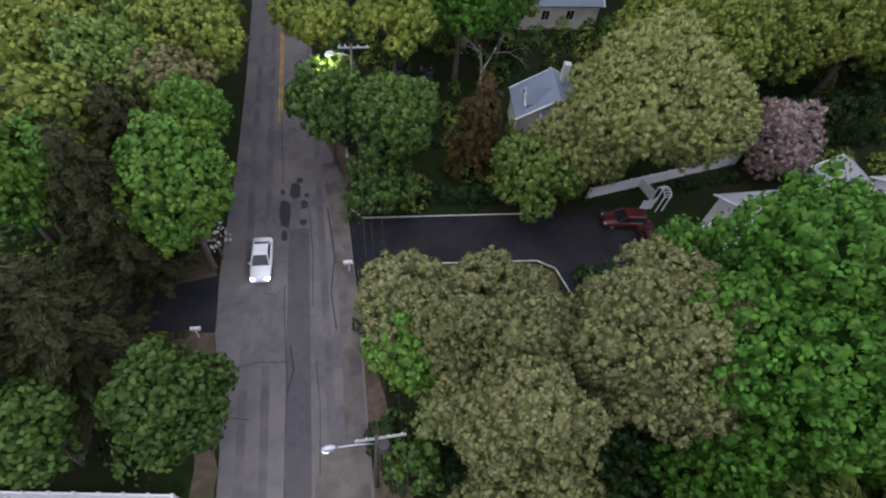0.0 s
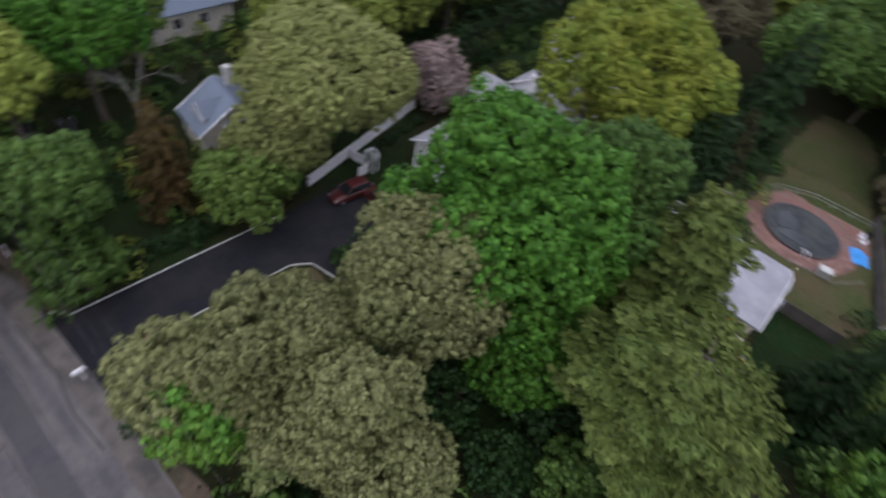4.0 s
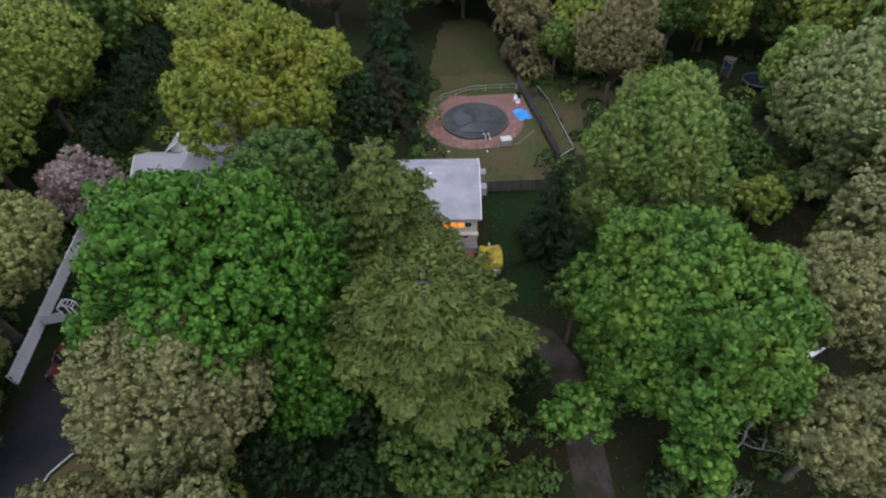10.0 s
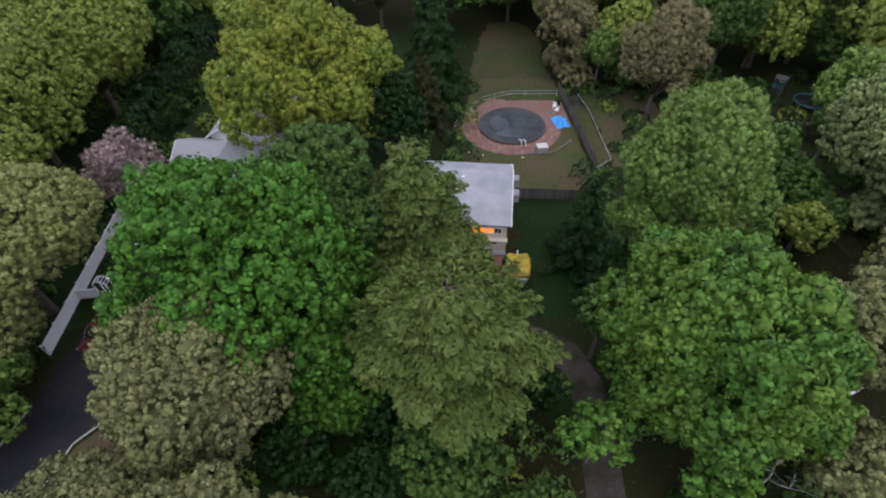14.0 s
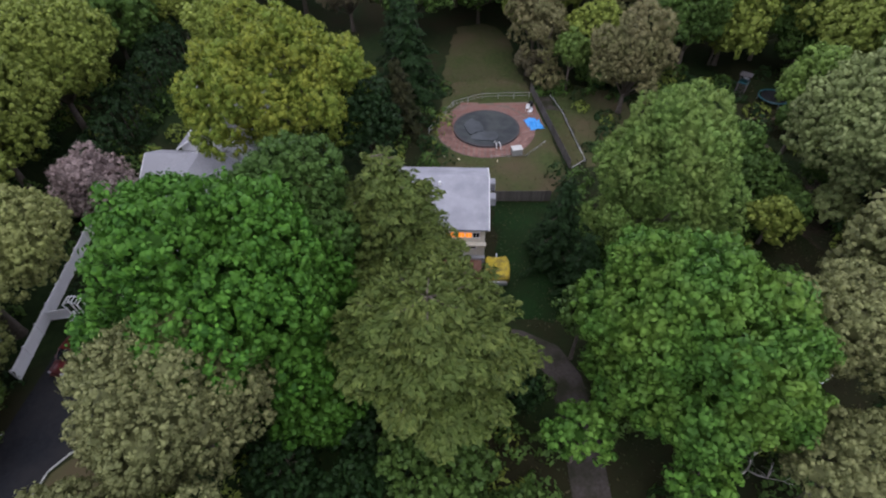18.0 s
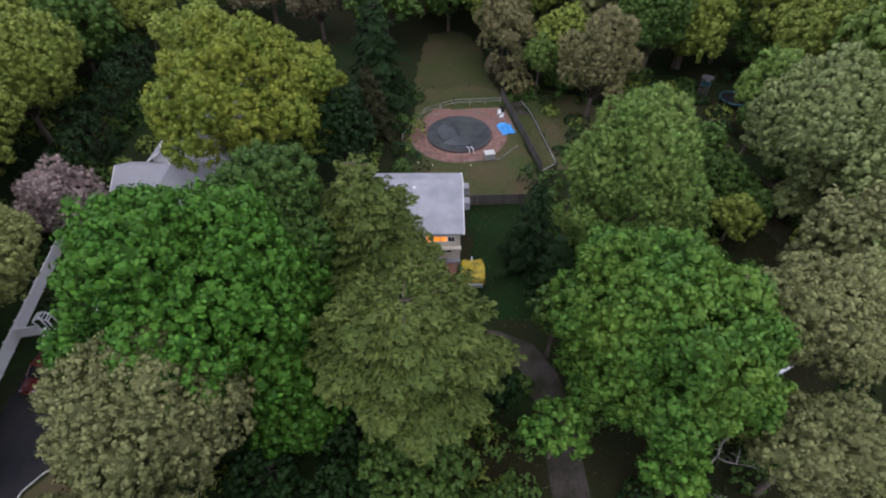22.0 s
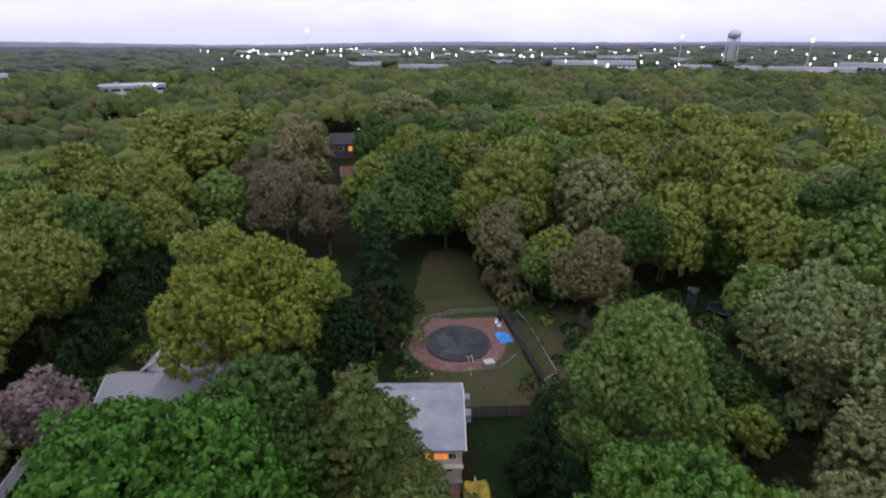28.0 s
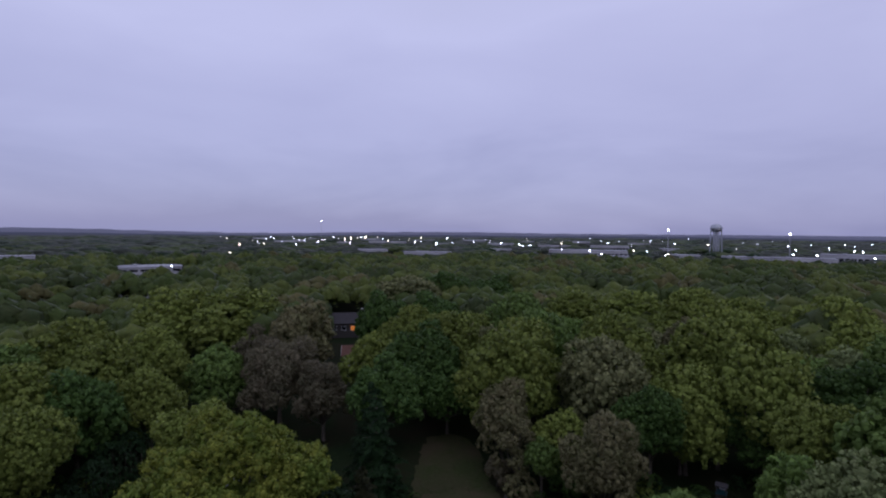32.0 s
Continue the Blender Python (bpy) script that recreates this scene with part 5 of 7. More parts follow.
garden_chair(56.2, -7.7, 120)
garden_chair(57.0, -7.5, 170)
bn = empty("waste_bin", pose(57.6, -7.9, 0.05), "black round bin on the terrace", "bin")
bm = bmesh.new()
bmesh.ops.create_cone(bm, cap_ends=True, segments=14, radius1=0.25, radius2=0.32, depth=0.8, matrix=Matrix.Translation((0, 0, 0.4)))
part("drum", bm, "blackpaint", bn)
for px, py in ((46.9, 2.2), (46.4, 0.6), (46.3, -3.6)):
    ld = empty("garden_light", pose(px, py, 0), "small pale garden light beside the terrace", "lamp", "garden lights")
    boxed("stake", (-0.02, -0.02, -0.1, 0.02, 0.02, 0.25), "metal", ld)
    boxed("lamp", (-0.035, -0.035, 0.25, 0.035, 0.035, 0.32), "lamp_dim", ld, "warm glowing lamp", 0.02)


def board_fence(pts, h, label, material="fencewood", bay=2.4, board=0.3):
    ob = empty("board_fence", pose(*pts[0], 0), label, "fence")
    ox, oy = pts[0]
    mesh = pm = None
    for (xa, ya), (xb, yb) in zip(pts, pts[1:]):
        ln = math.hypot(xb - xa, yb - ya)
        turn = math.atan2(yb - ya, xb - xa)
        for k in range(max(1, int(ln / board))):
            if mesh is None:
                o = boxed("board", (0.006, -0.015, 0.03, board - 0.006, 0.015, h), material, ob)
                mesh = o.data
            else:
                o = link("board", mesh, None, ob)
            o.location = (xa - ox + math.cos(turn) * k * board, ya - oy + math.sin(turn) * k * board, random.uniform(-0.02, 0.02))
            o.rotation_euler.z = turn
        for k in range(int(ln / bay) + 1):
            if pm is None:
                o = boxed("post", (-0.06, -0.1, -0.2, 0.06, -0.02, h + 0.08), material, ob)
                pm = o.data
            else:
                o = link("post", pm, None, ob)
            o.location = (xa - ox + math.cos(turn) * k * bay, ya - oy + math.sin(turn) * k * bay, 0)
            o.rotation_euler.z = turn
    return ob


board_fence([(61.5, -8.2), (45.2, -11.2)], 1.2, "grey weathered board fence beside the pool")
board_fence([(39.8, -2.9), (40.0, -8.6)], 1.3, "dark weathered board fence across the lawn")


def rail_fence(pts, h, label, material="white"):
    ob = empty("rail_fence", pose(0, 0, 0), label, "fence")
    for (xa, ya), (xb, yb) in zip(pts, pts[1:]):
        bm = bmesh.new()
        tube(bm, [(xa, ya, h), (xb, yb, h)], 0.018, 6)
        part("rail", bm, material, ob)
        bm = bmesh.new()
        tube(bm, [(xa, ya, h * 0.5), (xb, yb, h * 0.5)], 0.015, 6)
        part("rail", bm, material, ob)
        n = max(1, round(math.hypot(xb - xa, yb - ya) / 2))
        for k in range(n + 1):
            u = k / n
            px, py = xa + (xb - xa) * u, ya + (yb - ya) * u
            boxed("post", (px - 0.025, py - 0.025, -0.1, px + 0.025, py + 0.025, h + 0.05), material, ob)
    return ob


rail_fence([(51.5, 4.2), (57.6, 1.6), (59.6, -2.0), (60.0, -7.9)], 0.8, "thin white rail fence behind the pool", "paleconcrete")
rail_fence([(47.0, -2.9), (47.4, -6.8), (50.0, -9.0)], 0.35, "low pale rail along the terrace edge", "concrete")
rail_fence([(60.5, -10.6), (57.0, -11.6), (46.8, -13.0), (45.4, -11.4)], 0.2, "low pale edging rail round a garden bed", "paleconcrete")
verge("garden_bed", [(60.4, -8.6), (60.4, -10.6), (57.0, -11.5), (57.2, -9.2)], "gravel", "gravel garden bed beside the fence")

# playground slide among the trees
sl = empty("play_slide", pose(62.8, -35.2, 0, 0, 0, -35) @ Matrix.Scale(0.85, 4), "pale blue playground slide with a teal platform", "slide")
bm = bmesh.new()
cs = [(-0.35, 0.2), (-0.3, 0.0), (0.3, 0.0), (0.35, 0.2), (0.3, 0.16), (0.25, 0.05), (-0.25, 0.05), (-0.3, 0.16)]
loft(bm, [[(px, q, z + h) for q, h in cs] for px, z in ((-1.6, 2.3), (-0.8, 2.1), (0.8, 0.9), (1.6, 0.35), (2.1, 0.3))])
part("chute", bm, "whiteroof", sl, "pale blue chute")
boxed("platform", (-2.9, -0.7, 2.1, -1.6, 0.7, 2.25), "teal", sl)
for sx in (-2.8, -1.7):
    for sy in (-0.6, 0.6):
        boxed("post", (sx - 0.05, sy - 0.05, -0.1, sx + 0.05, sy + 0.05, 3.2), "fencewood", sl)
for k in range(6):
    boxed("rung", (-2.95, -0.6, 0.3 + k * 0.33, -2.88, 0.6, 0.36 + k * 0.33), "fencewood", sl)
boxed("canopy", (-3.0, -0.8, 3.2, -1.5, 0.8, 3.3), "darkroof", sl, "dark canopy", 0.03)
tramp = empty("trampoline", pose(59.5, -37.5, 0), "round teal and black garden trampoline", "trampoline")
bm = bmesh.new()
bmesh.ops.create_cone(bm, cap_ends=True, segments=24, radius1=1.5, radius2=1.5, depth=0.04, matrix=Matrix.Translation((0, 0, 0.8)))
part("mat", bm, "blackpaint", tramp)
bm = bmesh.new()
tube(bm, [(1.75 * math.cos(a), 1.75 * math.sin(a), 0.82) for a in np.linspace(0, 2 * math.pi, 25)], 0.09, 6)
part("pad", bm, "teal", tramp, "teal edge pad")
for a in np.linspace(0, 2 * math.pi, 6, endpoint=False):
    bm = bmesh.new()
    tube(bm, [(1.7 * math.cos(a), 1.7 * math.sin(a), -0.1), (1.7 * math.cos(a), 1.7 * math.sin(a), 0.8)], 0.03, 6)
    part("leg", bm, "metal", tramp)
wall_low = empty("log_edging", pose(55.5, -35.6, 0, 0, 0, 92), "pale timber edging of the play area", "edging")
for k in range(3):
    bm = bmesh.new()
    tube(bm, [(-2.4 + k * 1.65, 0, 0.12), (-0.85 + k * 1.65, 0, 0.12)], 0.13, 8)
    part("log", bm, "dirt", wall_low)


# ---- trees round the camera ----
OAK = "spreading oak tree covered in cream-coloured catkins"
broadleaf("maple", "large dense bright green maple tree", 20.2, 14.2, 7.7, 8.9, 8.3, nlobes=66, seed=1, lobe=0.27, low=-0.9, taper=0.13, tuft=0.43, clump=0.66, leaf=0.31, per=15, width=0.7)
broadleaf("maple3", "smaller dull green maple beside a larger one", 25.2, 10.6, 3.7, 4.6, 11.2, nlobes=24, seed=2, tuft=0.32, clump=0.52, leaf=0.25, per=13, width=0.66)
broadleaf("cream", OAK, 13.2, 14.7, 4.2, 5.0, 8.6, nlobes=38, low=-0.7, seed=3, leaf=0.2, clump=0.44, width=0.66, tuft=0.25, per=12, core=0.65)
broadleaf("cream", OAK, 5.0, 17.0, 3.3, 3.4, 7.9, nlobes=26, seed=4, leaf=0.2, clump=0.44, width=0.66, tuft=0.25, per=12, core=0.65)
broadleaf("cream", OAK, 5.0, 12.0, 3.3, 4.4, 7.4, nlobes=28, seed=41, leaf=0.2, clump=0.44, width=0.66, tuft=0.25, per=12, core=0.65)
broadleaf("cream", OAK, 4.7, 8.6, 2.9, 3.8, 7.0, nlobes=24, seed=42, leaf=0.2, clump=0.44, width=0.66, tuft=0.25, per=12, core=0.65)
broadleaf("cream", OAK, 1.0, 20.2, 2.5, 2.0, 6.4, nlobes=16, seed=5, leaf=0.2, clump=0.44, width=0.66, tuft=0.25, per=12, core=0.65)
pine("pine", "tall yellow-green pine with layered boughs", 26.4, 4.9, 5.9, 15.4, 5.0, 15, 6, 0.35, 1.05, 10)
pine("pine", "broad yellow-green pine with fanned, layered boughs", 17.4, 1.5, 6.8, 13.2, 6.8, 9, 7, 0.8, 1.1, 10)
broadleaf("maple2", "large bright green maple with yellow tips", 17.7, -13.4, 5.9, 6.6, 8.6, nlobes=54, seed=8, lobe=0.29, low=-0.85, tuft=0.38, clump=0.58, leaf=0.29, per=15, width=0.7)
broadleaf("feather", "pale feathery green tree with a pointed top", 33.0, -15.6, 7.0, 8.2, 8.2, nlobes=84, seed=9, lobe=0.19, leaf=0.3, clump=0.48, width=0.34, taper=0.72, low=-0.75, reach=(0.45, 1.0), tuft=0.27, per=11)
broadleaf("yellow", "large yellow-green spreading tree over the house", 45.0, 17.4, 8.3, 6.2, 9.7, nlobes=60, seed=101, lobe=0.2, clump=0.6, leaf=0.32, core=0.5, tuft=0.36, per=12, width=0.6, reach=(0.42, 1.0))
broadleaf("pink", "weeping cherry tree in pale pink blossom", 36.8, 34.7, 3.3, 3.4, 3.7, nlobes=26, seed=11, low=-0.8, leaf=0.2, clump=0.44, reach=(0.4, 1.0), tuft=0.26, per=10, width=0.4)
broadleaf("khaki", "large olive green tree with a spreading crown", 22.5, 34.6, 7.0, 4.3, 8.2, nlobes=60, seed=12, lobe=0.31, tuft=0.3, clump=0.5, leaf=0.25, per=11, width=0.6)
# Low bough of the olive tree above, added with a trunk of its own.
broadleaf("khaki", "lower bough of the olive green tree, as a separate crown", 17.2, 33.6, 3.6, 2.9, 5.2, nlobes=24, seed=121, tuft=0.3, clump=0.5, leaf=0.25, per=11, width=0.6)
broadleaf("cream", OAK, 18.9, -22.9, 3.5, 4.4, 8.6, nlobes=30, seed=13, leaf=0.2, clump=0.44, width=0.66, tuft=0.25, per=12, core=0.65)
broadleaf("cream", OAK, 12.0, -20.0, 3.0, 2.8, 7.0, nlobes=22, seed=14, leaf=0.2, clump=0.44, width=0.66, tuft=0.25, per=12, core=0.65)
broadleaf("grey", "grey-green tree at the edge of the yard", 22, -30.5, 3.6, 4.2, 8.6, nlobes=24, seed=141)
conifer("dark", "dense dark green spruce tree in the yard", 31.4, -8.0, 2.9, 9.6, 0.3, seed=21)
conifer("dark", "dense dark green spruce tree in the yard", 28.2, -9.6, 2.2, 7.0, 0.3, seed=22)
broadleaf("green", "sparse small tree with thin foliage", 22.0, -8.4, 1.7, 1.7, 5.8, nlobes=8, seed=23, core=0.3, lobe=0.4)
conifer("dark", "tall dark conifer beside the lawn", 58.9, 7.0, 4.2, 15.0, 0.4, seed=24, leaf=0.42)
conifer("brown", "brownish conifer beside the lawn", 52.0, 7.6, 3.4, 9.0, 0.4, seed=25, leaf=0.42)
conifer("dark", "tall dark conifer beside the lawn", 64.5, 8.4, 4.0, 14.0, 0.4, seed=26, leaf=0.42)
broadleaf("dark", "dull dark tree behind the cottage", 44.5, 10.0, 3.6, 4.0, 5.0, nlobes=20, seed=27)
broadleaf("grey", "grey-green tree at the yard's edge", 40.2, -34.2, 5.2, 5.8, 8.8, nlobes=34, seed=28)
broadleaf("fresh", "pale green tree at the yard's edge", 46.2, -32.6, 3.0, 3.8, 8.8, nlobes=22, seed=29)
broadleaf("maple2", "small bright green sapling", 11.9, -13.9, 1.7, 2.4, 3.6, nlobes=12, seed=30)
broadleaf("green", "green understorey tree in shade", 12.4, 1.0, 3.6, 2.2, 3.6, nlobes=18, seed=31)
# Extends the large maple's skirt downwards; the separate trunk is added.
broadleaf("maple", "lower boughs of the large maple, as a separate tree", 16.4, 8.6, 3.3, 3.4, 4.3, nlobes=26, seed=311, low=-0.8)
# The dark-needle shrubs below carry the slope's deep shade in their leaf colour.
broadleaf("dark", "dark shrub on the shaded slope", 11.4, 5.6, 2.0, 1.5, 1.4, nlobes=14, seed=312)
broadleaf("dark", "shrub on the shaded slope, leaf colour darkened for shade", 12.8, 10.4, 2.2, 1.5, 1.4, nlobes=14, seed=315)
broadleaf("green", "green shrub on the shaded slope", 9.6, -2.6, 2.2, 1.5, 1.5, nlobes=14, seed=313)
broadleaf("dark", "dark shrub beside the gravel drive", 19.0, -3.4, 2.2, 1.6, 1.6, nlobes=14, seed=314)
broadleaf("dark", "dark understorey shrub in shade", 15.4, 5.2, 2.6, 1.8, 2.4, nlobes=14, seed=32)
# Stands in for a low limb of the bright maple; its trunk is added.
broadleaf("maple2", "low limb of the bright green maple over the drive, as a separate tree", 14.3, -7.4, 1.7, 1.4, 4.0, nlobes=12, seed=301)
bare_tree("dead sapling with thin pale branches", 13.6, -17.6, 5.5, 33, "palebark", depth=3)
bare_tree("fallen pale branches on the ground", 10.8, -16.2, 3.2, 35, "palebark", depth=3, name="dead_branches")
bare_tree("leafless grey tree with spreading branches", 12.4, 47.0, 9.0, 36, "palebark", flat=0.45)
BUD = dict(leaf=0.34, clump=0.5, width=0.16, tuft=0.34, per=12, core=0.42, low=-0.6, taper=0.25, reach=(0.35, 1.0), lobe=0.26)
broadleaf("tan", "budding tan tree with a fine twiggy crown", 56.8, -18.4, 4.7, 5.2, 6.6, nlobes=40, seed=37, **BUD)
broadleaf("twiggy", "budding grey-brown tree with a wide twiggy crown", 85.5, 26.6, 6.4, 6.6, 9.0, nlobes=44, seed=38, **BUD)
broadleaf("twiggy", "budding grey-brown tree with a wide twiggy crown", 93.0, 32.0, 5.4, 6.4, 8.6, nlobes=36, seed=39, **BUD)
broadleaf("twiggy", "budding grey-brown tree at the edge of the woods", 80.0, 18.0, 4.6, 5.4, 7.2, nlobes=34, seed=40, **BUD)
broadleaf("fresh", "small yellow-green tree beyond the garden bed", 61.8, -12.6, 2.3, 2.0, 5.4, nlobes=16, seed=371)
broadleaf("tan", "bronze-leaved tree beside the lawn", 64.6, -9.8, 3.0, 4.2, 5.6, nlobes=24, seed=372, **BUD)
broadleaf("olive", "olive green tree behind the garden bed", 66.5, -16.0, 3.2, 3.6, 5.6, nlobes=20, seed=373)
broadleaf("green", "dark green shrub behind the garden bed", 63.2, -16.4, 2.0, 1.8, 2.0, nlobes=14, seed=374)
broadleaf("tan", "brownish shrub behind the garden bed", 62.6, -10.4, 1.7, 1.5, 1.7, nlobes=12, seed=375)
broadleaf("twiggy", "brownish shrub beside the far lawn", 66.0, -7.8, 1.6, 1.8, 1.9, nlobes=12, seed=376)
broadleaf("brown", "brown-leaved shrub behind the budding tree", 62.5, -20.5, 2.6, 2.0, 2.4, nlobes=14, seed=377)
broadleaf("maple2", "bright green roadside tree", -11.4, 28.0, 2.9, 4.6, 7.8, nlobes=28, seed=15)
broadleaf("maple2", "bright green tree beside the road", -11.2, 33.6, 2.4, 3.4, 8.2, nlobes=24, seed=151)
conifer("brown", "dark brownish conifer beside the road", -15.4, 27.2, 3.6, 14, 1, seed=16, round_top=0.5)
conifer("brown", "dark brownish conifer beside the drive", -16.4, 20.0, 4.2, 13, 1, seed=17, round_top=0.5)
conifer("brown", "dark brownish conifer beside the drive", -14.6, 32.0, 3.2, 13, 1, seed=171, round_top=0.5)
broadleaf("green", "rounded dense green street tree", -11.4, 16.3, 2.5, 3.3, 5.5, nlobes=26, seed=18)
broadleaf("green", "mid-green drooping willow-like tree", -17.2, 15.6, 2.2, 2.8, 5.4, nlobes=18, seed=19, lift=(-0.4, 0.7))
broadleaf("maple2", "bright green tree in the west woods", -20.0, 29.6, 2.6, 4.0, 8.6, nlobes=20, seed=191)
broadleaf("fresh", "fresh green tree in the west woods", -16.6, 38.2, 3.6, 3.2, 9.0, nlobes=22, seed=192)
broadleaf("tan", "bronze-leaved tree in the west woods", -12.9, 36.9, 2.4, 2.2, 9.2, nlobes=14, seed=193)
broadleaf("olive", "olive green tree beside the road", -12.0, 42.0, 3.6, 4.0, 9.0, nlobes=22, seed=194)
broadleaf("green", "green roadside tree under a street lamp", -2.4, 37.9, 2.8, 3.4, 6.2, nlobes=22, seed=195)
broadleaf("green", "dense green tree beside the road", 2.0, 35.2, 3.2, 3.4, 6.6, nlobes=26, seed=196)
broadleaf("green", "green shrub beside the drive", 1.1, 32.9, 2.6, 1.8, 2.6, nlobes=16, seed=197)
conifer("rust", "rust-brown conical evergreen by the blue-roofed house", 9.3, 36.8, 2.6, 9.4, 0.4, seed=198, round_top=0.4)
broadleaf("fresh", "yellow-green small tree beside the drive", 13.3, 32.2, 3.6, 2.4, 3.4, nlobes=24, seed=199)
broadleaf("maple2", "bright green young tree at the verge", 1.2, 17.4, 2.5, 3.0, 5.4, nlobes=18, seed=200)
broadleaf("grey", "grey-green shrub at the verge", 2.8, 14.6, 1.8, 2.2, 3.8, nlobes=14, seed=201)
broadleaf("green", "green shrub under the utility pole", 0.6, 12.2, 1.4, 1.6, 2.4, nlobes=12, seed=202)
broadleaf("olive", "olive green tree above the road", -3.2, 46.0, 2.8, 3.0, 8.4, nlobes=20, seed=203)
broadleaf("olive", "olive green tree beside the road", 3.6, 46.4, 3.2, 3.2, 8.4, nlobes=20, seed=204)
broadleaf("maple", "green tree behind the leafless one", 10.2, 49.5, 4.6, 3.4, 8.6, nlobes=22, seed=205)
broadleaf("olive", "olive green tree north of the fence", 28.4, 42.0, 5.8, 4.6, 9.4, nlobes=30, seed=206)
broadleaf("olive", "olive green tree north of the hedge", 40.0, 45.0, 5.6, 4.8, 9.4, nlobes=30, seed=207)
broadleaf("olive", "tall olive tree north of the hedge", 51.0, 45.0, 6.4, 5.6, 9.0, nlobes=30, seed=208)
broadleaf("blossom", "small sapling in white blossom at the roadside", -10.9, 28.9, 1.1, 1.0, 2.6, nlobes=9, seed=209, leaf=0.12, clump=0.42, core=0, per=5, tuft=0)
for k, (kd, lb, x, y, r, h, z) in enumerate((("green", "deep green tree beside the play area", 66.0, -27.5, 4.2, 4.6, 8.0), ("green", "green tree behind the slide", 71.0, -39.0, 3.8, 4.4, 6.0), ("olive", "olive green tree behind the slide", 69.5, -33.0, 3.0, 3.6, 5.0), ("green", "green tree behind the trampoline", 66.5, -43.0, 3.6, 4.0, 5.6), ("green", "green shrub below the play area", 52.0, -36.6, 1.8, 1.6, 1.9), ("olive", "olive green tree beside the play area", 57.0, -43.0, 4.8, 4.8, 8.6), ("grey", "grey-green tree in the east yard", 33.0, -38.0, 4.6, 5.2, 8.4), ("cream", "oak with cream catkins in the east yard", 27.0, -35.5, 4.0, 4.4, 8.4), ("green", "shaded tree near the footpath", 38.5, -26.0, 2.4, 3.0, 3.6), ("green", "green tree near the footpath", 42.5, -25.6, 2.4, 3.0, 4.2), ("green", "green bush between the footpath and the maple", 39.6, -29.4, 1.8, 1.6, 2.2), ("cream", "oak with cream catkins south of the yard", 25.5, -29.0, 3.6, 4.2, 8.0), ("grey", "grey-green tree south of the footpath", 37.0, -36.5, 3.4, 4.4, 7.0), ("green", "dark green tree south of the footpath", 32.6, -36.4, 2.4, 3.0, 4.0), ("green", "green understorey tree in the south yard", 36.0, -28.4, 1.7, 1.9, 2.6), ("olive", "olive understorey tree in the south yard", 34.6, -26.6, 1.8, 2.0, 3.0), ("green", "low green tree beside the leaf litter", 41.8, -34.6, 2.0, 2.2, 3.0), ("grey", "grey-green tree beside the leaf litter", 37.6, -33.4, 1.6, 2.0, 2.4), ("green", "green bush beside the leaf litter", 42.0, -29.0, 1.6, 1.5, 2.0), ("olive", "olive green tree beyond the hedge", 33.0, 50.0, 4.8, 4.4, 9.0), ("fresh", "fresh green tree beyond the blue-roofed house", 15.4, 52.5, 3.4, 3.6, 8.0), ("green", "green tree beyond the bare one", 5.5, 55.0, 4.0, 4.0, 8.4), ("olive", "olive green tree beyond the bare one", 13.5, 54.5, 3.6, 3.8, 8.2), ("olive", "olive green tree beside the house", 57.5, 27.0, 4.6, 4.8, 8.6), ("olive", "olive green tree in the west woods", -18.5, 33.8, 2.8, 3.6, 8.8), ("green", "deep green tree in the west woods", -22.5, 31.5, 3.2, 4.0, 8.4), ("fresh", "fresh green tree in the west woods", -15.5, 44.0, 3.6, 3.8, 8.8), ("olive", "olive green tree in the west woods", -20.5, 42.5, 3.8, 4.0, 8.8), ("olive", "olive green tree over the road's edge", -13.2, 50.0, 3.6, 3.8, 9.0), ("green", "dark green tree by the west drive", -22.0, 18.0, 3.4, 4.2, 7.4), ("tan", "bronze tree beside the road", -13.5, 56.5, 3.4, 3.6, 9.0))):
    broadleaf(kd, lb, x, y, r, h, z, nlobes=24, seed=600 + k, clump=0.72, leaf=0.36, tuft=0.42, per=10)
for px, py, r in ((0.2, 25.5, 0.55), (1.8, 26.5, 0.5)):
    broadleaf("magenta", "small azalea in magenta blossom", px, py, r, 0.4, 0.45, nlobes=6, seed=int(px * 10) + 300, name="azalea", cat="shrub", leaf=0.15, clump=0.25, tuft=0.14, per=9)


def hedge(label, ax, ay, bx, by, half, h, kind="dark", seed=0, name="hedge"):
    """A clipped or loose row of dense evergreen foliage."""
    rng = np.random.default_rng(seed)
    ln = math.hypot(bx - ax, by - ay)
    ob = empty(name, pose(ax, ay, 0, 0, 0, math.degrees(math.atan2(by - ay, bx - ax))), label, "hedge")
    n = int(ln * (2 * h + 2 * half) / 0.42)
    u = rng.uniform(0, ln, n)
    a = rng.uniform(-0.15, math.pi + 0.15, n)
    bumps = np.array([0.85 + 0.3 * noise.noise((q * 0.5, 0, seed)) for q in u])
    p = np.stack([u, np.cos(a) * half * bumps, np.maximum(0.1, np.abs(np.sin(a)) ** 0.7 * h * bumps)], -1)
    o = unit(np.stack([0 * u, np.cos(a), np.sin(a) + 0.3], -1))
    v = leaves(rng, p, o, 0.36, 0.34, 7)
    raw("foliage", v, quads(v), kind, ob)
    for k in range(int(ln / 1.5)):
        bm = bmesh.new()
        tube(bm, [(k * 1.5 + 0.7, 0, -0.2), (k * 1.5 + 0.7, 0.1, h * 0.7)], [0.09, 0.03], 5)
        part("stem", bm, "bark", ob)
    return ob


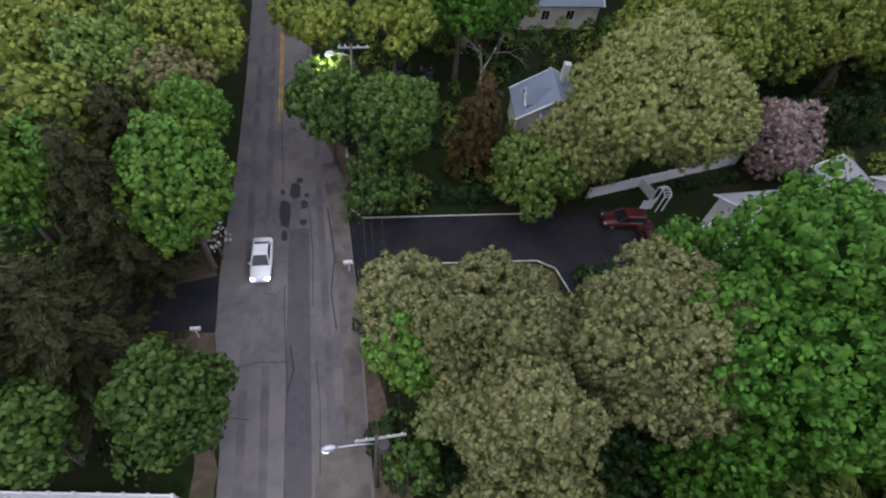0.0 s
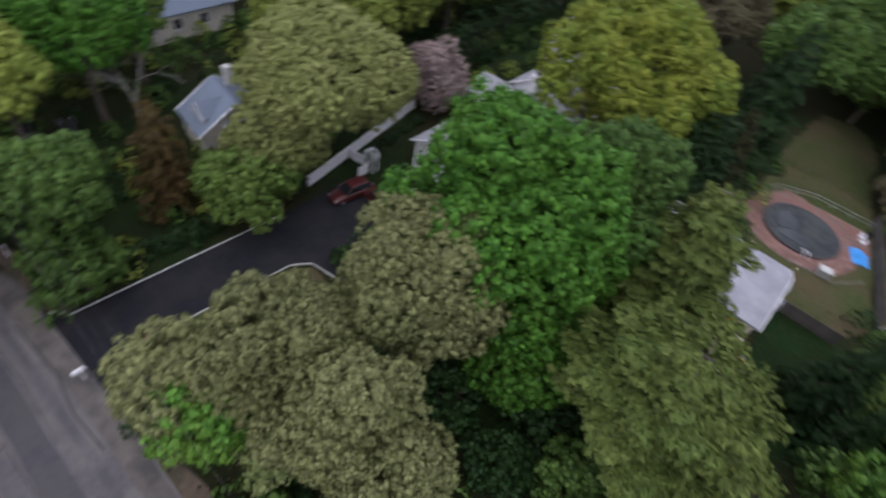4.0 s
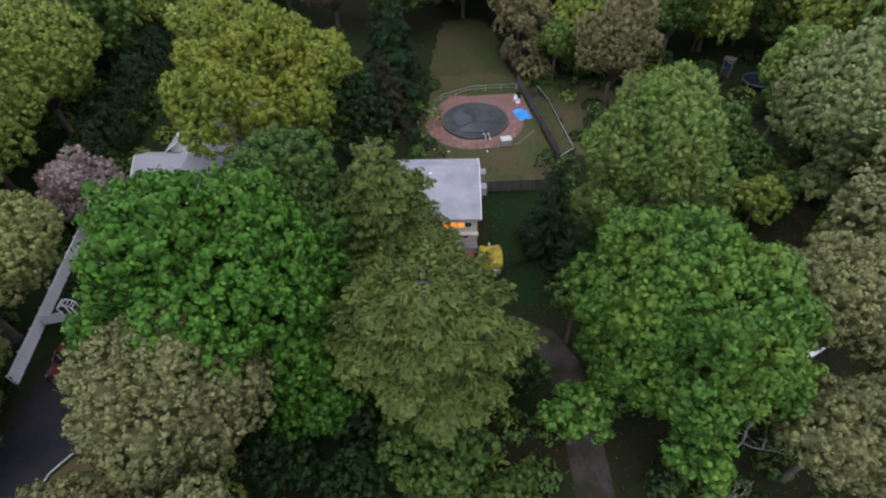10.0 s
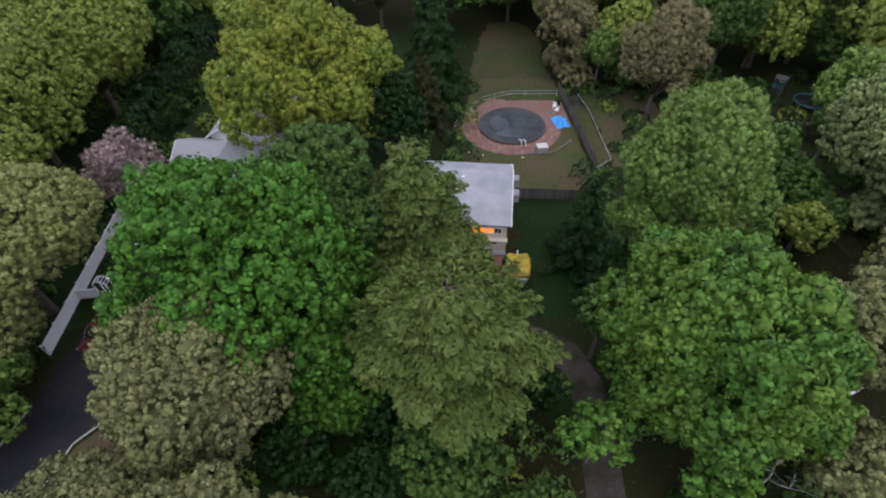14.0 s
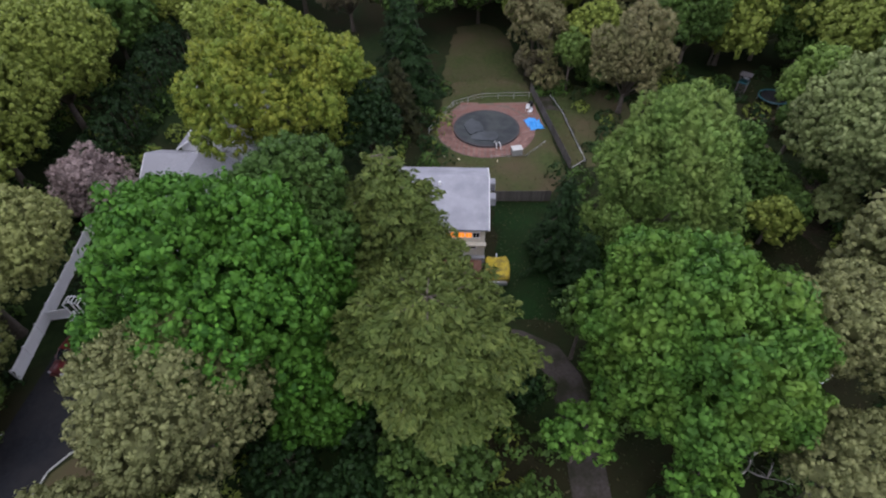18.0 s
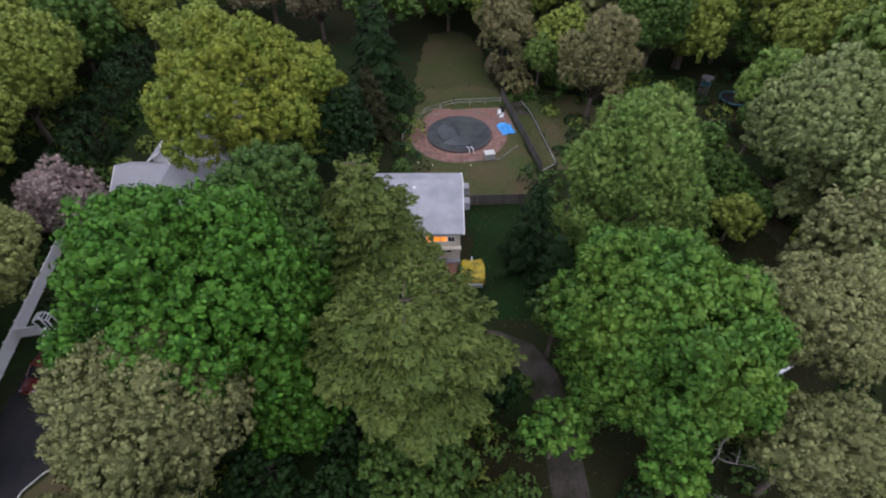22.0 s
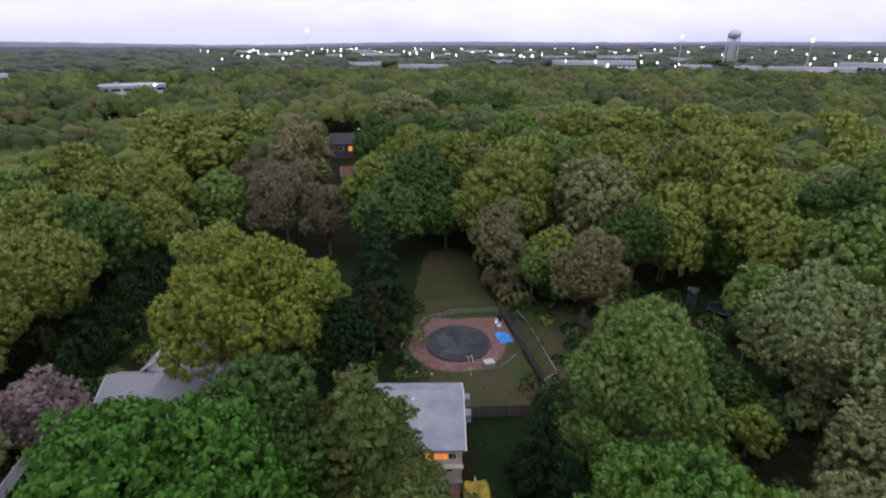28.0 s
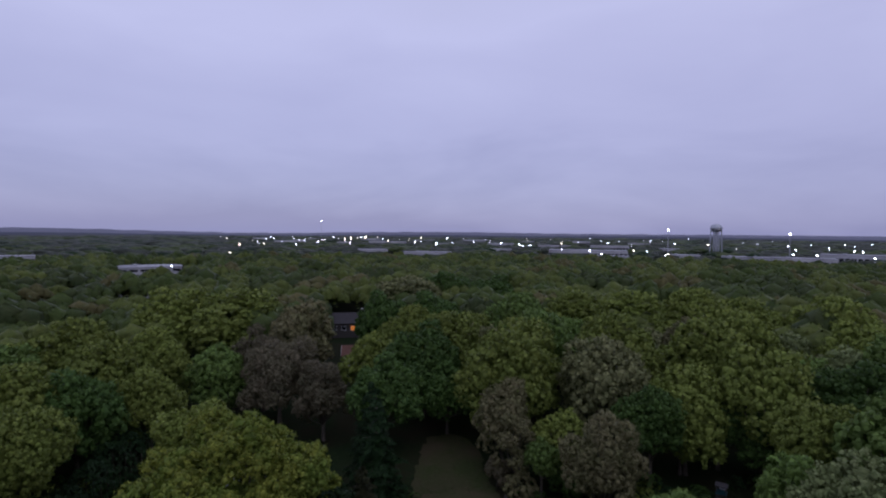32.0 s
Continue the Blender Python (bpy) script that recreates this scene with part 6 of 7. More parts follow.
hedge("tall dark evergreen hedge behind the house", 37.5, 37.5, 56, 39.5, 2.6, 6.0, seed=1)
hedge("tall dark evergreen hedge behind the house", 56, 39.5, 76, 42, 2.8, 7.0, seed=2)
hedge("low dark hedge along the driveway", 2.5, 33.4, 11.5, 32.6, 0.9, 1.7, seed=3)
hedge("low shrubs behind the white fence", 24.5, 32.0, 34.0, 33.2, 0.7, 0.9, seed=4)
hedge("dark shrubs along the drive's shaded edge", 24.6, -11.2, 29, -12.2, 1.2, 2.0, seed=5)

# ---- undergrowth between the trees ----
OPEN = [(-13.2, -1.2, -60, 330), (41, 89, -8.0, 2.2), (29, 41, -9, 8), (20, 54, 20, 33), (-30, -10, 22.6, 27.6), (-2, 24, 24, 32), (-3, 12.5, -9.6, -6.8), (11, 25, -9.6, -6.4), (22, 25.2, -8, 3), (25, 31, -8, 3), (44, 61, -13.5, -8), (41, 51, -35, -31.5), (57, 66, -38, -34), (15, 23, 40, 49), (18, 36, 31.5, 36), (-22, -11, 12, 15), (0, 13.6, 19.5, 27.2), (29, 41, -34, -28), (18, 23, -29, -24)]
rng = np.random.default_rng(51)
lots = {"green": [], "dark": [], "olive": []}
for k in range(1900):
    x, y = rng.uniform(-30, 66), rng.uniform(-46, 60)
    if any(a < x < b and e < y < f for a, b, e, f in OPEN):
        continue
    r, h = rng.uniform(0.7, 1.7), rng.uniform(0.6, 2.2)
    d = sphere_dirs(rng, int(11 * r * r + 10), 0.0)
    p = d * np.array([r, r, h]) + np.array([x, y, 0.1])
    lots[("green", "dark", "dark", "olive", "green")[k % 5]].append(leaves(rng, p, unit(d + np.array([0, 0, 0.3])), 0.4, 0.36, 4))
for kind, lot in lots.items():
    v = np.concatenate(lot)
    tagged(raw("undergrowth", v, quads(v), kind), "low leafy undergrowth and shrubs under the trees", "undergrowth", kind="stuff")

# ---- grass blades, fallen leaves and twigs on the ground ----
BARE = [(-11.4, -1.4, -60, 330), (-2, 24.5, 24.4, 32.5), (-30, -10, 22.6, 27.4), (-3, 18, -9.5, -7.2), (18, 24.6, -8.6, -5), (22.6, 25.2, -5, 3), (46.2, 59.2, -9.4, 3.6), (31, 40.2, -2.6, 8), (22.5, 62, 21, 32.6)]
rng = np.random.default_rng(88)
n = 34000
x, y = rng.uniform(-14, 66, n), rng.uniform(-38, 34, n)
ok = np.ones(n, bool)
for a, b, c, d in BARE:
    ok &= ~((x > a) & (x < b) & (y > c) & (y < d))
p = np.stack([x[ok], y[ok], rng.uniform(0.02, 0.14, ok.sum())], -1)
tilt = unit(np.array([0, 0, 1.0]) + 0.55 * rng.normal(size=p.shape))
v = leaves(rng, p, tilt, 0.24, 0.3, 1, 0.2, 0.4)
tagged(raw("ground_litter", v, quads(v), "litterleaf"), "tufts of grass and fallen leaves over the ground", "ground cover", kind="stuff")

# ---- woods: single trees in the middle distance ----
KEEP = [(15, 31, 52, 67), (30, 68, 34, 64), (56, 100, 14, 36), (96, 150, 13, 33), (44, 66, -36, -12), (-13.5, -3, -40, 330), (40, 89, -9, 4), (29, 41, -9, 10), (18, 56, 19, 36), (12, 24, 38, 50), (150, 176, 18, 40), (112, 138, 14, 28), (50, 68, -40, -31), (-2, 30, -11, 3), (42, 63, -15, -8), (60, 72, -22, -10), (-30, -10, 22, 28), (-2, 20, 24, 32), (-12, 8, -12, 8), (56, 84, -36, -14)]
placed = [(o.location.x, o.location.y) for o in scene.collection.objects if o.parent is None and o.get("category") in ("tree", "conifer", "hedge")]
protos = {}
for k, (kind, r, h, label) in enumerate((("olive", 5.2, 4.6, "olive green woodland tree"), ("fresh", 5.0, 5.0, "fresh green woodland tree"), ("green", 5.0, 4.8, "deep green woodland tree"), ("olive", 4.4, 4.4, "yellowish green woodland tree"), ("cream", 4.6, 4.4, "woodland oak with cream-coloured catkins"), ("grey", 4.6, 4.6, "grey-green woodland tree"), ("tan", 4.2, 4.4, "woodland tree in tan bud"), ("fresh", 4.2, 4.8, "light green woodland tree"))):
    ob = broadleaf(kind, label + " in the woods", 0, 0, r * 1.12, h * 1.3, 8.4, leaf=0.5, clump=1.0, per=9, tuft=0.62, stagger=0.35, nlobes=20, lobe=0.38, low=-0.7, seed=400 + k, group="woodland trees")
    ob.matrix_world = pose(-60 - 9 * k, -60, 0)
    protos[k] = ob
rng = np.random.default_rng(12)


def free(x, y, gap):
    return not any(a < x < b and c < y < d for a, b, c, d in KEEP) and all((x - q) ** 2 + (y - w) ** 2 > gap * gap for q, w in placed)


def sector(x, y):
    return -66 < math.degrees(math.atan2(y, x)) < 118


def put(k, x, y, s):
    copy_thing(protos[k], pose(x, y, 0, 0, 0, rng.uniform(0, 360)) @ Matrix.Diagonal((s, s, min(s, 1.25) * rng.uniform(0.92, 1.1), 1)))
    placed.append((x, y))


WEIGHT = [0.24, 0.22, 0.16, 0.14, 0.07, 0.06, 0.04, 0.07]
# trees told apart from their neighbours by colour
for k, x, y, s in ((2, 120.6, 13.4, 1.14), (2, 126.7, 2.1, 1.32), (2, 188.4, -2.0, 1.74), (2, 179.4, -18.5, 1.66), (4, 161.0, 9.7, 1.83), (4, 104.3, -7.0, 1.0), (0, 87.7, -13.9, 1.22), (1, 91.3, -8.5, 0.83), (4, 76.5, -24.6, 1.13), (4, 103.2, -39.6, 1.05), (3, 85.0, -43.3, 1.2), (3, 68.7, -43.7, 1.12), (0, 69.5, -33.7, 0.89), (0, 115.4, -56.5, 1.45), (0, 115.0, -68.7, 1.25), (0, 106.4, -82.1, 1.38), (5, 81.0, -64.6, 1.04), (6, 87.3, -62.8, 0.79), (3, 114.0, 58.7, 1.68), (0, 113.4, 44.4, 1.67), (6, 105.3, 28.9, 1.25), (0, 76.8, 50.5, 0.98), (5, 93.8, 67.3, 0.85), (0, 64.7, 52.9, 0.98), (2, 55.2, 50.2, 0.76), (2, 78.7, 8.0, 0.94), (0, 106.7, 5.4, 1.04), (2, 83.1, -1.4, 0.76), (3, 125.1, -31.8, 1.56), (0, 132.2, -49.4, 1.51), (1, 118.7, -18.4, 1.24), (6, 70, -8.8, 0.8), (0, 58.5, 55.0, 0.95), (2, 66.0, 46.5, 0.9), (0, 46.0, 56.0, 0.9), (3, 73.0, 41.0, 0.85), (0, 39.0, 55.0, 0.8)):
    put(k, x, y, s)
for x in np.arange(-124, 126, 9.6):
    for y in np.arange(-124, 126, 9.6):
        px, py = x + rng.uniform(-3.2, 3.2), y + rng.uniform(-3.2, 3.2)
        d = math.hypot(px, py)
        if d > 118 or d < 56 or (not sector(px, py) and rng.uniform() > 0.12):
            continue
        az = math.degrees(math.atan2(py, px))
        if (az > 62 and d > 88) or (az < -52 and d > 76):
            continue
        if free(px, py, 7.4):
            put(int(rng.choice(8, p=WEIGHT)), px, py, rng.uniform(0.85, 1.2))

# ---- woods to the horizon ----
CLEAR = []


def clearing(x, y, w, deep):
    CLEAR.append((x, y, w, deep))


def in_clearing(x, y):
    """Open ground before a building, on the side of the viewer's hill."""
    for cx, cy, w, deep in CLEAR:
        d = math.hypot(cx, cy)
        ux, uy = cx / d, cy / d
        along, side = (x - cx) * ux + (y - cy) * uy, -(x - cx) * uy + (y - cy) * ux
        if -deep < along < w * 0.6 and abs(side) < w * 0.62:
            return True
    return False


# ---- the town beyond the woods ----
def low_building(x, y, w, d, h, label, wall="paleconcrete", roof="townroof", turn=0.0, floors=1, name="warehouse", deep=90):
    clearing(x, y, w, deep)
    ob = empty(name, pose(x, y, 0, 0, 0, turn), label, "building", "town buildings")
    boxed("wall", (-d / 2, -w / 2, -0.5, d / 2, w / 2, h), wall, ob)
    bm = box(bmesh.new(), -d / 2 - 0.4, -w / 2 - 0.4, h, d / 2 + 0.4, w / 2 + 0.4, h + 0.6)
    rf = part("roof", bm, roof, ob)
    boxed("vent", (-1, w * 0.2, h + 0.6, 1, w * 0.2 + 2.5, h + 1.8), "metal", rf)
    for f in range(floors):
        z = h * (f + 0.5) / floors
        n = max(3, int(w / 5))
        for k in range(n):
            yy = -w / 2 + w * (k + 0.5) / n
            boxed("window", (-d / 2 - 0.08, yy - w / n * 0.38, z - h / floors * 0.22, -d / 2 + 0.02, yy + w / n * 0.38, z + h / floors * 0.2), "glass", ob)
    return ob


low_building(316, 180, 34, 22, 10.0, "three-storey pale office block with dark window bands", floors=3, name="office_building", turn=30, deep=70)
low_building(245, 138, 26, 12, 6, "low pale building among trees", deep=28, turn=30)
low_building(695, 94, 40, 30, 8, "low pale warehouse with a white roof", turn=8)
low_building(620, 17, 56, 26, 8, "long low warehouse with a white roof", turn=2)
low_building(1090, 135, 42, 30, 12, "low pale warehouse with a white roof", turn=8)
low_building(747, -81, 40, 24, 8, "low pale warehouse with a white roof", turn=-6)
low_building(664, -190, 96, 40, 10, "very large white-roofed store building", turn=-16)
low_building(572, -189, 40, 20, 7, "low pale building with a white roof", turn=-18)
low_building(588, -279, 34, 24, 8, "low pale warehouse with a white roof", turn=-25)
low_building(555, -322, 30, 20, 8, "low pale warehouse with a white roof", turn=-30)
low_building(542, -342, 28, 20, 8, "low pale warehouse with a white roof", turn=-32)
low_building(507, -359, 54, 24, 9, "low pale warehouse with a white roof", turn=-35)
low_building(540, -448, 74, 30, 11, "long low warehouse with a white roof", turn=-40)
low_building(382, 323, 30, 16, 12, "pale flat-roofed two-storey block", turn=40, floors=2, name="office_building")
for k in range(16):
    a = radians(-24 + 2.9 * k)
    d = 900 + (k * 373) % 700
    low_building(d * math.cos(a), d * math.sin(a), 30 + (k * 17) % 40, 24, 8 + k % 4, "distant pale commercial building", turn=math.degrees(a), deep=130)


def dwelling(x, y, turn, label, lit=True, deep=34):
    clearing(x, y, 16, deep)
    ob = empty("dwelling", pose(x, y, 0, 0, 0, turn), label, "house", "houses in the woods")
    gable_walls(-4, -6, 4, 6, 4.5, 7.2, "y", "fencewood", ob)
    gable_roof("roof", -4, -6, 4, 6, 4.5, 7.2, "y", "darkroof", ob)
    for k in range(4):
        window_unit(ob, -4, -4.2 + k * 2.8, 3.0, 1.2, 1.3, "y", -1, lit=lit and k == 1)
    boxed("chimney", (1.0, -4.6, 5.5, 1.8, -3.8, 8.2), "stone", ob)
    return ob


dwelling(161, 28.8, 8, "grey house with a dark roof and one lit window", deep=60)
gar = empty("garage", pose(127, 20.8, 0, 0, 0, 10), "low building with a faded brown roof", "garage")
gable_walls(-4, -3.2, 4, 3.2, 3.0, 4.6, "y", "siding", gar)
gable_roof("roof", -4, -3.2, 4, 3.2, 3.0, 4.6, "y", "redbrick", gar)
clearing(127, 20.8, 10, 24)
dwelling(205, -62, -18, "pale house half hidden by trees", False, 30)
dwelling(168, -72, -25, "pale house half hidden by trees", False, 24)
clearing(157, 108, 30, 14)
tagged(slab("car_park", [(135, 95), (175, 100), (180, 118), (140, 118)], -0.1, 0.03, "asphalt"), "grey asphalt car park among trees", "car park", kind="structure")

tower = empty("water_tower", pose(714, -384, 0) @ Matrix.Scale(1.06, 4), "pale water tower on tall legs", "water tower")
bm = loft(bmesh.new(), [[(r * math.cos(a), r * math.sin(a), z) for a in np.linspace(0, 2 * math.pi, 20, endpoint=False)] for r, z in ((3, 33), (6.5, 35), (7.4, 38), (7, 41), (4.5, 43), (1.2, 44))])
part("tank", bm, "metal", tower, "rounded grey tank", smooth=True)
for a in np.linspace(0, 2 * math.pi, 8, endpoint=False):
    bm = bmesh.new()
    tube(bm, [(8.0 * math.cos(a), 8.0 * math.sin(a), -1), (6.6 * math.cos(a), 6.6 * math.sin(a), 37)], 0.5, 6)
    part("leg", bm, "metal", tower)
bm = bmesh.new()
tube(bm, [(0, 0, -1), (0, 0, 34)], 1.1, 10)
part("riser", bm, "metal", tower)
clearing(714, -384, 40, 60)


def mast(x, y, h, label):
    ob = empty("mast", pose(x, y, 0), label, "mast")
    bm = bmesh.new()
    tube(bm, [(0, 0, -1), (0, 0, h)], [0.5, 0.25], 7)
    part("pole", bm, "metal", ob)
    bm = bmesh.new()
    bmesh.ops.create_uvsphere(bm, u_segments=8, v_segments=6, radius=0.9, matrix=Matrix.Translation((0, 0, h + 0.3)))
    part("light", bm, "lamp_white", ob, "white lamp on the tip")


mast(604, -268, 37, "tall thin light mast above the trees")
mast(530, -362, 33, "tall thin light mast above the trees")
mast(1480, 350, 60, "distant radio mast on the ridge")


def far_lamp(x, y, z, r, material="lamp_white"):
    ob = empty("town_lamp", pose(x, y, 0), "distant glowing street lamp on a pole", "lamp", "town lamps")
    bm = bmesh.new()
    tube(bm, [(0, 0, -0.5), (0, 0, z)], 0.18, 5)
    part("pole", bm, "metal", ob)
    bm = bmesh.new()
    bmesh.ops.create_icosphere(bm, subdivisions=1, radius=r * 0.62, matrix=Matrix.Translation((0, 0, z)))
    part("lamp", bm, material, ob, "glowing lamp")


def lamp_at(az, d, z, r, material="lamp_white"):
    far_lamp(d * math.cos(radians(az)), d * math.sin(radians(az)), z, r, material)


lamp_at(32.6, 204, 9.4, 0.55, "lamp_red")
for az, d, z, r, m in ((8.5, 1520, 15, 3.2, "lamp_warm"), (9.4, 1500, 13, 1.8, "lamp_warm"), (10.1, 1450, 13, 1.8, "lamp_warm"), (10.8, 1400, 12, 1.7, "lamp_warm"), (12.9, 1150, 12, 1.5, "lamp_warm"), (13.6, 1000, 12, 1.4, "lamp_white"), (15.9, 800, 12, 1.2, "lamp_white"), (25.6, 420, 13, 0.7, "lamp_white"), (22.5, 480, 13, 0.7, "lamp_warm"), (27.8, 330, 12, 0.6, "lamp_white"), (19.0, 1100, 16, 1.4, "lamp_white"), (18.2, 1100, 16, 1.4, "lamp_white"), (0.6, 900, 13, 1.5, "lamp_white"), (-0.8, 1000, 13, 0.9, "lamp_white"), (2.3, 1000, 14, 0.9, "lamp_white"), (-8.6, 820, 13, 1.5, "lamp_white"), (-9.8, 800, 13, 1.4, "lamp_white"), (-13.2, 640, 12, 0.9, "lamp_white"), (-16.2, 620, 12, 1.2, "lamp_white"), (-17.4, 560, 11, 1.2, "lamp_white"), (-18.0, 540, 10, 0.8, "lamp_white"), (-20.6, 600, 13, 0.9, "lamp_warm"), (-22.0, 620, 12, 0.9, "lamp_white"), (-23.7, 560, 11, 0.8, "lamp_white"), (-24.0, 600, 11, 0.8, "lamp_warm"), (-26.8, 520, 10, 0.9, "lamp_warm"), (-29.6, 520, 10, 0.9, "lamp_white"), (-31.2, 500, 10, 0.8, "lamp_white"), (-34.6, 600, 13, 1.0, "lamp_white"), (-36.4, 600, 13, 1.1, "lamp_white"), (-39.0, 640, 17, 1.1, "lamp_white"), (-39.6, 640, 16, 1.0, "lamp_white"), (-40.4, 560, 13, 0.9, "lamp_white")):
    lamp_at(az, d, z, r, m)
for k in range(70):
    a = -42 + (k * 61.8) % 66
    d = 750 + (k * 197) % 900
    lamp_at(a, d, 11 + (k * 7) % 6, 0.55 + 0.25 * (k % 3) + d * 0.0003, "lamp_warm" if k % 4 == 0 else "lamp_white")


def dome(rng, centre, r, n=8, m=4):
    """A lumpy closed-topped crown lobe."""
    V, F = [], []
    for k in range(m):
        el = -0.35 + (math.pi / 2 + 0.28) * k / (m - 1)
        for j in range(n):
            a = 2 * math.pi * (j + 0.5 * (k % 2)) / n
            q = r * rng.uniform(0.86, 1.12)
            V.append((centre[0] + q * math.cos(el) * math.cos(a), centre[1] + q * math.cos(el) * math.sin(a), centre[2] + q * math.sin(el)))
    for k in range(m - 1):
        for j in range(n):
            F.append((k * n + j, k * n + (j + 1) % n, (k + 1) * n + (j + 1) % n, (k + 1) * n + j))
    return np.array(V), np.array(F)


def crown_template(seed, leaf, clump, per, nlobes, lobes, n, m, small):
    """A crown of many small lumpy lobes with sprays of leaves standing out of them."""
    rng = np.random.default_rng(seed)
    P, O, cen, rad = crown_points(rng, 5.2, 5.2, 4.4, nlobes, clump, -0.1, 0.40)
    v = leaves(rng, P, O, leaf, clump * 0.5, per)
    V, F, k = [v], [quads(v)], len(v)
    for q in range(lobes):
        z = 1 - 1.05 * (q + 0.5) / lobes
        a = 2.4 * q + rng.uniform(-0.5, 0.5)
        s = math.sqrt(1 - z * z)
        w = rng.uniform(0.62, 0.9)
        dv, df = dome(rng, (4.6 * w * s * math.cos(a), 4.6 * w * s * math.sin(a), 3.6 * w * z), small * rng.uniform(0.75, 1.25), n, m)
        V.append(dv)
        F.append(df + k)
        k += len(dv)
    return np.concatenate(V), np.concatenate(F)


def woods(name, label, kinds, r0, r1, step, templates, zc, size, rng):
    """Joined crowns over a ring of ground; each kind of tree is one mesh."""
    lots = [([], [], [0]) for _ in kinds]
    r = r0
    while r < r1:
        st = step * (1 + 0.9 * (r - r0) / max(r0, 1)) if r0 > 400 else step
        n = int(2 * math.pi * r / st)
        for k in range(n):
            a = 2 * math.pi * (k + rng.uniform(-0.4, 0.4)) / n
            rr = r + rng.uniform(-0.45, 0.45) * st
            x, y = rr * math.cos(a), rr * math.sin(a)
            if not -58 < math.degrees(a) - 360 * (a > math.pi) < 62 and rng.uniform() > 0.1:
                continue
            if in_clearing(x, y) or (-13.5 < x < -2 and y > 0):
                continue
            s = size * st / step * rng.uniform(0.72, 1.42)
            t, f = templates[rng.integers(len(templates))]
            turn = rng.uniform(0, 6.28)
            c, q = math.cos(turn), math.sin(turn)
            hgt = rng.uniform(0.85, 1.2)
            v = np.stack([t[:, 0] * c - t[:, 1] * q, t[:, 0] * q + t[:, 1] * c, t[:, 2] * hgt], -1) * np.array([s, s, min(s, 1.25) if r0 < 400 else 0.85])
            patch = noise.noise((x * 0.012, y * 0.012, 5))
            pick = int(rng.integers(len(kinds))) if rng.uniform() < 0.6 else int((patch * 0.5 + 0.5) * len(kinds)) % len(kinds)
            lot = lots[pick]
            lot[0].append(v + np.array([x, y, zc * rng.uniform(0.82, 1.15)]))
            lot[1].append(f + lot[2][0])
            lot[2][0] += len(v)
        r += st * 0.9
    for kind, lot in zip(kinds, lots):
        if lot[0]:
            tagged(raw(name, np.concatenate(lot[0]), np.concatenate(lot[1]), kind), label, "woods", kind="stuff")


def ridge(d, lift, material, label, seed):
    """The far rim of the land: a low uneven hill line that closes the view under the cloud."""
    V, F = [], []
    n = 240
    for k in range(n + 1):
        a = radians(-75 + 150 * k / n)
        h = lift * (0.75 + 0.4 * noise.noise((k * 0.03, seed, 1)) + 0.1 * noise.noise((k * 0.4, seed, 2)))
        V += [(d * math.cos(a), d * math.sin(a), -5.0), ((d + 60) * math.cos(a), (d + 60) * math.sin(a), h), ((d + 500) * math.cos(a), (d + 500) * math.sin(a), h * 0.6)]
        if k:
            b, c = 3 * k - 3, 3 * k
            F += [(b, c, c + 1, b + 1), (b + 1, c + 1, c + 2, b + 2)]
    return tagged(raw("backdrop", np.array(V), np.array(F), material), label, "hills", kind="structure")


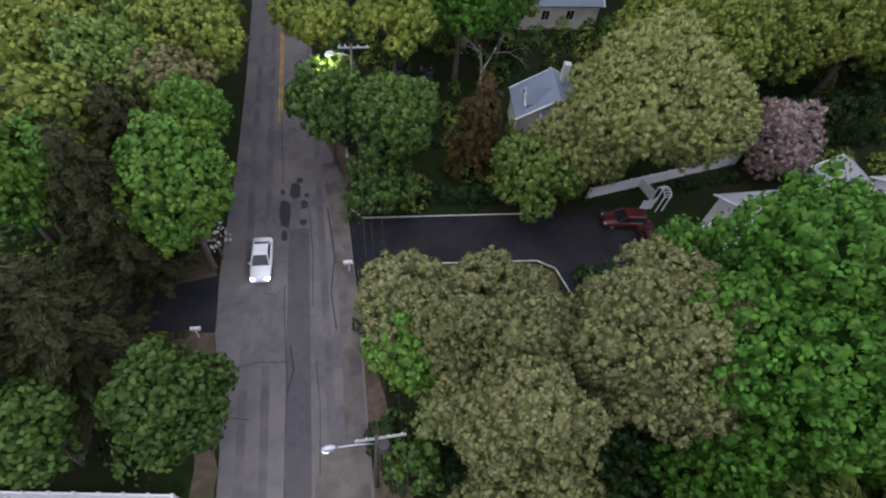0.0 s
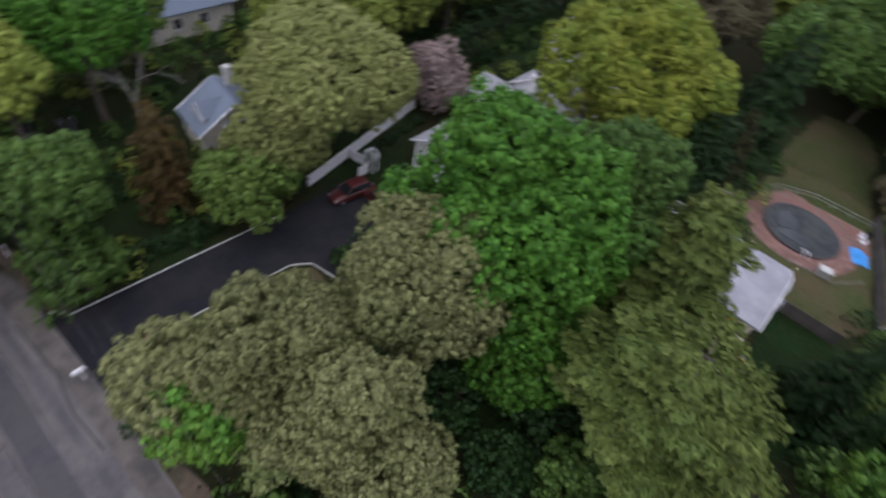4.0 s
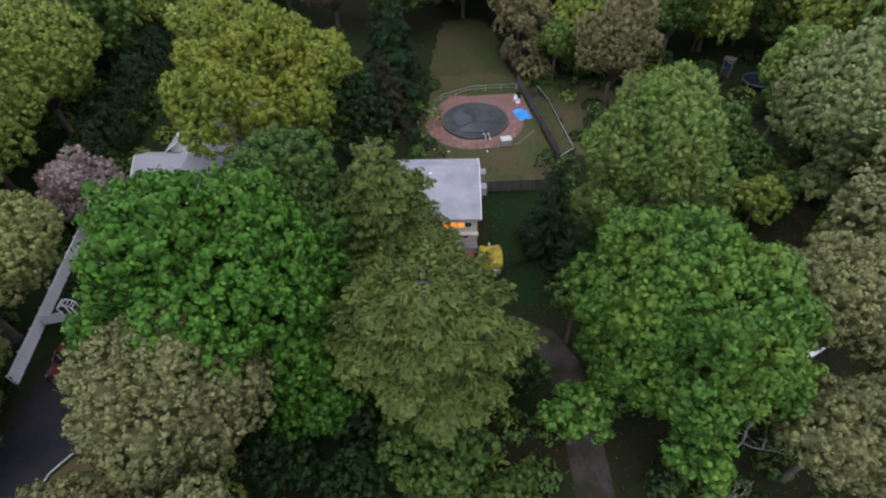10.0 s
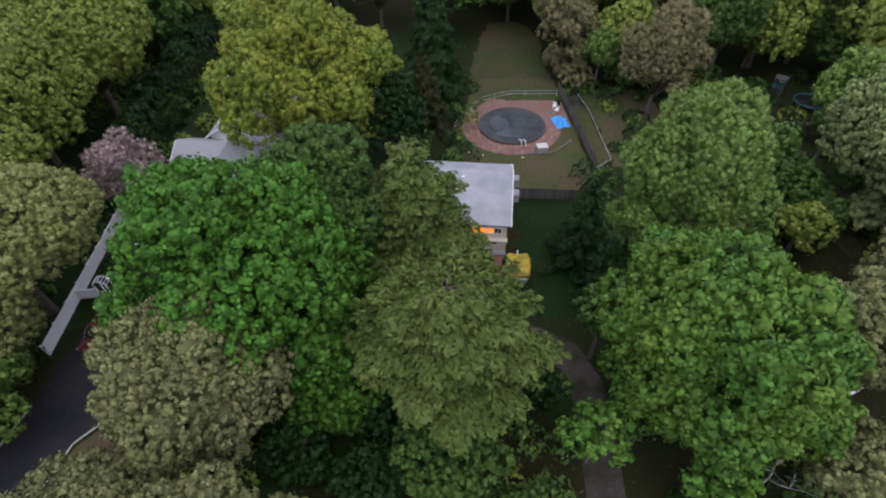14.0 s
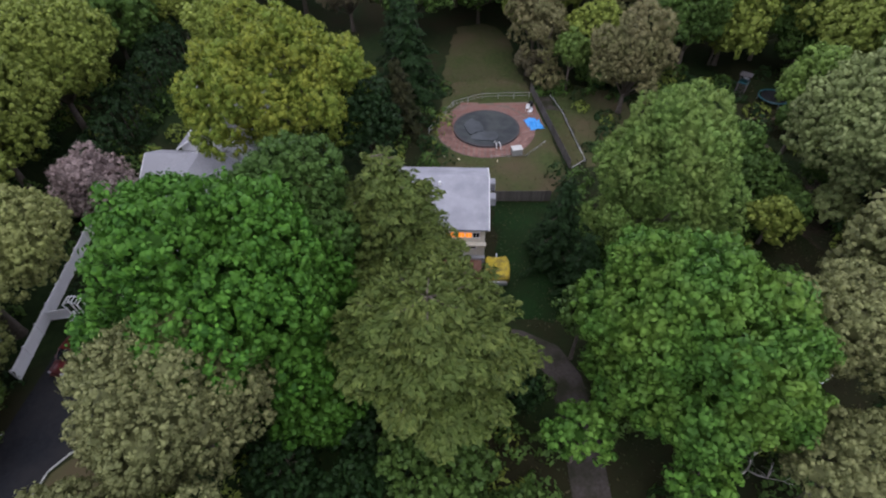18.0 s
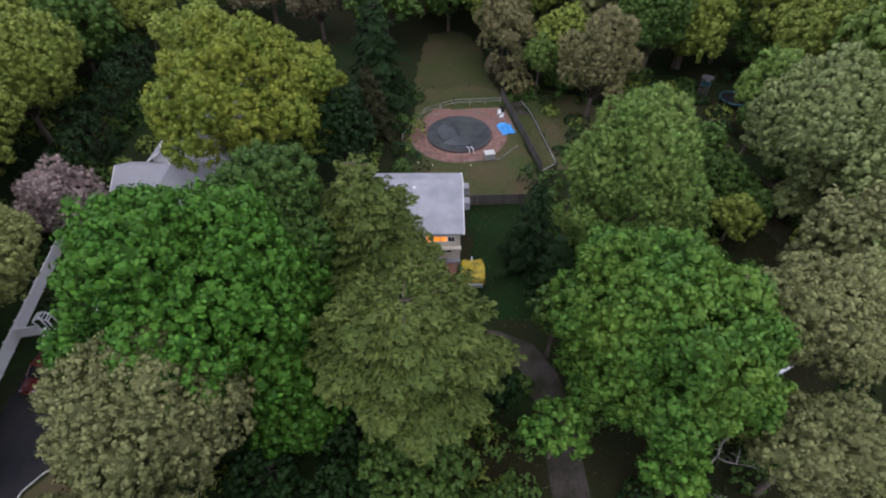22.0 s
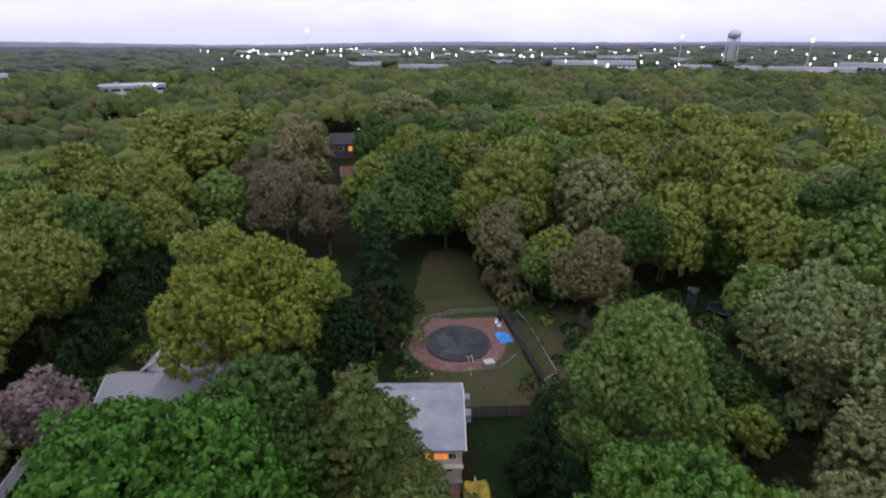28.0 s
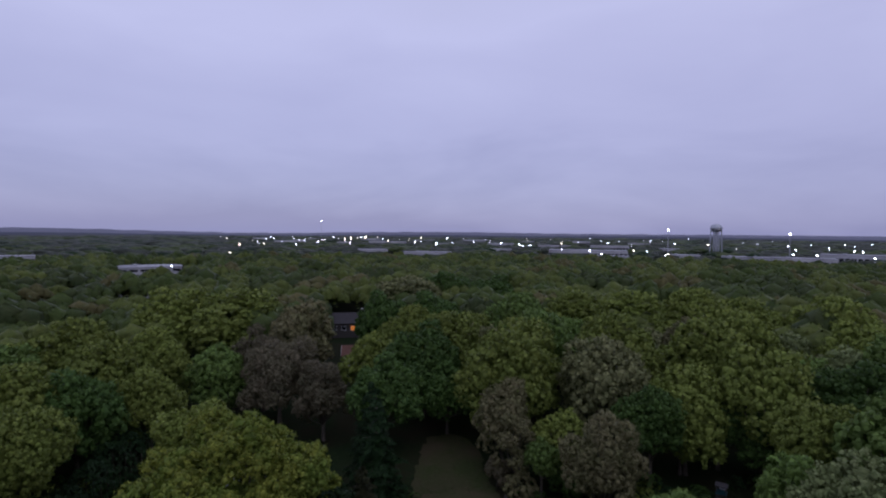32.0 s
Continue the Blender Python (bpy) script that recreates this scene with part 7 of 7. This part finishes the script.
# Backdrop strips whose painted haze softens the step from woods to sky.
ridge(2300, 22, "haze_ridge", "low wooded ridge on the horizon, haze painted into its colour", 3)
ridge(2900, 36, "haze_far", "far ridge paled for haze under the low cloud", 8)
rng = np.random.default_rng(77)
near_t = [crown_template(500 + k, 0.75, 2.3, 2, 10, 10, 6, 3, 2.1) for k in range(6)]
far_t = [crown_template(520 + k, 2.2, 8.0, 1, 4, 2, 6, 3, 3.6) for k in range(4)]
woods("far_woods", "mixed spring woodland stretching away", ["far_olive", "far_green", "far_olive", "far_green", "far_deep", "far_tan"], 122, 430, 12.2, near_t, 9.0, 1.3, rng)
# Haze over the far trees is painted into their greyed leaf colour.
woods("distant_woods", "distant woodland towards the horizon", ["far_haze", "far_deep", "far_haze", "dark"], 438, 2400, 19, far_t, 5.6, 2.0, rng)


# ---- brick paving of the terrace, brick by brick nearest the viewer ----
shared = None
count = 0
rngb = np.random.default_rng(9)
rest = []
for ring in range(6):
    r = 3.98 + ring * 0.30
    n = int(2 * math.pi * r / 0.62)
    for k in range(n):
        a = 2 * math.pi * (k + 0.5 * (ring % 2)) / n
        x, y = 52.7 + r * math.cos(a), -2.45 + r * math.sin(a)
        if ring == 5 and -1.2 < a - 2 * math.pi < 0.9:
            continue
        if count < 290 and x < 52.7:
            if shared is None:
                o = boxed("brick", (-0.135, -0.29, 0, 0.135, 0.29, 0.03), "brick", terr, bevel=0.01)
                shared = o.data
            else:
                o = link("brick", shared, None, terr)
            o.location = (x, y, 0.05 + rngb.uniform(-0.004, 0.006))
            o.rotation_euler.z = a
            count += 1
        else:
            rest.append((x, y, a, 0.135, 0.29))
for gx in np.arange(53.4, 58.7, 0.62):
    for gy in np.arange(-8.7, 1.4, 0.32):
        if math.hypot(gx - 52.7, gy + 2.45) > 5.75 and gy > -9.2 + (gx - 53.5) * 0.18 and gy < 0.6:
            rest.append((gx, gy, 0.0, 0.29, 0.145))
bm = bmesh.new()
for x, y, a, hx, hy in rest:
    c, s = math.cos(a), math.sin(a)
    z = 0.078 + rngb.uniform(-0.004, 0.006)
    top = [bm.verts.new((x + u * hx * c - w * hy * s, y + u * hx * s + w * hy * c, z)) for u, w in ((-1, -1), (1, -1), (1, 1), (-1, 1))]
    low = [bm.verts.new((v.co.x, v.co.y, 0.045)) for v in top]
    bm.faces.new(top)
    for k in range(4):
        bm.faces.new((low[k], low[(k + 1) % 4], top[(k + 1) % 4], top[k]))
tagged(part("brick_field", bm, "brick", terr, "red brick paving"), kind="stuff")


# ---- the plan above is drawn at four fifths of true size ----
PLAN = 1.25
for ob in list(scene.collection.objects):
    if ob.parent is None and ob.type in ("MESH", "EMPTY"):
        ob.matrix_basis = Matrix.Scale(PLAN, 4) @ ob.matrix_basis
    elif ob.type == "LIGHT":
        ob.location *= PLAN
